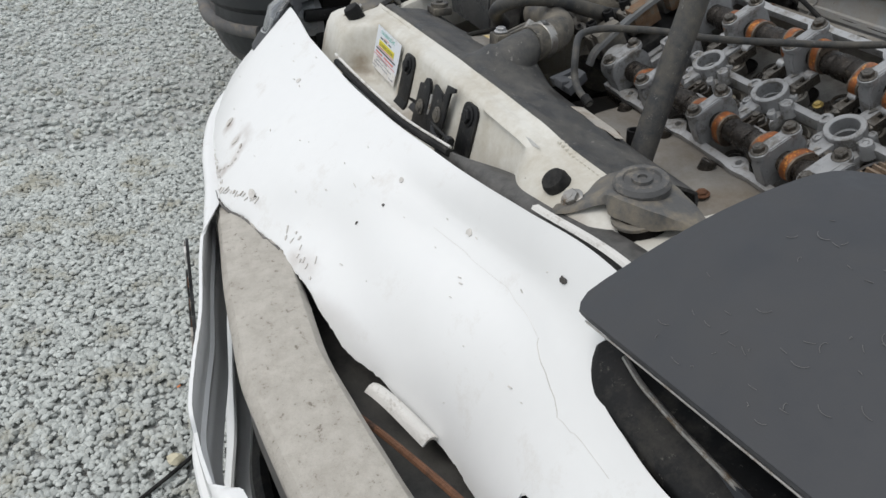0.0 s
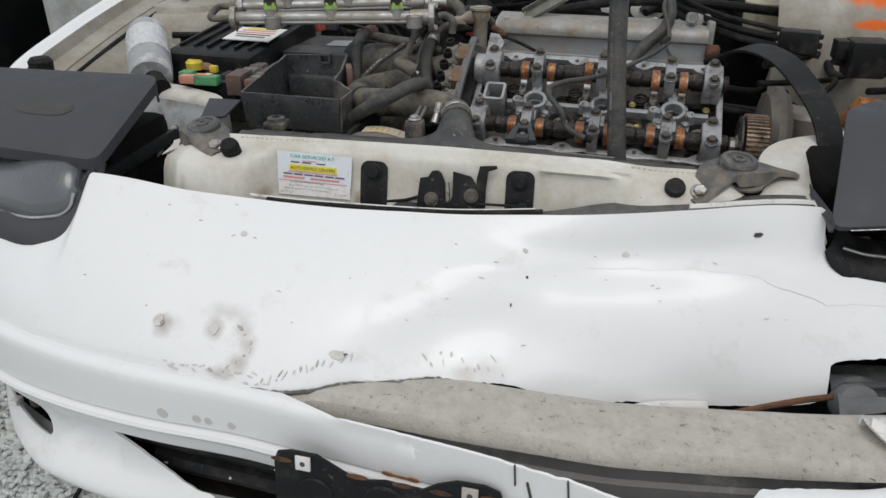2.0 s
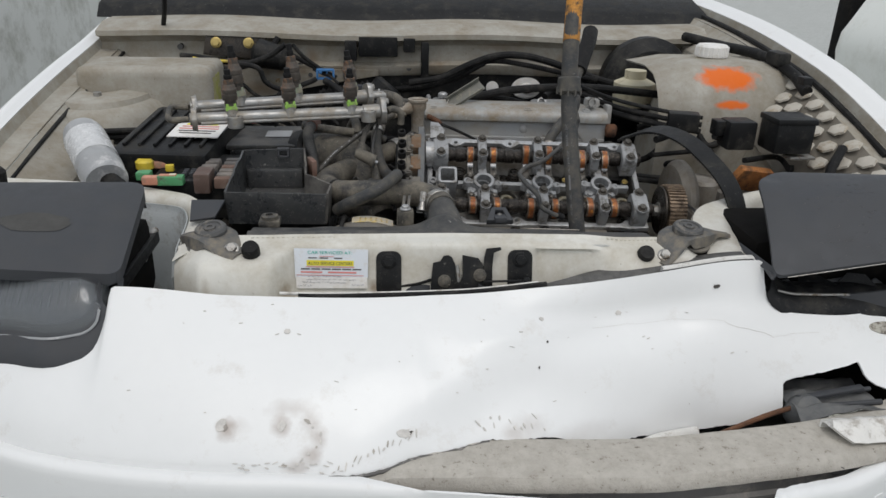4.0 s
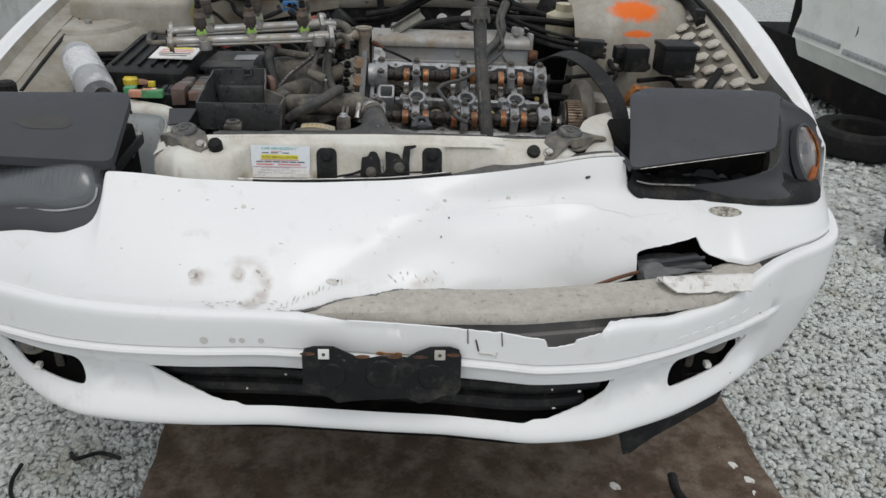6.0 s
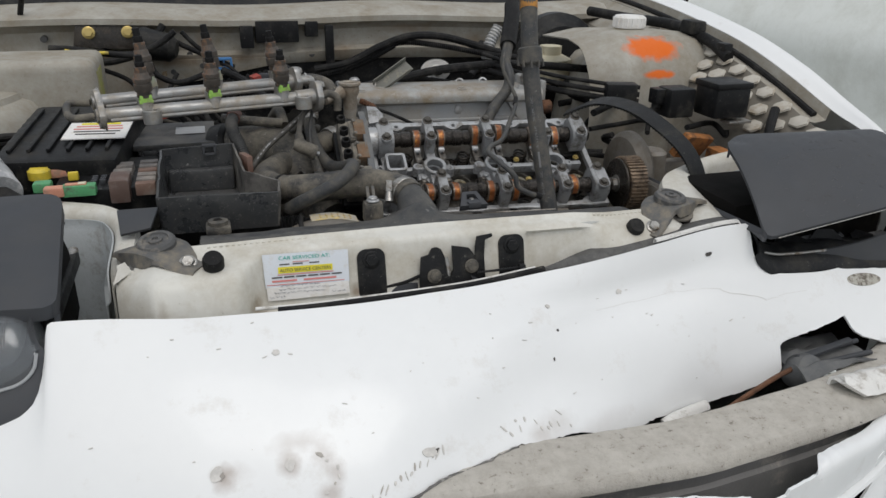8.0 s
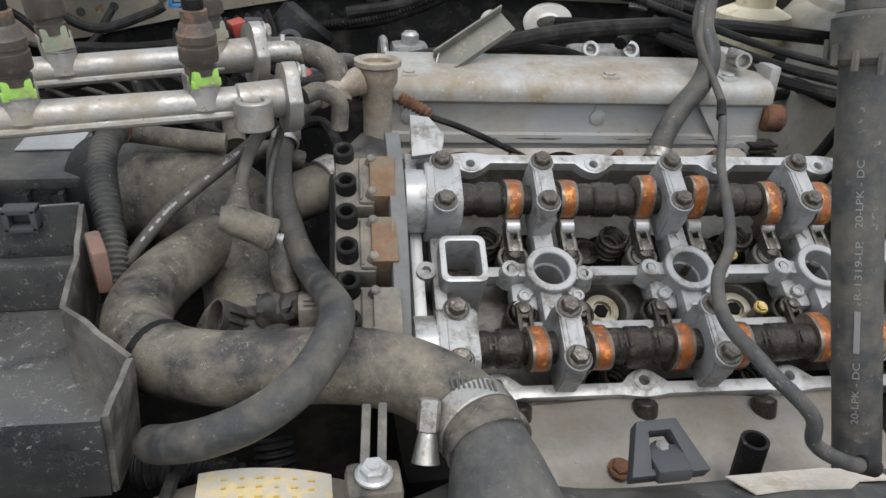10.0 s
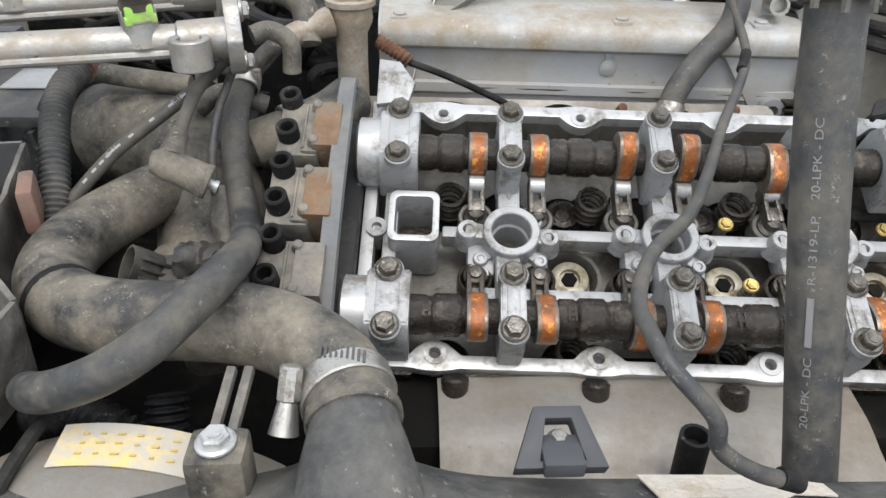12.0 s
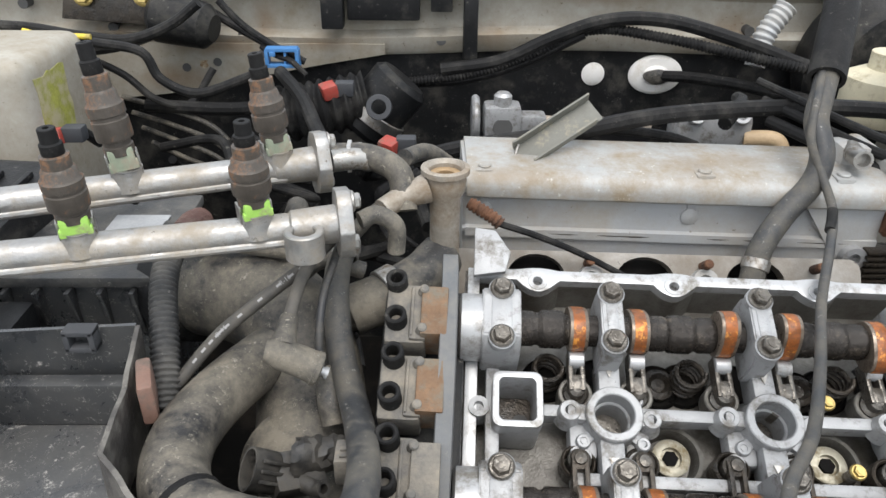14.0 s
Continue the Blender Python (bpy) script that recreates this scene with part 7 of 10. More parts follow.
hpart("gasket_rail", plate(rim_outline(0), 0.010, pose(0, 0, RIM), 0.0008, [rim_outline(0.009)] + [circle(0.0037, 14, u, v) for u in (0.03, 0.135, 0.245, 0.34) for v in (V0 + 0.010, V1 - 0.010)]), BRIGHT, label="bright machined gasket rail")
rows = []
outer, inner = rim_outline(0.002), rim_outline(0.0095)
rows = [[Vector((x, y, RIM - 0.009)) for x, y in outer + outer[:1]], [Vector((x, y, FLOOR - 0.05)) for x, y in outer + outer[:1]]]
hpart("outer_wall", sheet(rows, 0.004), OILY)
rows = [[Vector((x, y, RIM - 0.009)) for x, y in inner + inner[:1]], [Vector((x * 1 + 0.004 * (0.17 - x), y + 0.05 * (0.05 - y), FLOOR)) for x, y in inner + inner[:1]]]
hpart("inner_wall", sheet(rows, 0.003), VARNISH)
hpart("gallery_floor", box(0.174, 0.052, FLOOR - 0.004, U1 - U0 - 0.012, V1 - V0 - 0.012, 0.012, 0.002), VARNISH)
r = random.Random(11)
for u in (0.03, 0.135, 0.245, 0.34):
    for v, sg in ((V0 + 0.010, 1), (V1 - 0.010, -1)):
        ear = hpart("cover_boss", lathe([(0.0080, -0.03), (0.0080, -0.0008), (0.0074, 0.0005), (0.0040, 0.0005), (0.0034, -0.0008), (0.0032, -0.009), (0.0, -0.009)], pose(u, v, RIM), 20), BRIGHT)
        hpart("threaded_hole", rod((u, v, RIM - 0.0088), (u, v, RIM - 0.0055), 0.0034, segs=12), INK, ear)

CAPS = (0.0, 0.077, 0.181, 0.287, 0.352)
CAMS = {"inlet": 0.105, "exhaust": -0.021}


def cap_profile(half, top, side):
    return [(-half, -0.05), (-half, top - 0.014), (-half + 0.006, top - 0.003), (-half + 0.010, top), (half - 0.010, top), (half - 0.006, top - 0.003), (half, top - 0.014), (half, -0.05)]


for cam, v0 in CAMS.items():
    # a cast shaft: rough skin, thick between the lobes
    cs = bmesh.new()
    rings = []
    for i, u in enumerate(np.linspace(U0 - 0.002, U1 + 0.004, 190)):
        near = min(abs(u - c) for c in (0.077, 0.181, 0.287))
        mid = min(abs(u - m) for m in (0.036, 0.129, 0.234, 0.330))
        r0 = 0.0113 + 0.0016 * (near > 0.030) - 0.0012 * (0.0085 < mid < 0.0115) + 0.0009 * (mid < 0.0085)
        rings.append([cs.verts.new((u, v0 + (r0 + 0.00030 * noise.noise((u * 420, 6 * math.cos(a), 6 * math.sin(a) + 9 * v0))) * math.cos(a), -0.031 + (r0 + 0.00030 * noise.noise((u * 420, 6 * math.cos(a), 6 * math.sin(a) + 9 * v0))) * math.sin(a))) for a in np.linspace(0, 2 * math.pi, 33)[:-1]])
    for ra, rb in zip(rings, rings[1:]):
        for k in range(32):
            cs.faces.new((ra[k], ra[(k + 1) % 32], rb[(k + 1) % 32], rb[k]))
    cs.faces.new(rings[0][::-1])
    cs.faces.new(rings[-1])
    shaft = hpart("camshaft", cs, CAM, label="oil-blackened " + cam + " camshaft", angle=60)
    for a, b in zip(CAPS, CAPS[1:]):
        m = (a + b) / 2
        if cam == "exhaust":
            for du in (-0.0165, -0.0125, 0.012):
                hpart("cast_mark", box(m + du, v0 - 0.002, -0.0178, 0.0018, 0.010, 0.0012, 0.0004), CAM, shaft)
            hpart("cast_mark", box(m - 0.0145, v0 - 0.003, -0.0178, 0.005, 0.0018, 0.0012, 0.0004), CAM, shaft)
    for k, c in enumerate((0.077, 0.181, 0.287)):
        for sgn in (-1, 1):
            u = c + sgn * 0.0215
            tilt = {0: 35, 1: 150, 2: 255}[k] + (20 if cam == "inlet" else 190)
            prof = []
            for t in np.linspace(0, 2 * math.pi, 37)[:-1]:
                lift = 0.0072 * max(0.0, math.cos(t)) ** 3
                prof.append(((0.0150 + lift) * math.cos(t), (0.0150 + lift) * math.sin(t)))
            turn = Matrix.Rotation(radians(90), 4, "Y") @ Matrix.Rotation(radians(tilt), 4, "Z")
            hpart("cam_lobe", plate(prof, 0.0132, Matrix.Translation((u + 0.0066, v0, -0.031)) @ turn, 0.0007), LOBE_EDGE, shaft, "brown steel cam lobe")
            band = plate([(x * 1.016, y * 1.016) for x, y in prof], 0.0084, Matrix.Translation((u + 0.0042, v0, -0.031)) @ turn, 0.0003)
            hpart("rust_band", band, LOBE, shaft, "rust-orange band worn round the lobe")
    for k, u in enumerate(CAPS):
        w = 0.027 if k in (0, 4) else 0.0155
        cap = bmesh.new()
        prof = cap_profile(0.0265, -0.0075, 1)
        lo = [cap.verts.new((u - w / 2, v0 + x, z)) for x, z in prof]
        hi = [cap.verts.new((u + w / 2, v0 + x, z)) for x, z in prof]
        cap.faces.new(lo[::-1])
        cap.faces.new(hi)
        for i in range(len(prof)):
            j = (i + 1) % len(prof)
            cap.faces.new((lo[i], lo[j], hi[j], hi[i]))
        bmesh.ops.bevel(cap, geom=[e for e in cap.edges], offset=0.0011, segments=2, affect="EDGES")
        cp = hpart("bearing_cap", cap, ALLOY, label="cast aluminium bearing cap")
        for dv in (-0.0185, 0.0185):
            hpart("bolt_seat", lathe([(0.0095, -0.004), (0.0095, 0.0012), (0.0085, 0.002)], pose(u, v0 + dv, -0.0082), 20), ALLOY, cp)
            bl = bolt(0.0064, 0.0068)
            bl.transform(pose(u, v0 + dv, -0.0065, 0, 0, 17 * k + dv * 900))
            hpart("bolt", bl, BOLTM, cp)
        # cast marks on top: plain small blocks
        hpart("cast_mark", plate([(-0.003, 0.004), (0.003, 0.004), (0, -0.004)], 0.0012, pose(u + 0.001, v0 + 0.004, -0.0064), 0.0003), ALLOY, cp)
        for dv in (-0.0035, -0.0065):
            hpart("cast_mark", box(u - 0.001, v0 + dv, -0.0071, 0.0055, 0.0012, 0.0014, 0.0003), ALLOY, cp)
        hpart("cap_rib", box(u, v0, -0.0105, w * 0.55, 0.024, 0.008, 0.002), ALLOY, cp)
    hpart("end_housing", lathe([(0.0205, -0.024), (0.0245, -0.022), (0.0245, -0.004), (0.022, -0.002), (0.022, 0.002)], Matrix.Translation((-0.006, v0, -0.033)) @ Matrix.Rotation(radians(90), 4, "Y"), 36), BRIGHT, label="round aluminium camshaft end housing")

# plug tubes with webs and ears
for c in (0.0795, 0.1885, 0.2975):
    tb = hpart("plug_tube", ring((c, 0.0455, FLOOR), (c, 0.0455, -0.035), 0.0196, 0.0136, 36), ALLOY, label="open spark plug tube")
    hpart("tube_step", ring((c, 0.0455, FLOOR), (c, 0.0455, -0.050), 0.0145, 0.0118, 30), ALLOY, tb)
    hpart("tube_bottom", rod((c, 0.0455, FLOOR + 0.001), (c, 0.0455, FLOOR + 0.010), 0.0125, segs=24), BOLTM, tb)
    hpart("web", box(c - 0.001, 0.074, -0.0525, 0.016, 0.030, 0.024, 0.003), ALLOY, tb)
    hpart("web", box(c - 0.002, 0.0150, -0.0525, 0.017, 0.032, 0.024, 0.003), ALLOY, tb)
    hpart("flank", box(c - 0.020, 0.030, -0.0585, 0.020, 0.026, 0.018, 0.005), ALLOY, tb)
    hpart("flank", box(c + 0.018, 0.030, -0.0595, 0.018, 0.024, 0.016, 0.005), ALLOY, tb)
    hpart("web_mark", plate([(-0.0035, 0.004), (0.0035, 0.004), (0, -0.005)], 0.0006, pose(c - 0.001, 0.078, -0.0392)), STEEL, tb)
    hpart("web_mark", plate([(-0.0035, 0.004), (0.0035, 0.004), (0, -0.005)], 0.0006, pose(c - 0.002, 0.012, -0.0392)), STEEL, tb)
    for du, dv, rr, hi in ((-0.0295, 0.003, 0.0078, -0.040), (0.0265, -0.001, 0.0070, -0.041), (-0.0205, -0.0165, 0.0052, -0.046), (0.0205, -0.0170, 0.0050, -0.046), (0.0185, 0.0135, 0.0046, -0.045)):
        e = hpart("oilway_boss", lathe([(rr * 1.35, -0.016), (rr * 1.08, -0.008), (rr, -0.0012), (rr - 0.0008, 0), (rr * 0.50, 0), (rr * 0.44, -0.001), (rr * 0.42, -0.006), (0, -0.006)], pose(c + du, 0.0455 + dv, hi), 22), ALLOY, tb)
        hpart("hole", rod((c + du, 0.0455 + dv, hi - 0.0058), (c + du, 0.0455 + dv, hi - 0.0045), rr * 0.41, segs=12), INK, e)
        f = 0.0165 / math.hypot(du, dv)
        hpart("ear_web", box(c + du * (1 + f) / 2, 0.0455 + dv * (1 + f) / 2, hi - 0.0062, math.hypot(du, dv) * (1 - f) + 0.004, rr * 1.5, 0.011, 0.002, Matrix.Rotation(math.atan2(dv, du), 3, "Z")), ALLOY, e)
    hpart("tube_foot", lathe([(0.0265, -0.030), (0.0225, -0.020), (0.0202, -0.010), (0.0197, 0.0)], pose(c, 0.0455, -0.044), 36, False), ALLOY, tb)
for a, b in ((0.032, 0.0605), (0.0985, 0.1695), (0.2075, 0.2785), (0.3165, 0.352)):
    hpart("rib", box((a + b) / 2, 0.0505, -0.056, b - a, 0.009, 0.016, 0.002), ALLOY, label="cast lengthwise rib")
hpart("rib", box(0.20, 0.0035, -0.056, 0.30, 0.009, 0.016, 0.002), ALLOY, label="cast lengthwise rib")
hpart("rib", box(-0.004, 0.052, -0.054, 0.010, 0.10, 0.018, 0.002), ALLOY)
# square oil drain
sq = hpart("drain_tower", plate(rounded(0.0345, 0.0395, 0.006), 0.05, pose(0.0125, 0.0505, -0.028), 0.0006, [rounded(0.0255, 0.0305, 0.004)]), BRIGHT, label="square open oil drain tower")
hpart("drain_floor", box(0.0125, 0.0505, -0.072, 0.027, 0.031, 0.004), OILY, sq)
hpart("drain_hole", rod((0.009, 0.041, -0.0705), (0.009, 0.041, -0.0692), 0.0075, segs=18), INK, sq)
hpart("drain_hole", rod((0.0175, 0.0475, -0.0705), (0.0175, 0.0475, -0.0690), 0.006, segs=18), INK, sq)
hpart("ear", lathe([(0.0075, -0.02), (0.0075, 0), (0.0035, 0), (0.003, -0.004), (0, -0.004)], pose(-0.0135, 0.0495, -0.043), 18), ALLOY)
# head bolts seen between the ribs
for u in (0.1255, 0.235, 0.343):
    hpart("recess_rim", lathe([(0.0235, -0.010), (0.0225, 0.004), (0.0195, 0.0045), (0.0175, -0.002), (0.0165, -0.010)], pose(u - 0.002, 0.026, -0.070), 36, False), VARNISH, label="cast round rim of the bolt recess")
    w = hpart("washer", lathe([(0.0135, 0), (0.0135, 0.003), (0.0125, 0.0036), (0.0075, 0.0036), (0.007, -0.002), (0, -0.002)], pose(u - 0.002, 0.026, -0.070), 30), mat("brassy_washer", (0.38, 0.355, 0.28), 0.4, 0.5, var=0.2, scale=90, dirt=(0.2, 0.16, 0.09), amount=0.35, spread=60) if u < 0.13 else bpy.data.materials["brassy_washer"], label="brassy head bolt washer")
    hpart("hex_socket", rod((u - 0.002, 0.026, -0.0725), (u - 0.002, 0.026, -0.0675), 0.0056, segs=6), DARKVOID, w)
for u, v in ((0.2345, 0.066), (0.2445, 0.0175), (0.348, 0.066)):
    p = hpart("oil_jet", rod((u, v, -0.075), (u, v, -0.051), 0.0042, bevel=0.001, segs=16), STEEL)
    bl = bolt(0.0042, 0.004)
    bl.transform(pose(u, v, -0.052))
    hpart("cap", bl, mat("yellow_passivated", (0.55, 0.42, 0.16), 0.35, 0.8) if u == 0.2345 else bpy.data.materials["yellow_passivated"], p)

# flat near-black discs paint the shade of oily pockets along both gallery sides
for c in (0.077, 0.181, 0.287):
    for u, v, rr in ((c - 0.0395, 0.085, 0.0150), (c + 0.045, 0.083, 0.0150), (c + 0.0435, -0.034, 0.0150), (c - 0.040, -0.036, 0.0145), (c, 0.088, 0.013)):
        hpart("pocket", lathe([(rr + 0.003, 0.0005), (rr + 0.0015, 0.0030), (rr, 0.0012), (0, 0.0010)], pose(u, v, FLOOR + 0.0025), 26), DARKVOID, label="near-black disc for the shade in an oily spring pocket")
# rocker arms, adjusters and springs
for c in (0.077, 0.181, 0.287):
    for sgn in (-1, 1):
        u = c + sgn * 0.0215
        # dark BOLTM in place of STEEL puts the arms' shade into their colour
        a = hpart("rocker_arm", join(box(u - 0.0042, 0.078, -0.045, 0.0035, 0.030, 0.012, 0.0012), box(u + 0.0042, 0.078, -0.045, 0.0035, 0.030, 0.012, 0.0012), box(u, 0.069, -0.046, 0.012, 0.012, 0.014, 0.003)), BOLTM, label="worn steel rocker arm, toned dark for its shade")
        hpart("roller", rod((u - 0.0055, 0.0865, -0.041), (u + 0.0055, 0.0865, -0.041), 0.0062, bevel=0.0006, segs=20), BRIGHT, a, "bright steel roller")
        hpart("adjuster", lathe([(0.0085, -0.02), (0.0085, 0.0), (0.006, 0.002), (0.0055, 0.008), (0.003, 0.010), (0, 0.010)], pose(u, 0.0645, -0.05), 20), BOLTM, a)
        hpart("adjuster_bore", ring((u, 0.0645, -0.065), (u, 0.0645, -0.050), 0.0125, 0.009, 24), VARNISH, a)
        coil = [(u - 0.013 * sgn * 0 - 0.018 + 0.0105 * math.cos(t), 0.085 + 0.0105 * math.sin(t), -0.078 + 0.0022 * t / 6.283 * 3) for t in np.linspace(0, 6.283 * 4, 60)]
        if sgn < 0:
            hpart("valve_spring", tube(coil, 0.0019, 8, 1), OILY, a, "oily black valve spring")
        a = hpart("rocker_arm", join(box(u - 0.0042, 0.004, -0.047, 0.0035, 0.026, 0.011, 0.0012), box(u + 0.0042, 0.004, -0.047, 0.0035, 0.026, 0.011, 0.0012), box(u, 0.014, -0.048, 0.013, 0.012, 0.012, 0.003)), OILY, label="oily steel rocker arm")
        hpart("adjuster", lathe([(0.008, -0.02), (0.008, 0.0), (0.006, 0.002), (0.0048, 0.003), (0.004, 0.006), (0, 0.007)], pose(u, 0.0155, -0.046), 20), BOLTM, a)
        hpart("adjuster_bore", ring((u, 0.0155, -0.070), (u, 0.0155, -0.0495), 0.0122, 0.0094, 24, 0.0015), OILY, a)
        if sgn > 0:
            coil = [(u + 0.022 + 0.0105 * math.cos(t), -0.034 + 0.0105 * math.sin(t), -0.078 + 0.0022 * t / 6.283 * 3) for t in np.linspace(0, 6.283 * 4, 60)]
            hpart("valve_spring", tube(coil, 0.0019, 8, 1), OILY, a, "oily black valve spring")
    hpart("valve_seat", lathe([(0.012, 0), (0.012, 0.006), (0.008, 0.008), (0.005, 0.004), (0, 0.004)], pose(c + 0.045, 0.083, -0.078), 20), OILY)
# casting tag and bushes under the rail
hpart("lifting_tag", plate([(-0.012, -0.016), (0.012, -0.012), (0.016, 0.004), (0.004, 0.022), (-0.012, 0.024)], 0.006, pose(-0.008, 0.163, -0.028, 8, 0, 0), 0.001), ALLOY)
hpart("exhaust_flange", box(0.215, V0 - 0.006, -0.085, 0.10, 0.02, 0.022, 0.003), OILY)

# ---------------------------------------------------------------- cam drive side
gear = thing("cam_sprocket", HM @ Vector((0.40, -0.021, -0.09)), "worn toothed camshaft sprocket with brown-edged teeth", "sprocket")
prof = []
for k in range(44):
    a = 2 * math.pi * k / 44
    for da, rr in ((-0.035, 0.0435), (-0.022, 0.0470), (0.022, 0.0470), (0.035, 0.0435)):
        prof.append((rr * math.cos(a + da), rr * math.sin(a + da)))
G = Matrix.Translation((0.412, -0.021, -0.031)) @ Matrix.Rotation(radians(90), 4, "Y")
hpart("toothed_rim", plate(prof, 0.030, G @ pose(0, 0, 0.015)), mat("brown_sprocket_teeth", (0.28, 0.21, 0.15), 0.5, 0.6, var=0.25, scale=90, dirt=(0.08, 0.06, 0.045), amount=0.4, spread=60), gear)
hpart("face", lathe([(0.043, 0), (0.043, 0.003), (0.03, 0.001), (0.02, 0.004), (0.0, 0.004)], G @ pose(0, 0, -0.0185) @ Matrix.Diagonal((1, 1, -1, 1)), 36), OILY, gear)
bl = bolt(0.011, 0.010)
bl.transform(G @ pose(0, 0, -0.0225, 180, 0, 0))
hpart("bolt", bl, STEEL, gear)

belt = []
line = smooth_line([(0.36, 0.70, 1.115), (0.41, 0.665, 1.142), (0.445, 0.61, 1.140), (0.47, 0.55, 1.118), (0.49, 0.50, 1.086), (0.50, 0.47, 1.04), (0.50, 0.455, 0.98)], 10)
for i, p in enumerate(line):
    d = (line[min(i + 1, len(line) - 1)] - line[max(i - 1, 0)]).normalized()
    w = d.cross(Vector((0.75, 0.35, -0.5)).normalized()).normalized()
    w = Vector((0.86, 0.45, 0.2)).normalized()
    w = (w - d * w.dot(d)).normalized()
    belt.append([p + w * (0.019 * k) for k in (-1, -0.5, 0, 0.5, 1)])
tb = thing("timing_belt", (0.47, 0.55, 0.98), "loose black toothed timing belt, curled out", "belt")
part("band", sheet(belt, 0.003), BLACK, tb)
for i in range(0, len(line) - 1):
    d = (line[i + 1] - line[i]).normalized()
    a, b = Vector(belt[i][0]), Vector(belt[i][-1])
    part("tooth", rod(a + (b - a) * 0.02, b - (b - a) * 0.02, 0.0022, segs=6), RUBBER, tb)
part("inner_cover", join(rod((0.44, 0.62, 1.02), (0.47, 0.62, 1.02), 0.075, bevel=0.01, segs=30), box(0.455, 0.55, 0.95, 0.03, 0.18, 0.16, 0.02)), HEATSH, single("cover_base", box(0.455, 0.58, 0.9, 0.05, 0.16, 0.06, 0.01), HEATSH, "dull grey timing cover behind the sprocket", "engine cover"))
single("engine_mount", join(box(0.54, 0.72, 1.02, 0.11, 0.07, 0.03, 0.01, Euler((0, 0.2, 0.3)).to_matrix()), rod((0.50, 0.62, 0.98), (0.50, 0.62, 1.06), 0.028, bevel=0.006), box(0.60, 0.66, 1.0, 0.10, 0.03, 0.05, 0.008)), HEATSH, "grimy cast engine mount bracket", "bracket")
single("rusty_bracket", join(box(0.60, 0.64, 1.055, 0.09, 0.016, 0.05, 0.003, Euler((0.5, 0.2, 0.4)).to_matrix()), box(0.64, 0.60, 1.03, 0.03, 0.06, 0.05, 0.004)), mat("orange_rust_sheet", (0.42, 0.17, 0.05), 0.8, 0.1, var=0.35, scale=40, dirt=(0.12, 0.06, 0.03), amount=0.45, spread=30), "bent bracket stained with orange rust", "bracket")
rl = thing("relay_box", (0.656, 0.66, 1.08), "black plastic relay box on a bracket", "relay box")
part("case", box(0.668, 0.662, 1.135, 0.075, 0.07, 0.06, 0.008), BLACK, rl)
part("lid", box(0.668, 0.662, 1.166, 0.079, 0.074, 0.012, 0.004), BLACK, rl)
part("bracket", box(0.69, 0.64, 1.098, 0.05, 0.03, 0.006, 0.002), STEEL, rl)
single("relay_connector", join(box(0.585, 0.69, 1.13, 0.055, 0.05, 0.055, 0.006), box(0.55, 0.70, 1.14, 0.02, 0.03, 0.03, 0.004)), BLACK, "square black wiring connector", "connector")
single("connector_block", box(0.50, 0.75, 1.14, 0.06, 0.035, 0.035, 0.005, Euler((0, 0, -0.3)).to_matrix()), BLACK, "black plastic wiring connector", "connector")
res = thing("fluid_reservoir", (0.646, 0.99, 1.18), "cream plastic fluid reservoir with white screw cap", "reservoir")
part("body", lathe([(0.04, 0), (0.045, 0.01), (0.045, 0.03), (0.03, 0.04)], pose(0.646, 0.99, 1.19), 28), TAN, res)
part("cap", lathe([(0.034, 0), (0.035, 0.003), (0.035, 0.022), (0.031, 0.026), (0, 0.027)], pose(0.646, 0.99, 1.232), 30), LABEL, res, "white ribbed screw cap")
for k in range(20):
    a = 2 * math.pi * k / 20
    part("cap_rib", rod((0.646 + 0.035 * math.cos(a), 0.99 + 0.035 * math.sin(a), 1.235), (0.646 + 0.035 * math.cos(a), 0.99 + 0.035 * math.sin(a), 1.254), 0.0018, segs=6), LABEL, res)
single("brake_reservoir", join(lathe([(0.045, 0), (0.05, 0.01), (0.05, 0.055), (0.03, 0.065)], pose(0.53, 1.14, 1.09), 26), lathe([(0.026, 0), (0.026, 0.02), (0, 0.02)], pose(0.53, 1.14, 1.155), 24)), TAN, "yellowed brake fluid reservoir", "reservoir")
single("brake_booster", lathe([(0.115, 0), (0.12, 0.02), (0.12, 0.05), (0.09, 0.08), (0.03, 0.09)], pose(0.60, 1.30, 1.12, 90, 0, 0), 36), BLACK, "round black brake booster", "brake booster")

# cast bosses under the head's front edge
for x, y in ((0.047, 0.556), (0.1355, 0.549), (0.222, 0.542)):
    part("boss", join(rod((x, y - 0.002, 0.996), (x - 0.001, y - 0.014, 0.968), 0.0088, 0.0084, bevel=0.0015), ring((x - 0.001, y - 0.014, 0.969), (x - 0.0012, y - 0.0150, 0.9665), 0.0082, 0.0045)), OILY, head, "oily cast boss under the head")

# ---------------------------------------------------------------- rear bank cover and inlet ports
rc = thing("rear_valve_cover", (0.18, 0.88, 1.0), "dirty silver rear valve cover with moulded ribs and bosses", "valve cover")


def yaw(x):
    return -0.062 * x


prof = [(0.845, 1.02), (0.858, 1.034), (0.866, 1.045), (0.867, 1.074), (0.863, 1.0755), (0.863, 1.0785), (0.867, 1.080), (0.868, 1.1145), (0.859, 1.1165), (0.8545, 1.1195), (0.8535, 1.1255), (0.8565, 1.1315), (0.8635, 1.1350), (0.876, 1.1365), (0.905, 1.1390), (0.935, 1.138), (0.96, 1.126), (0.965, 1.05)]
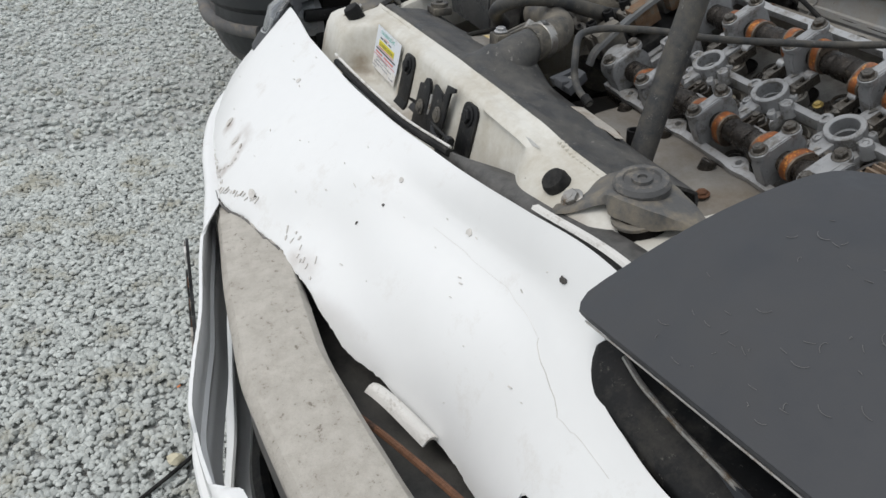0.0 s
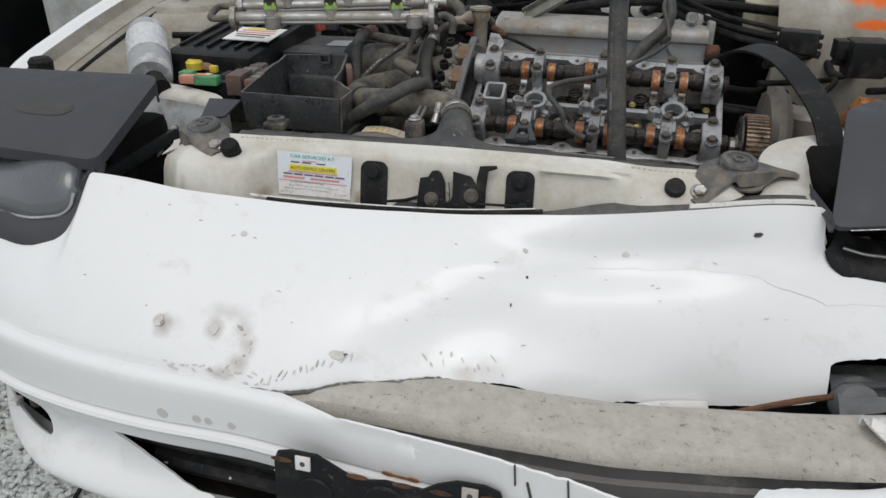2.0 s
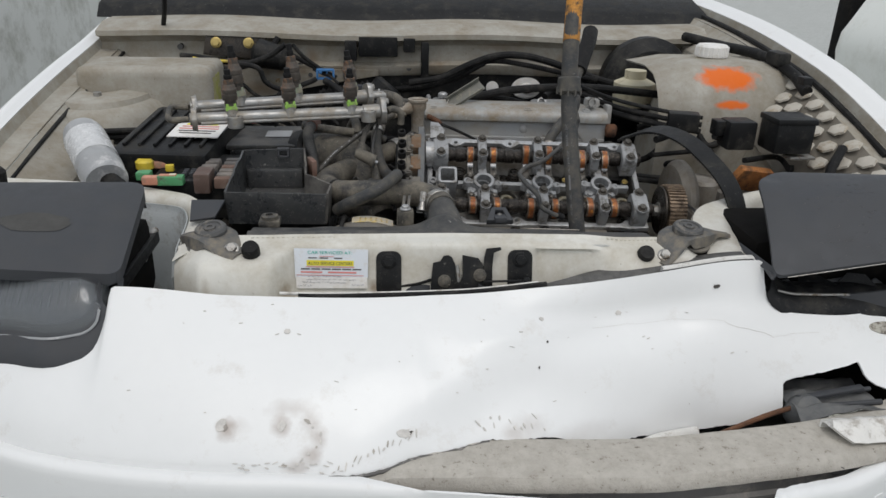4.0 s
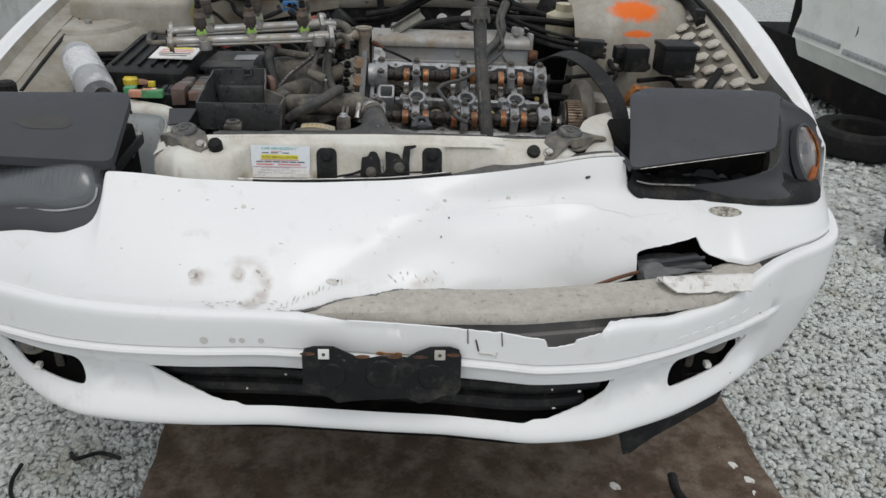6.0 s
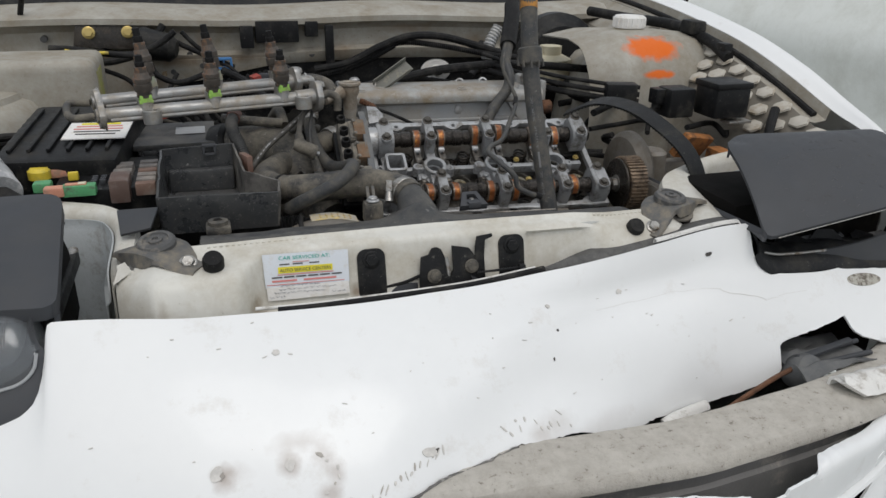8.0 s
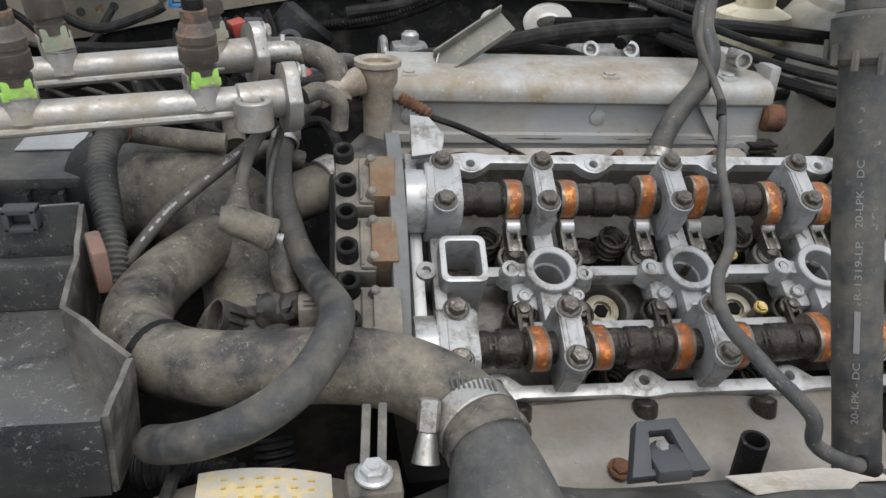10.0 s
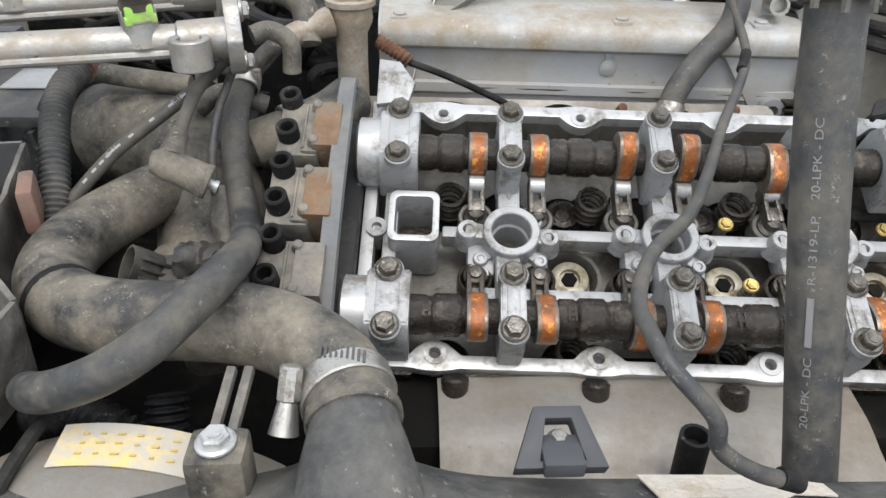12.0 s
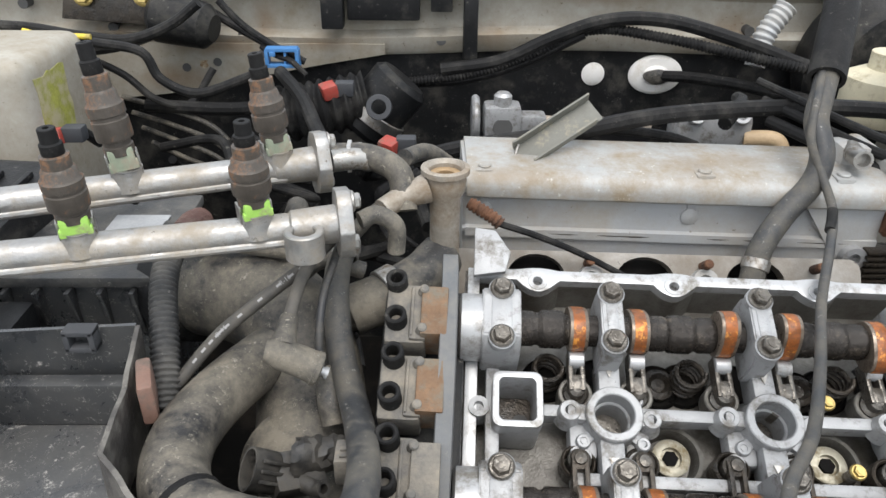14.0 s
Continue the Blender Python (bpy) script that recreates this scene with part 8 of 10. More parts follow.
def cover_rows(a, b):
    return [[(x, y + yaw(x) + 0.02 * max(0, 0.012 - x) * 2 + 0.0006 * noise.noise((x * 40, z * 60, 2)), z - 0.006 * x) for x in np.linspace(-0.004, 0.372, 60)] for y, z in prof[a:b]]


part("shell", sheet(cover_rows(0, 9), -0.004), SILVER, rc, angle=28)
part("crown", sheet(cover_rows(8, 18), -0.004), CROWN, rc, "tan-stained rounded upper crown", 40)
soft_marks(CROWN, rc.location, (0.20, 0.145, 0.085), [((0.03, 0.86, 1.134), (0.05, 0.02, 0.006), 0.6), ((0.13, 0.86, 1.122), (0.06, 0.02, 0.005), 0.5), ((0.20, 0.865, 1.136), (0.03, 0.03, 0.012), 0.5), ((0.31, 0.86, 1.130), (0.05, 0.02, 0.009), 0.6), ((0.25, 0.88, 1.139), (0.08, 0.015, 0.01), 0.45)], 60.0)
part("end_web", plate([(0.30, 1.112), (0.372, 1.112), (0.372, 1.07), (0.35, 1.055), (0.335, 1.062)], 0.004, Matrix(((1, 0, 0, 0), (0, 0, 1, 0.842), (0, 1, 0, 0), (0, 0, 0, 1))), 0.001), SILVER, rc)
part("end_flange", box(0.377, 0.884, 1.125, 0.012, 0.09, 0.05, 0.004), CROWN, rc)
for x in (-0.004, 0.372):
    part("end_wall", plate([(y, z) for y, z in prof], 0.003, Matrix(((0, 0, 1, x), (1, 0, 0, yaw(x)), (0, 1, 0, -0.006 * x), (0, 0, 0, 1)))), SILVER, rc)
for dy, z in ((0.8612, 1.0770), (0.8590, 1.1158)):
    part("seam_line", tube([(x, dy + yaw(x) + 0.04 * max(0, 0.012 - x), z - 0.006 * x) for x in np.linspace(0.0, 0.37, 6)], 0.0024, 6, 2), OILY, rc)
for x in (0.012, 0.2, 0.318):
    part("boss", join(lathe([(0.0085, 0), (0.008, 0.005), (0.005, 0.0065), (0, 0.007)], pose(x, 0.867 + yaw(x), 1.0985 - 0.006 * x, 90, 0, 0), 20), box(x, 0.865 + yaw(x), 1.110, 0.008, 0.006, 0.02, 0.002)), SILVER, rc)
for x in (0.012, 0.208, 0.33):
    part("bolt_tower", join(box(x, 0.876 + yaw(x), 1.130, 0.019, 0.034, 0.020, 0.005), rod((x, 0.868 + yaw(x), 1.139), (x, 0.868 + yaw(x), 1.142), 0.006, bevel=0.001, segs=14)), CROWN, rc)
part("breather_pipe", tube([(0.352, 0.885, 1.15), (0.346, 0.868, 1.152), (0.342, 0.845, 1.155)], 0.0085, 14, hollow=0.72), STEEL, rc, "open breather pipe stub")
part("pipe_base", box(0.352, 0.888, 1.142, 0.03, 0.035, 0.03, 0.008), SILVER, rc)
part("mount_lug", join(lathe([(0.012, 0), (0.012, 0.012), (0.006, 0.012), (0.006, 0.006), (0, 0.006)], pose(0.352, 0.842, 1.063, 90, 0, 0), 22), box(0.345, 0.85, 1.07, 0.05, 0.012, 0.03, 0.004)), ALLOY, rc)
for k in range(8):
    part("tensioner_fin", box(0.376, 0.835, 1.03 + 0.006 * k, 0.03, 0.02, 0.003, 0.0006), OILY, rc)
part("rusty_elbow", rod((0.372, 0.84, 1.098), (0.395, 0.835, 1.098), 0.014, bevel=0.004), RUST, rc)
inl = thing("inlet_flange", (0.15, 0.80, 1.0), "grimy alloy inlet flange with three open ports", "inlet manifold")
FM = Matrix.Translation((0.0, 0.80, 1.058)) @ Euler((radians(52), 0, radians(-3.5))).to_matrix().to_4x4()
holes = [[(c + 0.025 * math.cos(t), 0.008 + 0.019 * math.sin(t)) for t in np.linspace(0, 6.283, 22)[:-1]] for c in (0.055, 0.15, 0.245)]
part("flange", plate(rounded(0.36, 0.06, 0.01, 4, 0.155, 0.0), 0.012, FM, 0.0, holes), HEATSH, inl)
# near-black plate behind the ports serves as their inner shade
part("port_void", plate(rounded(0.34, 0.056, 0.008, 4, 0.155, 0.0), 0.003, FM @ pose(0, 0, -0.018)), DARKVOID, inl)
for x in (0.008, 0.1, 0.2, 0.295):
    for y in (0.02, -0.018):
        part("stud", rod(FM @ Vector((x, y, -0.002)), FM @ Vector((x, y, 0.018)), 0.0042, bevel=0.001, segs=10), RUST if y > 0 else STEEL, inl)
for c in (0.1025, 0.2):
    part("boss", lathe([(0.012, 0), (0.011, 0.008), (0.006, 0.008), (0.005, 0.004), (0, 0.004)], FM @ pose(c, 0.006, 0), 20), SILVER, inl)
single("valley_cover", box(0.16, 0.77, 1.0, 0.36, 0.10, 0.06, 0.01), OILY, "oily black engine valley", "engine block")
# block coloured near-black because little light reaches it
single("engine_block", box(0.16, 0.68, 0.85, 0.40, 0.34, 0.26, 0.02), DARKVOID, "engine block under the heads, near-black for shade", "engine block")
hs = thing("heat_shield", (0.17, 0.5, 0.94), "pale dull exhaust heat shield with stains", "heat shield")
part("panel", sheet([[(x, 0.461 + 0.092 * v - 0.01 * (x - 0.15) * 4 * v + 0.004 * math.sin(8 * x) + 0.5 * max(0, 0.06 - x) ** 1.2 * (1 - v), 0.984 - 0.030 * (1 - v) ** 2 + 0.006 * math.sin(5 * x + 1) + 0.004 * noise.noise((x * 20, v * 3, 1)) - 0.06 * max(0, 0.055 - x)) for x in np.linspace(0.036, 0.30, 24)] for v in np.linspace(0, 1, 12)], -0.002), HEATSH, hs, "", 60)
part("rolled_edge", tube([(x, 0.462 + 0.004 * math.sin(8 * x), 0.9555 + 0.006 * math.sin(5 * x + 1)) for x in np.linspace(0.075, 0.30, 14)], 0.003, 8, 2), HEATSH, hs)
for x in (0.10, 0.262):
    bl = bolt(0.006, 0.005)
    bl.transform(pose(x, 0.50, 0.9775 + 0.006 * math.sin(5 * x + 1), 12, 0, 0))
    part("bolt", bl, RUST, hs, "rusty bolt")
single("dipstick_tube", tube([(0.172, 0.478, 0.96), (0.171, 0.477, 0.995), (0.17, 0.476, 1.022)], 0.0085, 16, hollow=0.75), RUBBER, "open black tube end", "tube")

# filler neck on the thermostat housing
NECK = mat("corroded_tan_alloy", (0.36, 0.33, 0.285), 0.55, 0.4, var=0.2, scale=40, bump=0.08, dirt=(0.20, 0.15, 0.10), amount=0.46, spread=22, edge=0.2)
nk = thing("filler_neck", (-0.028, 0.79, 1.05), "corroded alloy coolant filler neck, cap missing", "filler neck")
part("neck", lathe([(r * 0.87, h) for r, h in ((0.0145, 0), (0.014, 0.045), (0.0145, 0.07), (0.019, 0.078), (0.0195, 0.086), (0.0185, 0.09), (0.0225, 0.092), (0.0225, 0.096), (0.018, 0.097), (0.015, 0.094), (0.0145, 0.08), (0.0, 0.08))], pose(-0.0255, 0.79, 1.075), 32), NECK, nk)
part("seat", ring((-0.0255, 0.79, 1.156), (-0.0255, 0.79, 1.166), 0.0132, 0.007), mat("rust_brown_neck", (0.36, 0.25, 0.14), 0.6, 0.2), nk, "rust-brown seat inside the neck")
part("side_pipe", tube([(-0.04, 0.785, 1.155), (-0.06, 0.778, 1.15), (-0.075, 0.765, 1.146)], 0.009, 14, radii=[0.012, 0.009, 0.0085]), NECK, nk)
part("lower_pipe", tube([(-0.028, 0.79, 1.09), (-0.045, 0.765, 1.085), (-0.07, 0.745, 1.08), (-0.10, 0.735, 1.072)], 0.020, 16), DUSTY, nk)
part("hose_clamp", ring((-0.062, 0.751, 1.0825), (-0.074, 0.743, 1.0795), 0.0225, 0.019), STEEL, nk)

# ---------------------------------------------------------------- coil pack
cp = thing("coil_pack", HM @ Vector((-0.055, 0.05, -0.05)), "dusty grey ignition coil pack with six open sockets", "ignition coil")
for k, v in enumerate((0.0965, 0.0435, -0.0115)):
    coil = hpart("coil", join(box(-0.066, v, -0.014, 0.028, 0.045, 0.034, 0.004), box(-0.0575, v, 0.0005, 0.012, 0.041, 0.010, 0.003)), COILB, cp, "dusty grey coil case")
    hpart("laminate", box(-0.0465, v - 0.001, -0.006, 0.018, 0.036, 0.034, 0.0015), COILM if k < 2 else COILB, coil, "rust-brown iron core")
    hpart("seam", box(-0.0615, v, 0.0035, 0.0016, 0.036, 0.006, 0.0005), COILB, coil)
    for dv in (-0.0145, 0.0145):
        hpart("pin", rod((-0.0565, v + dv, 0.002), (-0.0535, v + dv, 0.0125), 0.0033, bevel=0.001, segs=12), COILB, coil)
BACK = HM.inverted()
for k, mouth in enumerate(((-0.064, 0.685, 1.134), (-0.0642, 0.659, 1.1215), (-0.0655, 0.634, 1.1095), (-0.067, 0.6095, 1.0965), (-0.0677, 0.586, 1.084), (-0.069, 0.5625, 1.0705))):
    b = BACK @ Vector(mouth)
    aim = (BACK.to_3x3() @ Vector((-0.06, -0.40, 0.91))).normalized()
    b += BACK.to_3x3() @ Vector((0.003, 0, 0))
    a = b - aim * 0.027
    p = hpart("socket", ring(a, b, 0.0074, 0.0044, 28, 0.001), RUBBER, cp, "black open coil socket")
    hpart("socket_foot", rod(a.lerp(b, -0.35), a.lerp(b, 0.10), 0.0090, bevel=0.003), COILB, p)
    hpart("contact", rod(a.lerp(b, 0.15), a.lerp(b, 0.35), 0.0040, segs=14), GREY_PL if k < 5 else mat("brass_contact", (0.6, 0.42, 0.15), 0.35, 0.8), p)
hpart("back_plate", box(-0.055, 0.05, -0.045, 0.06, 0.17, 0.02, 0.004), BLACK, cp)
strap = smooth_line([(-0.0375, -0.056, -0.016), (-0.037, -0.035, -0.002), (-0.0365, 0.03, 0.009), (-0.0365, 0.08, 0.010), (-0.037, 0.125, 0.006), (-0.0375, 0.146, -0.002), (-0.0375, 0.152, -0.014)], 8)
s2 = sheet([[q + Vector((dx, 0, 0.0004 * abs(dx) * 400)) for dx in (-0.0052, -0.0035, 0.0035, 0.0052)] for q in strap], 0.005)
s2.transform(HM)
single("rubber_strap", s2, mat("grey_worn_rubber", (0.10, 0.108, 0.115), 0.5, var=0.12, scale=30, bump=0.06, dirt=(0.17, 0.165, 0.155), amount=0.42, spread=45, edge=0.3, lines=((0.2, 0.195, 0.18), 170.0, 0.016, 0.2)), "flat grey rubber strip beside the coils", "strip")

# ---------------------------------------------------------------- fuel rails and injectors
RAIL = mat("bright_fuel_rail", (0.37, 0.368, 0.362), 0.4, 0.8, var=0.16, scale=40, bump=0.12, dirt=(0.27, 0.235, 0.185), amount=0.42, spread=24, edge=0.2, dirt_rough=0.6, fleck=(0.10, 0.08, 0.06), fleck_at=0.67)


def injector(clipm, lab):
    """An injector standing on the rail at the origin, its nozzle up."""
    j = thing("injector", (0, 0, 0), lab, "injector", "injectors")
    part("body", lathe([(0.0085, 0.012), (0.0125, 0.0125), (0.0128, 0.018), (0.0115, 0.0187), (0.0115, 0.0215), (0.0150, 0.0223), (0.0155, 0.0235), (0.0155, 0.034), (0.0143, 0.0346), (0.0143, 0.0366), (0.0155, 0.0372), (0.0155, 0.043), (0.0135, 0.0450), (0.0125, 0.050), (0.0107, 0.0518), (0.0105, 0.060), (0.0075, 0.061)], None, 26), INJ, j)
    part("nozzle", lathe([(0.0075, 0.060), (0.0082, 0.061), (0.0082, 0.068), (0.0066, 0.069), (0.0064, 0.078), (0.0058, 0.0785), (0.0025, 0.0785), (0.0022, 0.0765), (0, 0.0765)], None, 20), RUBBER, j, "black nozzle tip")
    part("neck", lathe([(0.008, -0.004), (0.0095, 0.0), (0.0095, 0.004), (0.008, 0.014)], None, 22), STEEL, j)
    clip = part("clip", join(box(0, -0.002, 0.011, 0.021, 0.019, 0.012, 0.002), box(0, -0.0085, 0.0065, 0.024, 0.005, 0.006, 0.001), box(0, 0.004, 0.019, 0.013, 0.012, 0.005, 0.001)), clipm, j, "connector collar")
    part("prong", box(-0.0125, 0.002, 0.004, 0.002, 0.012, 0.018, 0.0006), STEEL, clip)
    part("prong", box(0.0125, 0.002, 0.004, 0.002, 0.012, 0.018, 0.0006), STEEL, clip)
    for o in j.children_recursive:
        o.data.transform(Matrix.Scale(0.82, 4))
    return j


DULLG = mat("faded_grey_green_plastic", (0.26, 0.30, 0.22), 0.55, var=0.2, scale=60, dirt=(0.3, 0.26, 0.2), amount=0.35, spread=50)
kinds = {0: injector(GREEN, "brown injector with lime green collar, standing on the fuel rail"), 1: injector(DULLG, "rusty brown injector with faded grey collar, standing on the rail")}
first = {0: True, 1: True}
RAILS = (((-0.425, 0.628, 1.166), (-0.0925, 0.7045, 1.166), (-0.1535, -0.260, -0.357)), ((-0.435, 0.678, 1.176), (-0.1185, 0.788, 1.176), (-0.153, -0.254, -0.352)))
for k, (a, b, xs) in enumerate(RAILS):
    a, b = Vector(a), Vector(b)
    d = (b - a).normalized()
    fr = thing("fuel_rail", (a + b) / 2, "bright corroded alloy fuel rail lifted across the engine bay", "fuel rail", "fuel rails")
    part("tube", join(rod(a, b - d * 0.006, 0.0106, bevel=0.001, segs=28), rod(b - d * 0.042, b - d * 0.008, 0.0122, 0.0135, bevel=0.002, segs=28)), RAIL, fr)
    part("spine", rod(a + d * 0.02 + Vector((0, -0.009, -0.006)), b - d * 0.03 + Vector((0, -0.009, -0.006)), 0.0032, segs=10), RAIL, fr)
    fl = part("flange", plate([(0.024 * math.cos(t) * (1 if abs(math.sin(t)) < 0.6 else 0.75), 0.019 * math.sin(t) * 1.45) for t in np.linspace(0, 6.283, 22)[:-1]], 0.010, axis(b - d * 0.010, b) @ Matrix.Rotation(radians(20), 4, "Z") @ Matrix.Translation((0, 0, 0.010)), 0.0012), RAIL, fr)
    part("flange", plate([(0.018 * math.cos(t) * (1 if abs(math.sin(t)) < 0.6 else 0.75), 0.014 * math.sin(t) * 1.45) for t in np.linspace(0, 6.283, 22)[:-1]], 0.009, axis(a, a + d) @ Matrix.Rotation(radians(20), 4, "Z") @ Matrix.Translation((0, 0, 0.012)), 0.0012), RAIL, fr)
    for sg in (-1, 1):
        for e in (b, a + d * 0.012):
            bl = bolt(0.0055, 0.006)
            bl.transform(axis(e, e + (d if e == b else -d)) @ Matrix.Rotation(radians(20), 4, "Z") @ pose(0, sg * (0.0205 if e == b else 0.0145), 0.0))
            part("bolt", bl, STEEL, fl)
    if k == 0:
        for f in (0.905, 0.22):
            q = a.lerp(b, f) + Vector((0.003, -0.0165, 0.000))
            part("mount_boss", join(ring(q + Vector((0, 0, -0.014)), q + Vector((0, 0, 0.006)), 0.0132, 0.0078, 32), box(q.x - 0.001, q.y + 0.012, q.z - 0.006, 0.016, 0.014, 0.010, 0.002)), RAIL, fr, "open mounting boss")
    else:
        q = b + d * 0.004
        part("return_pipe", tube([q, q + d * 0.02, q + d * 0.032 + Vector((0, 0, -0.004))], 0.009, 12), STEEL, fr)
    for x in xs:
        f = (x - a.x) / (b.x - a.x)
        p = a.lerp(b, f) + Vector((0, 0, 0.011))
        part("cup", lathe([(0.0125, -0.012), (0.0108, -0.002), (0.0106, 0.003), (0.0112, 0.0035), (0.0112, 0.0045), (0.0090, 0.0045), (0.0085, 0.001)], Matrix.Translation(p), 26), RAIL, fr, "pressed injector cup")
        m = Matrix.Translation(p) @ Euler((radians(3 if k == 0 else -3), radians(-2 if k == 0 else -6), radians(12 + 20 * f))).to_matrix().to_4x4() @ Matrix.Diagonal((1, 1, 1.06 if k == 0 else 1.2, 1))
        if first[k]:
            kinds[k].matrix_basis = m
            first[k] = False
        else:
            copy_thing(kinds[k], m)
a, b = Vector(RAILS[0][0]), Vector(RAILS[1][0])
single("rail_pipe", tube([a + Vector((-0.002, 0, 0)), a + Vector((-0.03, -0.005, 0)), a + Vector((-0.04, 0.02, 0.004)), b + Vector((-0.03, 0.0, 0)), b + Vector((-0.002, 0, 0))], 0.0055, 12), DUSTY, "short bent rubber link pipe at the rails' end", "pipe")
single("rail_pipe", tube([Vector(RAILS[0][1]) + Vector((0.006, 0.002, 0)), (-0.075, 0.712, 1.168), (-0.062, 0.71, 1.160), (-0.062, 0.71, 1.14)], 0.0065, 12), DUSTY, "short bent rubber link hose at the rail", "hose")

# ---------------------------------------------------------------- hoses
big = thing("radiator_hose", (-0.11, 0.54, 1.04), "large dusty black rubber hose bent round to the radiator", "hose")
line = [(-0.0070, 0.444, 1.0722), (-0.0084, 0.451, 1.0730), (-0.010, 0.458, 1.0735), (-0.019, 0.476, 1.0745), (-0.038, 0.495, 1.075), (-0.061, 0.507, 1.075), (-0.088, 0.514, 1.073), (-0.115, 0.519, 1.070), (-0.143, 0.526, 1.067), (-0.170, 0.542, 1.063), (-0.189, 0.566, 1.061), (-0.196, 0.597, 1.060), (-0.192, 0.631, 1.058), (-0.178, 0.668, 1.056), (-0.158, 0.705, 1.054)]
part("hose", tube(line, 0.0212, 24, 6, hollow=0.85), DUSTY, big)
part("upper_hose", tube([(-0.162, 0.698, 1.055), (-0.140, 0.728, 1.056), (-0.105, 0.745, 1.066), (-0.06, 0.755, 1.08)], 0.0185, 20, 6), DUSTY, big)
part("ridge", ring((-0.1735, 0.545, 1.0622), (-0.1775, 0.5495, 1.0618), 0.0222, 0.02), RUBBER, big, "moulded seam ring")
cl = part("hose_clamp", ring((-0.0088, 0.452, 1.0732), (-0.0125, 0.4635, 1.0738), 0.0228, 0.0205, 36), STEEL, big, "steel worm-drive clamp")
for k in range(9):
    part("slot", box(-0.022 + 0.0028 * k * 0.9, 0.4625 - 0.0006 * k, 1.0945 + 0.0008 * math.sin(k * 0.35) * 2, 0.0013, 0.008, 0.0008, 0.0002), INK, cl)
part("clamp_screw", join(rod((-0.036, 0.448, 1.078), (-0.034, 0.456, 1.092), 0.0055, bevel=0.001, segs=8), rod((-0.038, 0.440, 1.066), (-0.036, 0.448, 1.078), 0.007, 0.0045)), STEEL, cl)
part("outlet_collar", ring((-0.0062, 0.440, 1.0715), (-0.0072, 0.446, 1.0725), 0.0222, 0.0195, 32), DUSTY, big)
part("outlet_neck", tube([(-0.004, 0.398, 1.040), (-0.004, 0.412, 1.054), (-0.005, 0.426, 1.064), (-0.0062, 0.438, 1.0705), (-0.0075, 0.447, 1.0727)], 0.02, 24, 6, radii=[0.034, 0.029, 0.0245, 0.0205, 0.0195]), TANK, rad, "moulded hose outlet of the tank")

ch = thing("coolant_hose", (-0.12, 0.6, 1.05), "dusty rubber hose looped over the radiator hose", "hose")
part("hose", tube([(-0.172, 0.486, 1.052), (-0.158, 0.469, 1.066), (-0.139, 0.457, 1.079), (-0.117, 0.453, 1.091), (-0.098, 0.459, 1.101), (-0.086, 0.474, 1.106), (-0.078, 0.498, 1.105), (-0.0745, 0.528, 1.098), (-0.0765, 0.563, 1.085), (-0.082, 0.600, 1.073), (-0.090, 0.636, 1.067), (-0.099, 0.666, 1.074), (-0.106, 0.700, 1.091), (-0.108, 0.728, 1.108), (-0.103, 0.752, 1.124)], 0.0098, 20, 7), HOSE, ch)
part("hose_clip", ring((-0.1035, 0.741, 1.1170), (-0.1025, 0.748, 1.1215), 0.0112, 0.0096, 24, 0.0006), STEEL, ch, "spring steel hose clip")
part("clip_ear", box(-0.0935, 0.742, 1.126, 0.006, 0.006, 0.010, 0.001), STEEL, ch)
single("thin_hose", tube([(-0.102, 0.725, 1.145), (-0.107, 0.706, 1.132), (-0.113, 0.690, 1.116), (-0.115, 0.668, 1.094), (-0.113, 0.655, 1.072)], 0.0030, 12), HOSE, "thin black rubber hose beside the loop", "hose")
vh = thing("vacuum_hose", (0.18, 0.5, 1.06), "long thin black rubber hose draped over the head", "hose")
part("hose", tube([(0.182, 0.407, 1.066), (0.161, 0.406, 1.074), (0.145, 0.41, 1.084), (0.140, 0.412, 1.100), (0.123, 0.425, 1.116), (0.119, 0.440, 1.12), (0.119, 0.458, 1.12), (0.126, 0.481, 1.119), (0.143, 0.513, 1.117), (0.173, 0.552, 1.113), (0.206, 0.612, 1.11), (0.245, 0.692, 1.108), (0.285, 0.765, 1.114), (0.303, 0.805, 1.126), (0.299, 0.832, 1.150), (0.292, 0.848, 1.174), (0.303, 0.875, 1.203), (0.318, 0.905, 1.222)], 0.0038, 14, 7), HOSE, vh)
part("end_sleeve", ring((0.182, 0.407, 1.066), (0.172, 0.4062, 1.0705), 0.0048, 0.0024, 16, 0.0005), RUBBER, vh)
part("tape_wrap", tube([(0.292, 0.783, 1.1185), (0.298, 0.794, 1.122), (0.303, 0.805, 1.126)], 0.0043, 12), RUBBER, vh, "black tape wrap")
bh = thing("heater_hose", (0.22, 0.45, 1.0), "thick black rubber hose standing upright with pale print", "hose")
hl = [(0.222, 0.444, 1.0), (0.217, 0.460, 1.05), (0.211, 0.480, 1.11), (0.205, 0.503, 1.18), (0.203, 0.525, 1.25), (0.206, 0.548, 1.32), (0.214, 0.58, 1.38)]
part("hose", tube(hl, 0.0130, 24, 8, hollow=0.7), HOSE, bh)
col = part("collar", ring((0.2032, 0.5205, 1.236), (0.2028, 0.529, 1.262), 0.0185, 0.013, 32, 0.003), HOSE, bh, "flared rubber collar")
for k in range(10):
    a = 2 * math.pi * k / 10
    part("collar_rib", rod((0.203 + 0.0192 * math.cos(a), 0.521 + 0.0192 * math.sin(a), 1.236), (0.203 + 0.0192 * math.cos(a), 0.524 + 0.0192 * math.sin(a), 1.246), 0.002, segs=6), HOSE, col)
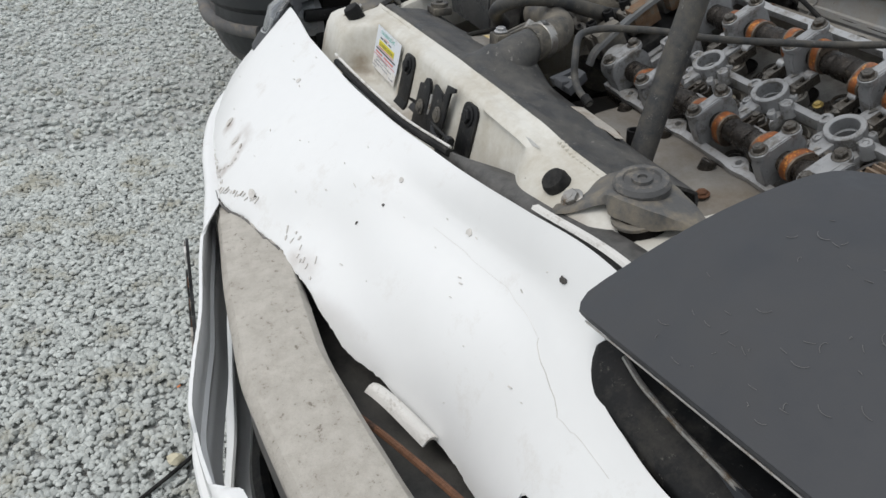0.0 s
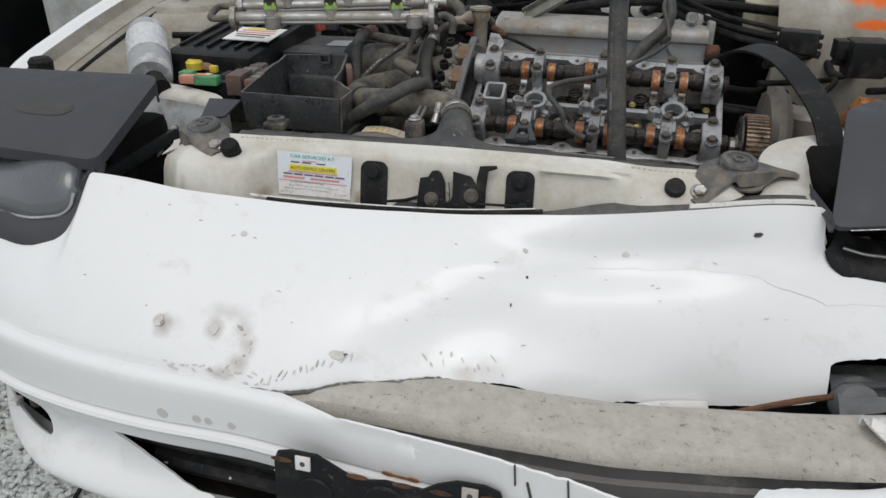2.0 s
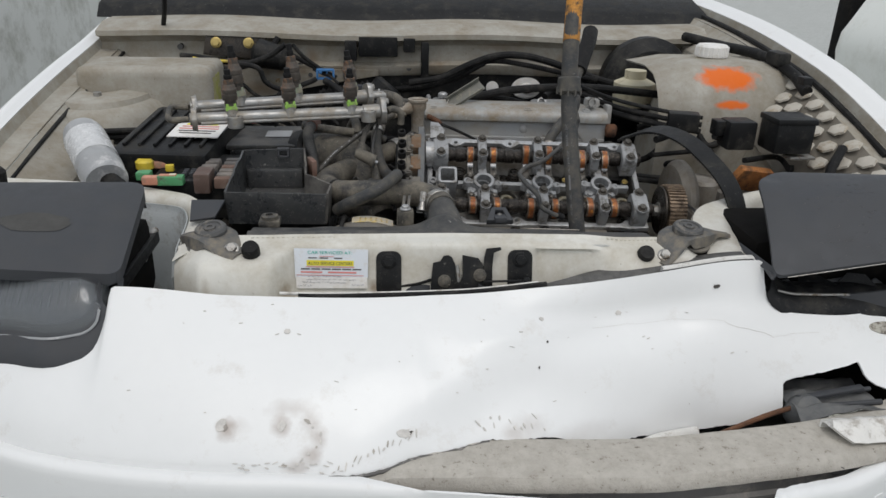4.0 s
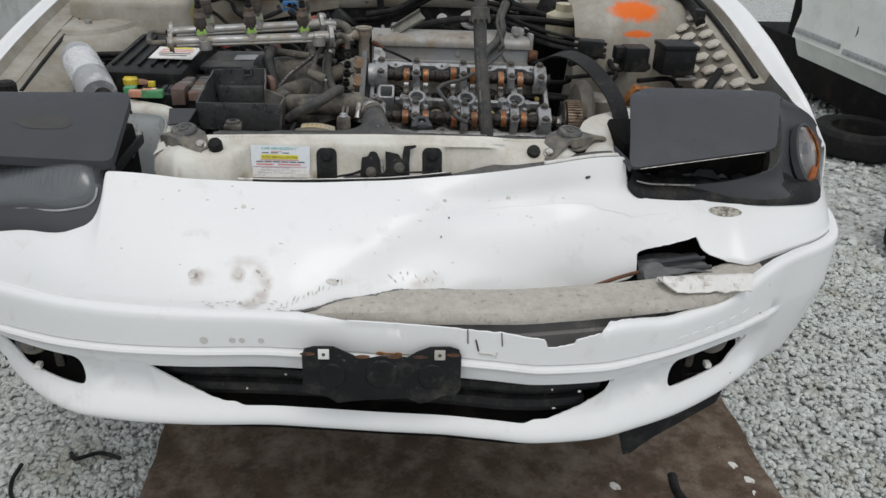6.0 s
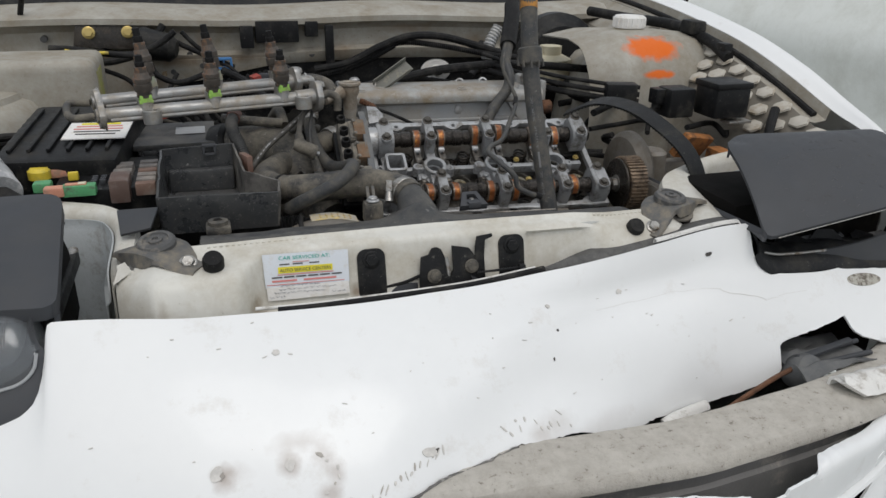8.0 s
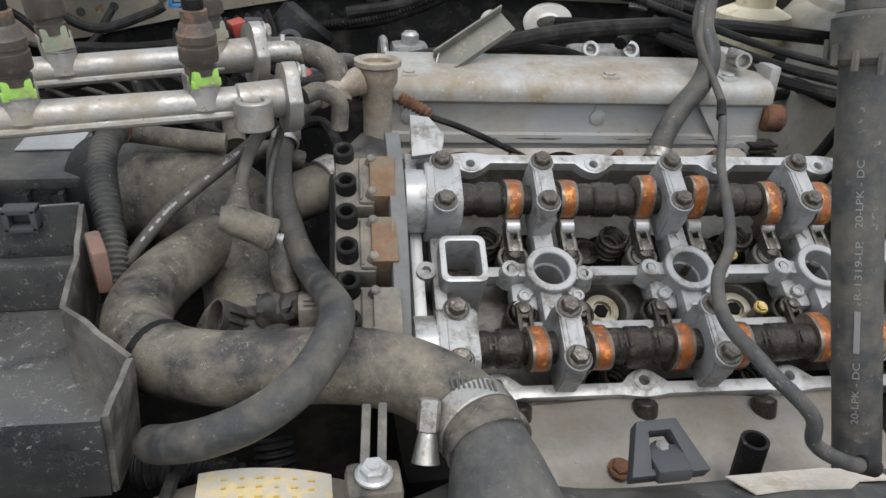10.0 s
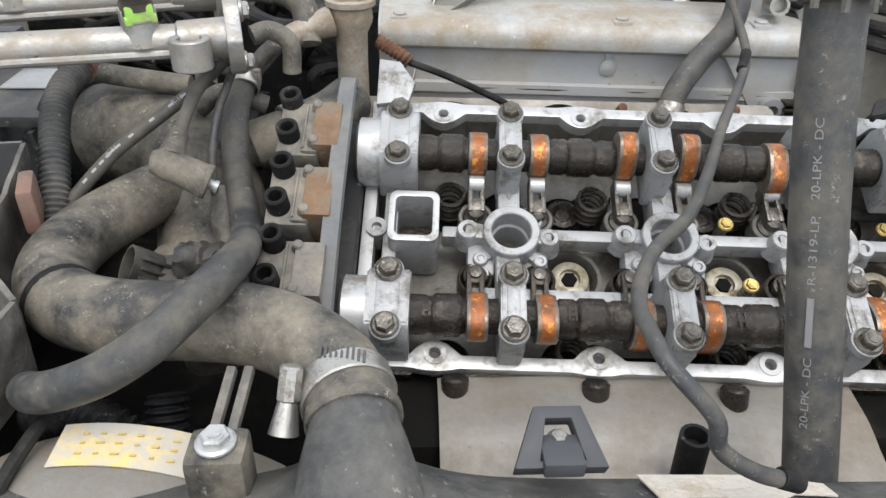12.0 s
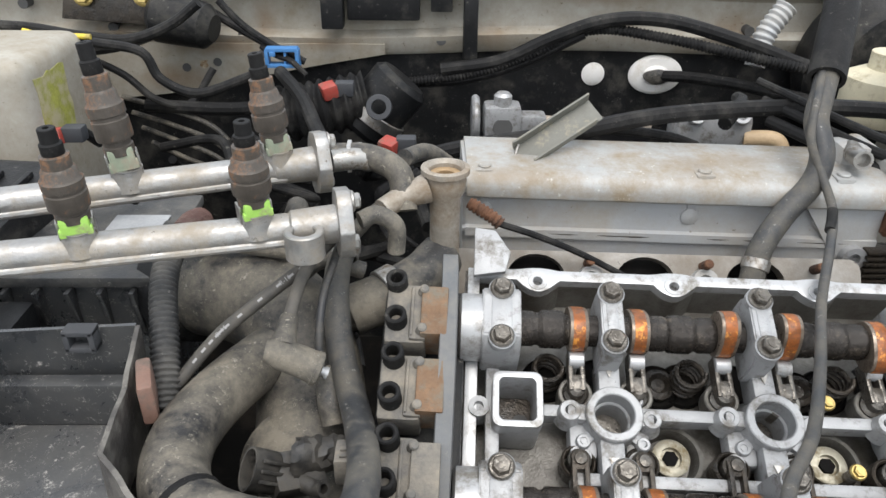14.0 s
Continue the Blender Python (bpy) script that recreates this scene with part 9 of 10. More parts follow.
part("orange_end", tube([(0.2055, 0.546, 1.315), (0.214, 0.58, 1.38), (0.219, 0.6, 1.405)], 0.0136, 20), mat("orange_stained_rubber", (0.5, 0.22, 0.03), 0.6, var=0.3, scale=30, dirt=(0.06, 0.05, 0.04), amount=0.4, spread=40), bh, "orange-stained hose end")
PRINT = mat("pale_grey_print", (0.19, 0.19, 0.195), 0.7, bump=0.0)
ax = (Vector(hl[4]) - Vector(hl[1])).normalized()
to_eye = Vector((-0.55, -0.75, 0.1))
to_eye = (to_eye - ax * to_eye.dot(ax)).normalized()
PM = Matrix.Translation(Vector(hl[1]) + to_eye * 0.0131) @ Matrix((ax, to_eye.cross(ax), to_eye)).transposed().to_4x4()
words("20-LPK - DC", 0.0, 0.000, 0.0050, PRINT, bh, PM, 0.036)
part("print_bar", plate([(0.042, 0.0004), (0.066, 0.0004), (0.066, 0.0034), (0.042, 0.0034)], 0.0003, PM @ pose(0, 0, 0.0012)), PRINT, bh)
words("R-1319-LP", 0.072, 0.0005, 0.0050, PRINT, bh, PM, 0.032)
words("20-LPK - DC", 0.112, 0.001, 0.0050, PRINT, bh, PM @ pose(0, 0, 0.0005), 0.036)
br = thing("breather_hose", (0.28, 0.84, 1.04), "bent dusty rubber hose rising behind the head", "hose")
part("hose", tube([(0.238, 0.785, 1.066), (0.247, 0.80, 1.091), (0.270, 0.82, 1.114), (0.296, 0.835, 1.137), (0.304, 0.845, 1.160), (0.302, 0.865, 1.183), (0.312, 0.885, 1.20), (0.324, 0.907, 1.217)], 0.0105, 18, 7), HOSE, br)
part("hose_clip", ring((0.2415, 0.791, 1.0755), (0.2445, 0.796, 1.0835), 0.0118, 0.0102, 24, 0.0006), STEEL, br, "spring steel hose clip")
single("breather_sleeve", tube([(0.320, 0.90, 1.211), (0.335, 0.93, 1.234), (0.355, 0.97, 1.262), (0.366, 1.0, 1.28)], 0.0165, 20, 7, hollow=0.75), RUBBER, "thick black rubber sleeve on the hose end", "hose")

# spark lead with print and its boot
SILVERPRINT = mat("white_lead_print", (0.34, 0.34, 0.34), 0.6, bump=0.0)
lead = thing("spark_lead", (-0.15, 0.68, 1.06), "grey ignition lead with white print and angled rubber boot", "ignition lead")
ll = [(-0.216, 0.652, 1.062), (-0.200, 0.668, 1.078), (-0.188, 0.677, 1.089), (-0.178, 0.682, 1.097), (-0.146, 0.697, 1.118), (-0.126, 0.704, 1.132), (-0.108, 0.711, 1.148)]
LEAD = mat("grey_brown_lead_rubber", (0.050, 0.048, 0.045), 0.5, var=0.15, scale=40, bump=0.06, dirt=(0.115, 0.105, 0.09), amount=0.40, spread=40, edge=0.3)
part("lead", tube(ll, 0.0046, 14), LEAD, lead)
sm = smooth_line(ll, 10)
for i in range(8, 52, 4):
    d = (sm[i + 1] - sm[i]).normalized()
    n = Vector((0.1, -0.75, 0.65))
    n = (n - d * n.dot(d)).normalized()
    part("print", plate([(0, -0.0008), (0.004, -0.0008), (0.004, 0.0008), (0, 0.0008)], 0.0003, Matrix.Translation(sm[i] + n * 0.0048) @ Matrix((d, n.cross(d), n)).transposed().to_4x4()), SILVERPRINT, lead)
    if i in (20, 40):
        words("R-16", 0, -0.0017, 0.0048, SILVERPRINT, lead, Matrix.Translation(sm[i + 1] + n * 0.0047) @ Matrix((d, n.cross(d), n)).transposed().to_4x4())
part("boot_lead", tube([(-0.134, 0.664, 1.110), (-0.131, 0.678, 1.120), (-0.126, 0.693, 1.131), (-0.114, 0.710, 1.146)], 0.0045, 12), LEAD, lead)
boot = part("boot", join(tube([(-0.135, 0.646, 1.103), (-0.1345, 0.655, 1.108), (-0.1335, 0.667, 1.1125)], 0.0075, 16, radii=[0.0098, 0.0075, 0.0062]), tube([(-0.146, 0.642, 1.1035), (-0.138, 0.642, 1.1015), (-0.124, 0.6415, 1.095), (-0.1135, 0.641, 1.0895)], 0.0108, 22, radii=[0.0075, 0.0104, 0.0108, 0.0112])), DUSTY, lead, "dusty angled rubber boot")
part("boot_lip", ring((-0.1155, 0.641, 1.0905), (-0.1115, 0.641, 1.0885), 0.0118, 0.007), DUSTY, boot)
part("terminal", join(rod((-0.114, 0.641, 1.0895), (-0.1075, 0.6405, 1.086), 0.0034, segs=12), rod((-0.1085, 0.6405, 1.0865), (-0.1065, 0.6405, 1.0855), 0.0042, segs=12)), BRIGHT, boot)
single("spark_boot", tube([(-0.111, 0.663, 1.074), (-0.109, 0.655, 1.065), (-0.1065, 0.646, 1.055), (-0.1035, 0.637, 1.044)], 0.0088, 16, radii=[0.005, 0.0085, 0.0095, 0.0085]), DUSTY, "dusty straight rubber plug boot", "ignition lead")
PINKISH = mat("reddish_brown_tape", (0.14, 0.065, 0.05), 0.6, var=0.25, scale=60, bump=0.4, dirt=(0.22, 0.15, 0.12), amount=0.4, spread=60)
co = thing("corrugated_hose", (-0.225, 0.70, 1.04), "black corrugated conduit hose with a taped end", "hose")
part("conduit", tube([(-0.226, 0.790, 1.122), (-0.233, 0.765, 1.121), (-0.236, 0.742, 1.117), (-0.234, 0.716, 1.108), (-0.228, 0.690, 1.096), (-0.222, 0.664, 1.078), (-0.218, 0.640, 1.055)], 0.0104, 20, 6, ribs=0.0019, pitch=0.0043), TANK, co)
part("tape", tube([(-0.225, 0.797, 1.122), (-0.228, 0.785, 1.122), (-0.232, 0.768, 1.1215)], 0.0125, 16, radii=[0.010, 0.0128, 0.0118]), PINKISH, co, "reddish brown crumpled tape")
duct = thing("intake_duct", (-0.17, 0.75, 1.0), "large dusty grey-brown air intake duct", "duct")
part("bellows", tube([(-0.24, 0.80, 1.055), (-0.19, 0.775, 1.062), (-0.15, 0.745, 1.055), (-0.13, 0.70, 1.02), (-0.125, 0.64, 0.99)], 0.042, 24, 8), DUSTY, duct)
part("lower_duct", tube([(-0.15, 0.66, 1.0), (-0.12, 0.63, 1.0), (-0.10, 0.60, 0.985)], 0.034, 20), DUSTY, duct)
single("airflow_housing", rod((-0.26, 0.81, 1.05), (-0.23, 0.795, 1.06), 0.05, bevel=0.006, segs=30), BLACK, "round black airflow sensor housing", "duct")
con = thing("wiring_plug", (-0.13, 0.585, 1.0), "dark grey wiring plug with oval socket among dusty cables", "connector")
PLUG = mat("dusty_dark_connector", (0.022, 0.021, 0.020), 0.42, var=0.2, scale=50, bump=0.10, dirt=(0.075, 0.068, 0.057), amount=0.38, spread=60, edge=0.25)
CM = Matrix.Translation((-0.1465, 0.571, 1.070)) @ Vector((-0.62, -0.45, 0.64)).to_track_quat("Z", "Y").to_matrix().to_4x4() @ Matrix.Rotation(radians(28), 4, "Z")
OVAL = Matrix.Diagonal((0.50, 0.90, 0.9, 1))
part("shell", lathe([(0.0125, -0.030), (0.0140, -0.028), (0.0148, -0.006), (0.0148, 0.0), (0.0130, 0.0), (0.0126, -0.010), (0.0, -0.010)], CM @ OVAL, 32), PLUG, con, "oval plug shell")
for k in range(5):
    c = box(0, -0.0088 + 0.0044 * k, -0.0085, 0.0045, 0.0026, 0.004, 0.0006)
    c.transform(CM)
    part("pin", c, BLACK, con)
for k in range(3):
    c = box(0.0082, -0.006 + 0.006 * k, -0.014, 0.0018, 0.0022, 0.020, 0.0006)
    c.transform(CM)
    part("rib", c, PLUG, con)
part("backshell", box(-0.122, 0.586, 1.050, 0.032, 0.026, 0.022, 0.004, Euler((0.5, 0.2, 0.45)).to_matrix()), PLUG, con)
# crumpled tape and short tails behind the plug
rows = []
for i in range(15):
    f = i / 14
    rows.append([(-0.122 + 0.045 * f + 0.004 * noise.noise((f * 7, a * 2, 1)), 0.588 + 0.010 * math.sin(2.2 * f) + (0.013 - 0.004 * f) * math.cos(a) * (1 + 0.35 * noise.noise((f * 9, 2 * math.cos(a), 3))), 1.060 - 0.006 * f + (0.013 - 0.004 * f) * math.sin(a) * (1 + 0.35 * noise.noise((f * 9, 2 * math.sin(a), 6)))) for a in np.linspace(0, 2 * math.pi, 19)])
part("tape", sheet(rows), PLUG, con, "crumpled dusty tape", 25)
part("tail", tube([(-0.118, 0.578, 1.052), (-0.108, 0.572, 1.052), (-0.102, 0.568, 1.056)], 0.0052, 14, hollow=0.6), PLUG, con)
part("clip", join(box(-0.088, 0.588, 1.058, 0.018, 0.020, 0.020, 0.002), box(-0.0885, 0.588, 1.069, 0.010, 0.003, 0.002, 0.0005), box(-0.0885, 0.582, 1.069, 0.010, 0.002, 0.002, 0.0005)), COILB, con)
# ribbed conduits low between the hoses
for pts, r in (([(-0.185, 0.505, 1.02), (-0.165, 0.50, 1.022), (-0.14, 0.492, 1.015), (-0.12, 0.488, 0.99)], 0.014), ([(-0.113, 0.505, 1.03), (-0.111, 0.488, 1.005), (-0.110, 0.476, 0.97)], 0.0115)):
    single("corrugated_hose", tube(pts, r, 18, 6, ribs=0.0022, pitch=0.0048), BLACK, "black ribbed conduit low in the bay", "hose")

# fan shroud with its yellow label and the clip on the tank
fan = thing("fan_motor", (-0.12, 0.475, 0.96), "dusty alloy fan shroud with yellow warning label", "fan")
rows = []
for k in range(10):
    a = k / 9
    rows.append([(-0.125 + 0.12 * math.cos(t), 0.412 + 0.060 * a, 0.930 + 0.118 * math.sin(t) - 0.010 * a ** 4) for t in np.linspace(0.15, math.pi - 0.15, 40)])
part("shroud", sheet(rows, -0.003), HEATSH, fan, angle=60)
rows = [[(-0.125 + 0.1206 * math.cos(t), 0.440 + 0.026 * v - 0.06 * math.cos(t) * 0.12, 0.930 + 0.1187 * math.sin(t)) for t in np.linspace(1.21, 1.76, 14)] for v in np.linspace(0, 1, 5)]
LABELINK = mat("faded_brown_print", (0.58, 0.42, 0.12), 0.6, bump=0.0)
lb = part("label", sheet(rows, -0.0006), mat("faded_yellow_label", (0.74, 0.56, 0.20), 0.6, var=0.1, scale=60, dirt=(0.50, 0.47, 0.41), amount=0.56, spread=26), fan, "faded yellow warning label")
for v in (0.25, 0.5, 0.72):
    for k in range(6):
        t = 1.30 + 0.07 * k
        p = Vector((-0.125 + 0.1212 * math.cos(t), 0.440 + 0.026 * v - 0.0072 * math.cos(t), 0.930 + 0.1193 * math.sin(t)))
        part("print", box(p.x, p.y, p.z, 0.0022 + 0.0016 * ((k * 7 + int(v * 20)) % 3) / 2, 0.0009, 0.0006), LABELINK, lb)
part("strap", tube([(-0.1645, 0.415, 1.042), (-0.163, 0.44, 1.046), (-0.159, 0.468, 1.047), (-0.158, 0.478, 1.035)], 0.0035, 8), RUBBER, fan)
clip = thing("shroud_clip", (-0.062, 0.452, 1.05), "dark grey plastic shroud clip with two prongs and a bolt", "clip")
part("block", box(-0.062, 0.449, 1.062, 0.026, 0.022, 0.03, 0.004), DUSTY, clip)
bl = bolt(0.0065, 0.006)
bl.transform(pose(-0.062, 0.449, 1.078))
part("bolt", bl, BRIGHT, clip)
for dx in (-0.004, 0.004):
    part("prong", box(-0.060 + dx, 0.470, 1.078, 0.0045, 0.040, 0.005, 0.001, Euler((0.35, 0, -0.12)).to_matrix()), COILB, clip)
for o in clip.children_recursive:
    o.data.transform(Matrix.Translation((-0.002, -0.021, -0.004)))
clip = thing("tank_clip", (0.083, 0.447, 1.04), "dark grey plastic radiator clip with bolt", "clip")
part("frame", plate([(-0.026, -0.016), (-0.013, 0.018), (0.013, 0.018), (0.024, -0.016)], 0.012, pose(0.083, 0.452, 1.074, 25, 0, 0), 0.001, [[(-0.012, -0.012), (-0.007, 0.011), (0.007, 0.011), (0.012, -0.012)]]), COVER, clip)
part("tab", box(0.083, 0.446, 1.067, 0.022, 0.022, 0.010, 0.002), COVER, clip)
bl = bolt(0.005, 0.005)
bl.transform(pose(0.083, 0.456, 1.068))
part("bolt", bl, STEEL, clip)
for o in clip.children_recursive:
    o.data.transform(Matrix.Translation((0.004, -0.012, -0.010)) @ Matrix.Translation(Vector((0.083, 0.45, 1.05)) - clip.location) @ Matrix.Scale(0.86, 4) @ Matrix.Translation(clip.location - Vector((0.083, 0.45, 1.05))))

# ---------------------------------------------------------------- fuse box, its lid, battery and washer neck
EDGEP = mat("dusty_brown_edge_plastic", (0.075, 0.070, 0.066), 0.4, var=0.3, scale=30, bump=0.2, dirt=(0.20, 0.19, 0.17), amount=0.42, spread=22, edge=0.2, fleck=(0.3, 0.28, 0.25), fleck_at=0.67)
# TRAY with more dust specks; its paler base stands in for sky reflection
TRAY_SHEEN = mat("specked_plastic_with_painted_sheen", (0.062, 0.065, 0.069), 0.24, var=0.2, scale=26, bump=0.05, fine=500, dirt=(0.105, 0.103, 0.098), amount=0.42, spread=20, edge=0.3, spec=0.8, dirt_rough=0.45, fleck=(0.34, 0.33, 0.31), fleck_at=0.63, lines=((0.28, 0.27, 0.255), 300.0, 0.014, 0.5))
lid = thing("fuse_box_tray", (-0.28, 0.58, 1.03), "black plastic fuse box lid lying upside down, empty and dusty", "lid")
outl = [(-0.345, 0.664), (-0.240, 0.670), (-0.233, 0.618), (-0.229, 0.565), (-0.184, 0.515), (-0.188, 0.472), (-0.345, 0.478)]
outl = outl[::-1]
tops = {0: 1.086, 1: 1.084, 2: 1.086, 3: 1.088, 4: 1.092, 5: 1.104, 6: 1.102}
part("floor", plate([(x * 0.97 - 0.0075, y * 0.97 + 0.0175) for x, y in outl], 0.004, pose(0, 0, 1.036)), TRAY_SHEEN, lid, "dust-speckled floor, lightened to stand for sky sheen")
n = len(outl)
for i in range(n):
    (x0, y0), (x1, y1) = outl[i], outl[(i + 1) % n]
    z0, z1 = tops[i], tops[(i + 1) % n]
    c = Vector((-0.275, 0.58))
    rows = []
    for t in np.linspace(0, 1, 15):
        p = Vector((x0 + (x1 - x0) * t, y0 + (y1 - y0) * t))
        q = c + (p - c) * 0.955
        zt = z0 + (z1 - z0) * t
        out = (p - c).normalized()
        row = []
        for k in (0, 0.2, 0.4, 0.6, 0.8, 0.92, 1.0):
            g = q.lerp(p, min(1.0, k / 0.8))
            dent = 0.0032 * k * noise.noise((g.x * 45, g.y * 45, k * 2.2)) * (i != 5) * math.sin(math.pi * t) ** 0.5
            row.append((g.x + out.x * dent, g.y + out.y * dent, 1.032 + (zt - 1.032) * k + 0.6 * dent))
        rows.append(row)
    part("wall", sheet(rows, 0.0032), TRAY if i in (0, 5, 6) else EDGEP, lid, "", 28)
part("step", box(-0.29, 0.652, 1.054, 0.098, 0.014, 0.036, 0.004), TRAY, lid)
part("catch", join(box(-0.2835, 0.664, 1.098, 0.004, 0.012, 0.016, 0.001), box(-0.2665, 0.664, 1.098, 0.004, 0.012, 0.016, 0.001), box(-0.275, 0.664, 1.1045, 0.021, 0.012, 0.004, 0.001), box(-0.275, 0.664, 1.0915, 0.021, 0.012, 0.004, 0.001)), COVER, lid, "square catch loop")
part("flap", box(-0.222, 0.628, 1.082, 0.010, 0.034, 0.030, 0.003, Euler((0, 0, 0.35)).to_matrix()), mat("pinkish_brown_plastic", (0.22, 0.13, 0.10), 0.6, var=0.2, scale=40, dirt=(0.12, 0.10, 0.085), amount=0.4, spread=40), lid, "pinkish brown worn flap")

PINKBR = mat("dull_brown_fuse", (0.20, 0.125, 0.095), 0.6, var=0.2, scale=50, dirt=(0.26, 0.22, 0.19), amount=0.35)
fb = thing("fuse_box", (-0.43, 0.62, 1.0), "open black fuse box with relays and coloured fuses", "fuse box")
part("base", box(-0.425, 0.67, 1.035, 0.14, 0.17, 0.07, 0.006), BLACK, fb)
r = random.Random(2)
GFUSE = mat("grey_brown_fuse", (0.17, 0.155, 0.145), 0.55, var=0.2, scale=50, dirt=(0.30, 0.27, 0.24), amount=0.4)
for k in range(6):
    part("fuse", box(-0.3665, 0.567 + 0.0225 * k, 1.073, 0.027, 0.0155, 0.018, 0.002), GFUSE if k % 3 else PINKBR, fb)
RELB = mat("rusty_relay", (0.13, 0.085, 0.07), 0.55, var=0.2, dirt=(0.19, 0.17, 0.16), amount=0.35)
for k, y in enumerate((0.590, 0.632, 0.668)):
    part("relay", box(-0.402, y, 1.070, 0.027, 0.050 if k == 0 else 0.024, 0.034 if k == 0 else 0.026, 0.003), RELB if k == 0 else GFUSE, fb)
CREAMW = mat("cream_fuse_window", (0.72, 0.66, 0.5), 0.5)
for y, x in ((0.578, -0.463), (0.674, -0.470)):
    f = part("link_fuse", box(x + 0.008, y, 1.074, 0.044, 0.019, 0.016, 0.003), RELAYG, fb, "green link fuse")
    part("link_end", box(x - 0.024, y - 0.004, 1.075, 0.026, 0.017, 0.014, 0.003), PINK, f)
    part("link_window", box(x + 0.004, y, 1.0825, 0.028, 0.010, 0.002, 0.0006), PINK, f)
    part("link_window", box(x + 0.012, y, 1.0838, 0.010, 0.009, 0.001, 0.0004), CREAMW, f)
part("link_fuse", box(-0.508, 0.612, 1.072, 0.024, 0.022, 0.014, 0.003), RELAYG, fb, "green link fuse")
part("yellow_fuse", lathe([(0.016, 0), (0.016, 0.012), (0.012, 0.016), (0, 0.016)], pose(-0.520, 0.662, 1.070), 18), YELLOW, fb)
part("yellow_tab", box(-0.47, 0.635, 1.078, 0.014, 0.01, 0.012, 0.002), YELLOW, fb)
for k in range(14):
    part("terminal", box(-0.44 + 0.012 * (k % 5), 0.61 + 0.011 * (k // 5), 1.073, 0.008, 0.007, 0.008, 0.001), COVER, fb)
single("box_bracket", plate([(-0.02, -0.03), (0.016, -0.022), (0.026, 0.02), (-0.026, 0.02)], 0.004, pose(-0.372, 0.455, 1.068, 20, 0, 0), 0.001), COVER, "grey steel bracket with bolt", "bracket")

bt = thing("battery", (-0.33, 0.81, 0.9), "black battery with grey lid", "battery")
part("case", box(-0.33, 0.845, 1.0, 0.125, 0.15, 0.15, 0.008), TRAY, bt)
part("top", box(-0.33, 0.845, 1.079, 0.134, 0.160, 0.010, 0.003), TANK, bt, "dusty grey lid")
part("sticker", box(-0.305, 0.85, 1.0855, 0.05, 0.05, 0.001), mat("faded_grey_sticker", (0.3, 0.31, 0.32), 0.6), bt, "faded grey sticker")
for k in range(5):
    part("rib", plate([(0, 0), (-0.012, 0), (0, -0.05)], 0.004, Matrix(((0, 0, 1, -0.382 + 0.026 * k), (1, 0, 0, 0.770), (0, 1, 0, 1.073), (0, 0, 0, 1))), 0.0005), TRAY, bt)
ab = thing("air_filter_box", (-0.48, 0.80, 0.95), "black plastic air filter box with white label", "air filter")
AB = Matrix.Translation((-0.485, 0.80, 1.06)) @ Euler((radians(6), 0, radians(-6))).to_matrix().to_4x4()
b = box(0, 0, 0, 0.18, 0.27, 0.10, 0.012)
b.transform(AB)
part("case", b, BLACK, ab)
for k in range(6):
    b = box(-0.07 + 0.028 * k, 0.0, 0.053, 0.006, 0.20, 0.006, 0.002)
    b.transform(AB)
    part("rib", b, BLACK, ab)
for k in range(9):
    b = box(-0.096, -0.11 + 0.027 * k, 0.02, 0.012, 0.014, 0.03, 0.003)
    b.transform(AB)
    part("edge_clip", b, BLACK, ab)
b = box(0.045, -0.03, 0.058, 0.095, 0.075, 0.0016)
b.transform(AB)
lb = part("label", b, LABEL, ab, "white label with small print")
for k, (c, w) in enumerate(((INK_YEL, 0.06), (INK_RED, 0.07), (INK_RED, 0.075), (INK, 0.07), (INK, 0.06))):
    b = box(0.045, 0.0 - 0.012 * k, 0.0592, w, 0.004 if k else 0.008, 0.0006)
    b.transform(AB)
    part("print", b, c, lb)
ws = thing("washer_neck", (-0.6, 0.68, 1.0), "grey plastic washer bottle neck with worn clear film", "washer bottle")
part("neck", lathe([(0.034, 0), (0.036, 0.004), (0.036, 0.03), (0.0375, 0.033), (0.0375, 0.045), (0.036, 0.048), (0.036, 0.15), (0.033, 0.165), (0.02, 0.175), (0, 0.178)], axis((-0.562, 0.585, 1.068), (-0.655, 0.745, 1.125)), 32), GREY_PL, ws)
part("film", ring((-0.592, 0.637, 1.0865), (-0.628, 0.698, 1.1085), 0.0372, 0.0364), mat("crumpled_film", (0.62, 0.63, 0.64), 0.25, var=0.15, scale=60, bump=0.4, fine=90), ws, "crumpled silver-grey film")
part("tube", tube([(-0.53, 0.56, 1.06), (-0.55, 0.58, 1.066), (-0.56, 0.59, 1.07)], 0.016, 14), RUBBER, ws)
single("rubber_stop", lathe([(0.018, -0.01), (0.019, 0.012), (0.014, 0.018), (0, 0.018)], pose(-0.70, 0.50, 1.10), 22), RUBBER, "black rubber bump stop on the wing", "stop")

# ---------------------------------------------------------------- looms and small parts behind
def loom(points, r, label="black wiring loom in the engine bay", material=None, **kw):
    return single("wiring_loom", tube(points, r, kw.pop("segs", 10), 6, **kw), material or RUBBER, label, "wiring")


loom([(-0.02, 1.27, 1.115), (0.06, 1.26, 1.13), (0.13, 1.25, 1.165), (0.20, 1.24, 1.19), (0.28, 1.235, 1.19), (0.38, 1.22, 1.165), (0.48, 1.19, 1.135), (0.60, 1.13, 1.12)], 0.009, "thick black loom arched along the firewall")
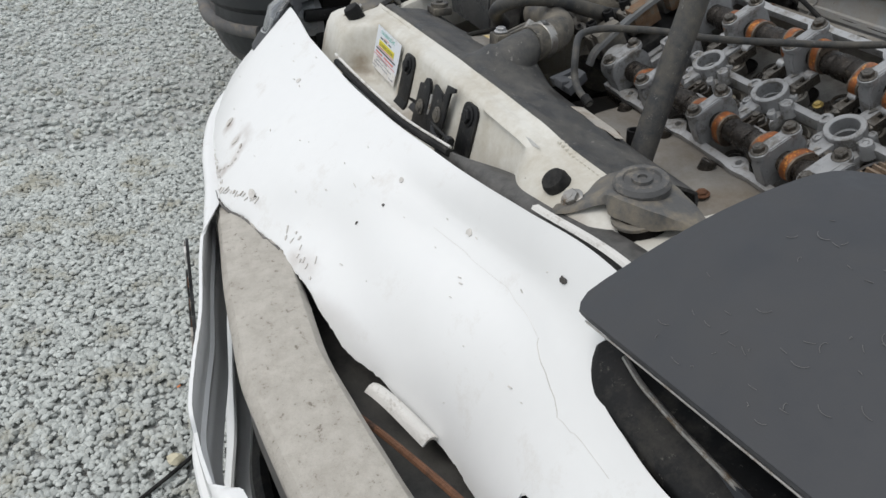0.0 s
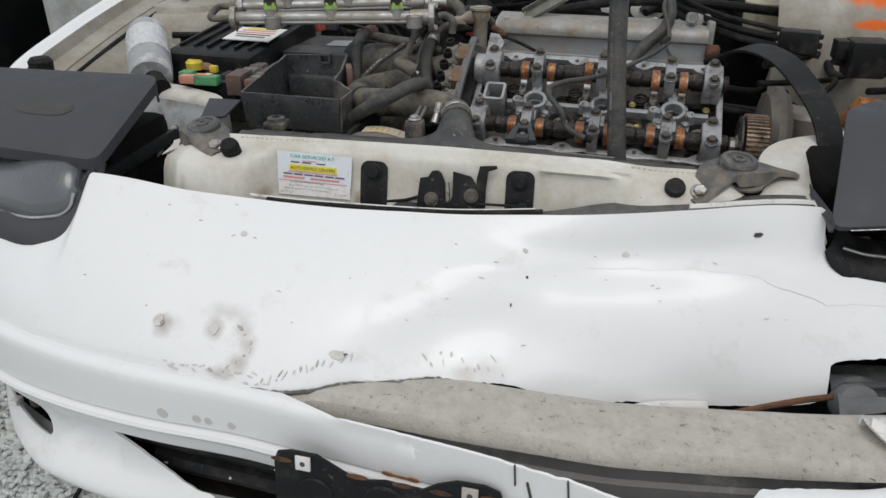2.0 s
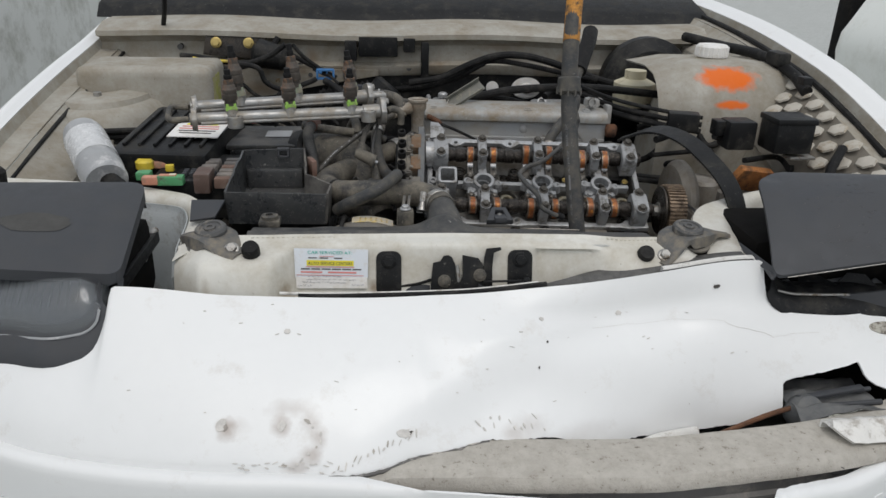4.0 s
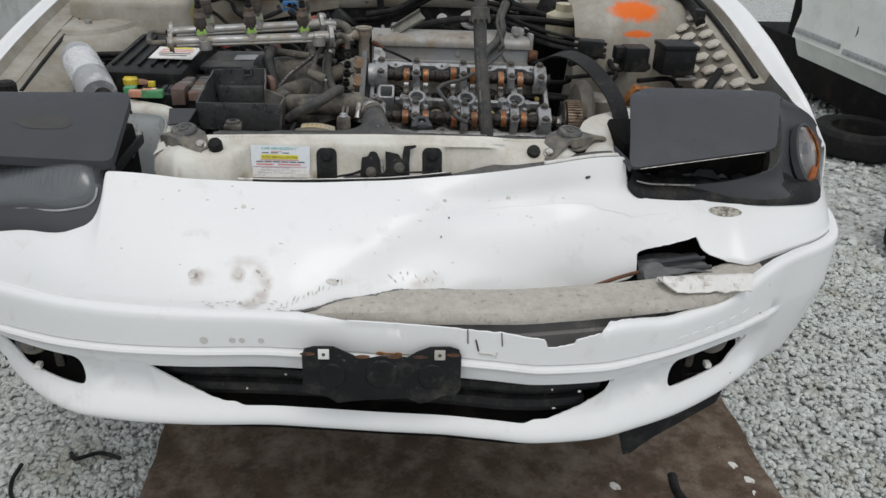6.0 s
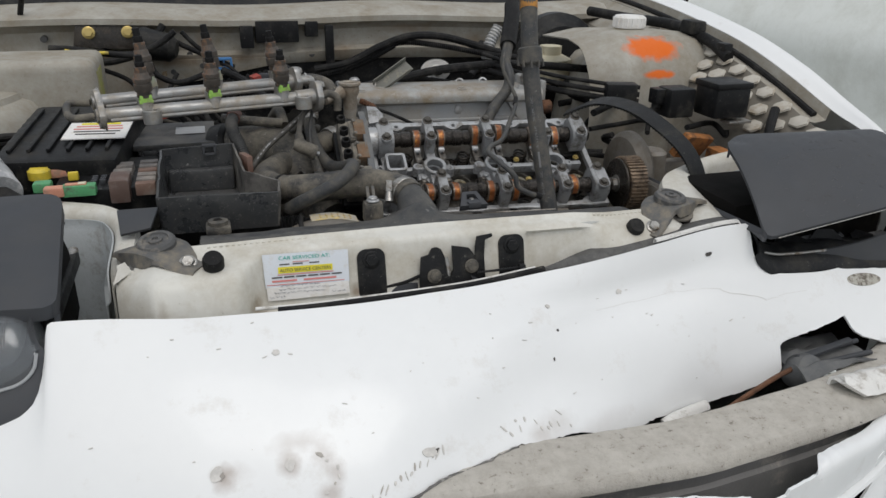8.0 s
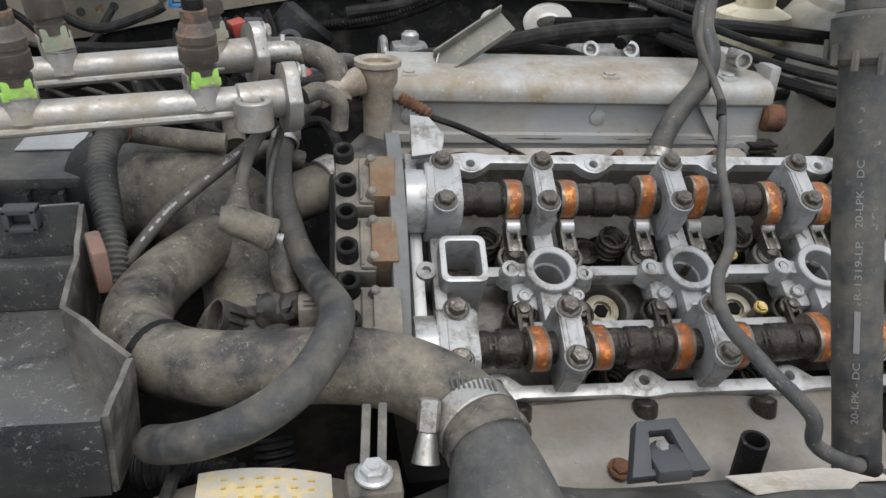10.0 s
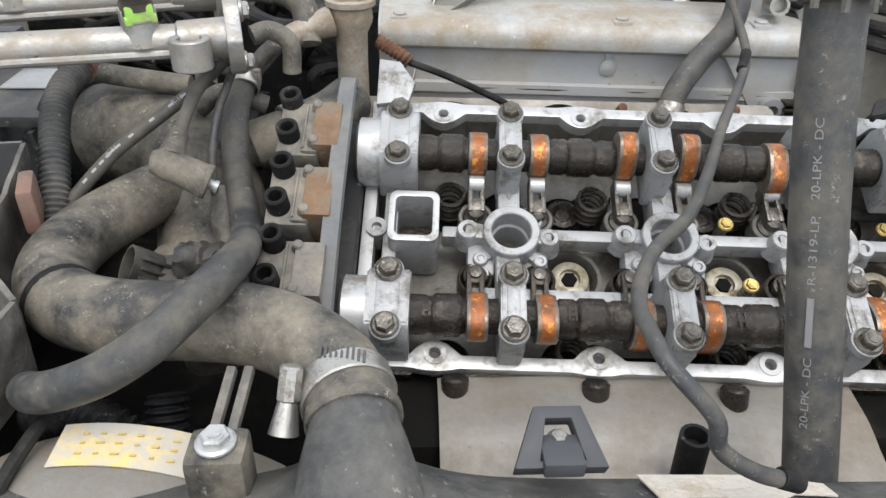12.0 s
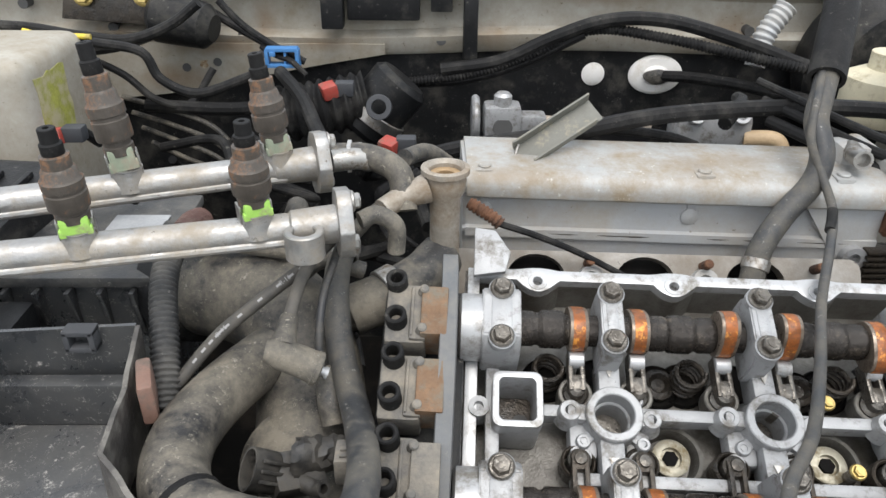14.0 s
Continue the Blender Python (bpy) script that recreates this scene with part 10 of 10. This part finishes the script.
loom([(-0.10, 1.28, 1.09), (0.02, 1.265, 1.11), (0.10, 1.255, 1.14), (0.18, 1.25, 1.175), (0.27, 1.23, 1.17), (0.36, 1.21, 1.155), (0.45, 1.19, 1.14)], 0.0075, "ribbed black conduit along the firewall", ribs=0.0016, pitch=0.005)
loom([(-0.13, 1.29, 1.09), (0.0, 1.27, 1.1), (0.09, 1.26, 1.128), (0.17, 1.25, 1.17)], 0.007)
loom([(-0.23, 1.20, 1.13), (-0.19, 1.12, 1.12), (-0.15, 1.02, 1.10), (-0.09, 0.97, 1.098), (0.0, 0.95, 1.125), (0.10, 0.94, 1.145), (0.20, 0.945, 1.162), (0.35, 0.96, 1.165), (0.50, 0.98, 1.15), (0.66, 1.0, 1.13)], 0.0085, "long black loom crossing behind the engine")
loom([(0.08, 0.95, 1.135), (0.14, 0.955, 1.142), (0.2, 0.96, 1.135), (0.24, 0.97, 1.12)], 0.005)
loom([(0.33, 1.10, 1.13), (0.30, 1.02, 1.15), (0.27, 0.98, 1.14)], 0.0075)
loom([(0.30, 1.315, 1.095), (0.36, 1.28, 1.1), (0.45, 1.2, 1.1), (0.60, 1.05, 1.09)], 0.008, "black cable from the firewall grommet")
loom([(-0.36, 1.30, 1.20), (-0.30, 1.28, 1.17), (-0.23, 1.25, 1.14)], 0.006)
loom([(-0.62, 1.25, 1.16), (-0.52, 1.23, 1.15), (-0.44, 1.24, 1.155), (-0.38, 1.27, 1.18), (-0.35, 1.29, 1.22)], 0.008, "black loom curling along the cowl")
loom([(-0.56, 1.26, 1.15), (-0.50, 1.24, 1.14), (-0.44, 1.22, 1.12), (-0.40, 1.21, 1.09), (-0.36, 1.22, 1.08), (-0.33, 1.25, 1.12)], 0.005)
for k in range(4):
    z = 1.05 - 0.022 * k
    loom([(-0.46 + 0.01 * k, 1.25, z + 0.03), (-0.38, 1.22, z + 0.02), (-0.32, 1.20, z), (-0.28, 1.18, z - 0.05)], 0.0035, "thin bent dusty brake pipe", DUSTY)
loom([(-0.42, 1.23, 1.075), (-0.30, 1.2, 1.08), (-0.2, 1.18, 1.095), (-0.1, 1.2, 1.1)], 0.009)
for k in range(5):
    x = -0.66 + 0.012 * k
    loom([(x, 0.84 + 0.01 * k, 1.09 - 0.012 * k), (x + 0.1, 0.87, 1.085 - 0.012 * k), (x + 0.2, 0.9, 1.06 - 0.01 * k), (x + 0.28, 0.93, 1.0)], 0.0065)
# sleeve plate on the loom behind the cover
tr = thing("cable_trough", (0.08, 0.90, 1.13), "grey plastic cable trough lying askew on the loom", "trough")
TM = Matrix.Translation((0.082, 0.902, 1.158)) @ Euler((radians(38), radians(-27), radians(20))).to_matrix().to_4x4()
b = join(box(0, 0, 0, 0.085, 0.024, 0.002, 0.0006), box(0, 0.012, 0.006, 0.085, 0.002, 0.014, 0.0006), box(0.0, -0.012, 0.004, 0.07, 0.002, 0.010, 0.0006))
b.transform(TM)
part("channel", b, mat("dull_grey_green_plastic", (0.16, 0.16, 0.14), 0.6, var=0.15, dirt=(0.32, 0.29, 0.22), amount=0.35, spread=30), tr)
single("bare_wire", tube([(0.045, 0.895, 1.15), (0.035, 0.88, 1.12), (0.025, 0.862, 1.09), (0.02, 0.85, 1.06)], 0.0013, 6), STEEL, "thin bare wire hanging down", "wire")
single("cable_end", tube([(-0.005, 0.80, 1.135), (0.012, 0.79, 1.128), (0.02, 0.787, 1.122)], 0.006, 12, ribs=0.0015, pitch=0.004), RUST, "rusty spring-wrapped cable end", "cable")
single("cable", tube([(0.02, 0.787, 1.122), (0.05, 0.79, 1.11), (0.09, 0.795, 1.09), (0.13, 0.79, 1.07)], 0.003, 8), RUBBER, "thin black cable across the inlet ports", "cable")
# alloy vacuum block and tube behind the cover
vb = thing("egr_block", (0.06, 1.20, 1.02), "pale alloy valve block with open port behind the engine", "valve")
part("block", join(box(0.06, 1.20, 1.065, 0.05, 0.04, 0.05, 0.008), rod((0.02, 1.21, 1.065), (0.03, 1.21, 1.065), 0.032, bevel=0.003), box(0.10, 1.205, 1.06, 0.04, 0.03, 0.03, 0.006)), ALLOY, vb)
part("port", rod((0.06, 1.182, 1.062), (0.06, 1.1785, 1.0625), 0.013, segs=20), INK, vb)
part("cap", lathe([(0.012, 0), (0.012, 0.014), (0.008, 0.018), (0, 0.018)], pose(0.06, 1.195, 1.088), 20), BRIGHT, vb)
part("pipe", tube([(0.11, 1.205, 1.06), (0.18, 1.2, 1.06), (0.26, 1.195, 1.062)], 0.011, 14), mat("pinkish_dull_pipe", (0.5, 0.43, 0.36), 0.5, 0.4), vb)
b2 = thing("throttle_bracket", (0.33, 1.17, 1.02), "alloy bracket with two bright holes", "bracket")
part("body", box(0.33, 1.17, 1.068, 0.10, 0.05, 0.05, 0.012), ALLOY, b2)
for x in (0.302, 0.36):
    part("bore", ring((x, 1.15, 1.09), (x, 1.142, 1.095), 0.012, 0.007), BRIGHT, b2)
part("tan_hose", tube([(0.37, 1.15, 1.06), (0.41, 1.14, 1.06), (0.42, 1.13, 1.03)], 0.011, 12), mat("tan_hose", (0.45, 0.33, 0.2), 0.6), b2)
# black bellows cluster on the firewall
bel = thing("throttle", (-0.12, 1.18, 1.0), "black ribbed hose and throttle housing by the firewall", "throttle")
part("bellows", tube([(-0.24, 1.19, 1.075), (-0.18, 1.19, 1.085), (-0.12, 1.2, 1.095)], 0.038, 20, 6, ribs=0.006, pitch=0.014), RUBBER, bel)
part("housing", rod((-0.13, 1.2, 1.05), (-0.07, 1.21, 1.12), 0.04, bevel=0.008), BLACK, bel)
part("port", ring((-0.10, 1.15, 1.10), (-0.10, 1.135, 1.105), 0.016, 0.009), COVER, bel)
part("band", ring((-0.115, 1.201, 1.065), (-0.105, 1.203, 1.078), 0.043, 0.039), STEEL, bel)
bc = thing("blue_clip", (-0.232, 1.235, 1.125), "blue plastic open wiring clip holding a loom", "clip")
part("frame", join(box(-0.232, 1.235, 1.151, 0.042, 0.016, 0.005, 0.001), box(-0.232, 1.235, 1.130, 0.046, 0.016, 0.005, 0.001), box(-0.252, 1.235, 1.140, 0.005, 0.016, 0.022, 0.001), box(-0.212, 1.235, 1.140, 0.005, 0.016, 0.022, 0.001), box(-0.228, 1.235, 1.140, 0.003, 0.012, 0.020, 0.0006)), BLUE, bc)
part("tooth", box(-0.244, 1.227, 1.146, 0.008, 0.004, 0.006, 0.001), BLUE, bc)
part("wire", tube([(-0.262, 1.25, 1.150), (-0.238, 1.236, 1.141), (-0.220, 1.228, 1.137), (-0.200, 1.22, 1.120)], 0.004, 8), RUBBER, bc)
for p, l in (((-0.165, 1.17, 1.115), "red plastic wiring plug"), ((-0.085, 1.08, 1.075), "red plastic wiring plug"), ((-0.46, 1.05, 1.098), "red and grey wiring plug"), ((-0.43, 1.0, 1.04), "red plastic wiring plug"), ((-0.35, 0.86, 1.115), "red plastic plug on the battery")):
    c = thing("wiring_plug", Vector(p) - Vector((0, 0, 0.02)), l, "connector", "red wiring plugs")
    part("shell", box(*p, 0.022, 0.02, 0.018, 0.003, Euler((0.2, 0.1, p[0] * 7)).to_matrix()), RED, c)
    part("tail", tube([Vector(p), Vector(p) + Vector((0.02, 0.01, 0.004)), Vector(p) + Vector((0.035, 0.03, -0.02))], 0.006, 8), RUBBER, c)
    part("grey_half", box(p[0] + 0.02, p[1] + 0.004, p[2] + 0.002, 0.024, 0.018, 0.018, 0.003), COVER, c)
# cluster of short hoses by the flange
for k, pts in enumerate(([(-0.115, 0.80, 1.176), (-0.085, 0.80, 1.175), (-0.062, 0.79, 1.165), (-0.058, 0.775, 1.14)], [(-0.10, 0.77, 1.12), (-0.08, 0.775, 1.14), (-0.055, 0.785, 1.155)], [(-0.105, 0.76, 1.12), (-0.085, 0.764, 1.14), (-0.062, 0.775, 1.148)], [(-0.16, 0.85, 1.10), (-0.15, 0.82, 1.12), (-0.145, 0.79, 1.10)], [(-0.14, 0.74, 1.10), (-0.12, 0.745, 1.112), (-0.09, 0.75, 1.1)], [(-0.25, 0.78, 1.12), (-0.2, 0.77, 1.115), (-0.15, 0.765, 1.11)], [(-0.06, 0.86, 1.15), (-0.04, 0.90, 1.14), (-0.02, 0.92, 1.12)])):
    single("short_hose", tube(pts, (0.0105, 0.006, 0.006, 0.009, 0.007, 0.008, 0.008)[k], 12), DUSTY, "short dusty rubber hose by the fuel rails", "hose")
single("corrugated_sleeve", tube([(-0.06, 0.865, 1.135), (-0.04, 0.855, 1.128), (-0.02, 0.845, 1.12)], 0.0085, 12, ribs=0.002, pitch=0.005), RUBBER, "short ribbed black rubber sleeve", "hose")
single("brass_union", join(rod((-0.115, 0.80, 1.176), (-0.09, 0.803, 1.176), 0.010, bevel=0.002), rod((-0.103, 0.80, 1.176), (-0.10, 0.80, 1.176), 0.013, segs=6)), SILVER, "corroded union on the rear fuel rail", "union")
# dark fillers: harness and boxes low in the bay
r = random.Random(17)
for k in range(26):
    x, y = r.uniform(-0.55, 0.0), r.uniform(0.85, 1.22)
    z = r.uniform(0.9, 1.03)
    q = [(x, y, z)]
    for _ in range(3):
        q.append((q[-1][0] + r.uniform(-0.09, 0.09), q[-1][1] + r.uniform(-0.08, 0.08), max(0.8, q[-1][2] + r.uniform(-0.05, 0.04))))
    loom(q, r.uniform(0.004, 0.011), "black cable deep in the engine bay")
for k in range(16):
    x, y = r.uniform(0.42, 0.72), r.uniform(0.66, 1.0)
    z = r.uniform(0.95, 1.11)
    q = [(x, y, z)]
    for _ in range(3):
        q.append((q[-1][0] + r.uniform(-0.1, 0.05), q[-1][1] + r.uniform(-0.06, 0.08), max(0.85, q[-1][2] + r.uniform(-0.03, 0.03))))
    loom(q, r.uniform(0.004, 0.009), "black cable by the inner wing")
for k in range(3):
    z = 1.135 + 0.014 * k
    loom([(0.30, 0.95 + 0.02 * k, z + 0.02), (0.38, 0.86, z), (0.46, 0.78, z - 0.008), (0.53, 0.73, z - 0.012)], 0.006 - 0.001 * k, "black cable to the relay connector")
loom([(0.76, 0.62, 1.12), (0.72, 0.58, 1.09), (0.70, 0.55, 1.06), (0.66, 0.52, 1.03)], 0.009)
wn_ = thing("wiper_linkage", (0.76, 1.1, 1.22), "black wiring and clips along the wing edge", "wiring")
part("loom", tube([(0.70, 1.28, 1.24), (0.74, 1.15, 1.235), (0.765, 1.0, 1.235), (0.78, 0.88, 1.215), (0.775, 0.80, 1.19)], 0.012, 12), RUBBER, wn_)
part("clip", box(0.772, 0.93, 1.238, 0.03, 0.06, 0.03, 0.008), BLACK, wn_)
part("clip", box(0.778, 0.82, 1.205, 0.022, 0.03, 0.026, 0.006), BLACK, wn_)
single("prop_rod", tube([(-0.64, 1.34, 1.24), (-0.62, 1.30, 1.30), (-0.61, 1.27, 1.40)], 0.006, 10), BLACK, "black bonnet prop rod", "rod")
cm = thing("wiper_motor", (-0.40, 1.31, 1.16), "black wiper motor on a dark bolted plate", "motor")
part("plate", plate([(-0.10, -0.02), (0.05, -0.03), (0.06, 0.025), (-0.02, 0.035), (-0.09, 0.03)], 0.004, pose(-0.44, 1.300, 1.195, 80, 0, 0), 0.001), OILY, cm)
part("body", rod((-0.41, 1.285, 1.185), (-0.325, 1.265, 1.17), 0.036, 0.030, bevel=0.012, segs=26), BLACK, cm)
for x in (-0.505, -0.425):
    bl = bolt(0.010, 0.008)
    bl.transform(pose(x, 1.297, 1.205, 80, 0, 0))
    part("bolt", bl, bpy.data.materials["yellow_passivated"], cm)
single("cowl_connector", join(box(-0.10, 1.31, 1.2, 0.10, 0.03, 0.05, 0.004), box(-0.02, 1.305, 1.205, 0.03, 0.025, 0.035, 0.003), box(-0.17, 1.30, 1.19, 0.03, 0.03, 0.05, 0.003)), BLACK, "black connector plate on the cowl", "connector")
single("pipe_bracket", box(0.02, 1.29, 1.17, 0.02, 0.02, 0.09, 0.004), BLACK, "black upright pipe bracket", "bracket")
single("foil_hose", tube([(0.405, 1.24, 1.13), (0.415, 1.25, 1.17), (0.44, 1.26, 1.205)], 0.0155, 16, ribs=0.0026, pitch=0.008), SILVER, "short crinkled silver foil hose", "hose")

# cables along the firewall
loom([(-0.572, 1.2, 1.187), (-0.531, 1.2, 1.184), (-0.471, 1.2, 1.174), (-0.415, 1.2, 1.171), (-0.362, 1.2, 1.189), (-0.323, 1.2, 1.216)], 0.0065)
loom([(-0.312, 1.25, 1.21), (-0.283, 1.25, 1.178), (-0.241, 1.25, 1.149), (-0.205, 1.25, 1.13)], 0.005)
loom([(-0.44, 1.15, 1.179), (-0.385, 1.15, 1.168), (-0.367, 1.15, 1.135), (-0.325, 1.15, 1.117), (-0.267, 1.15, 1.135), (-0.248, 1.15, 1.144)], 0.006)
single("yellow_cable", tube([(-0.541, 1.19, 1.183), (-0.518, 1.19, 1.178), (-0.487, 1.19, 1.177), (-0.459, 1.19, 1.176)], 0.0035, 8), YELLOW, "short yellow cable tied along the firewall loom", "cable")
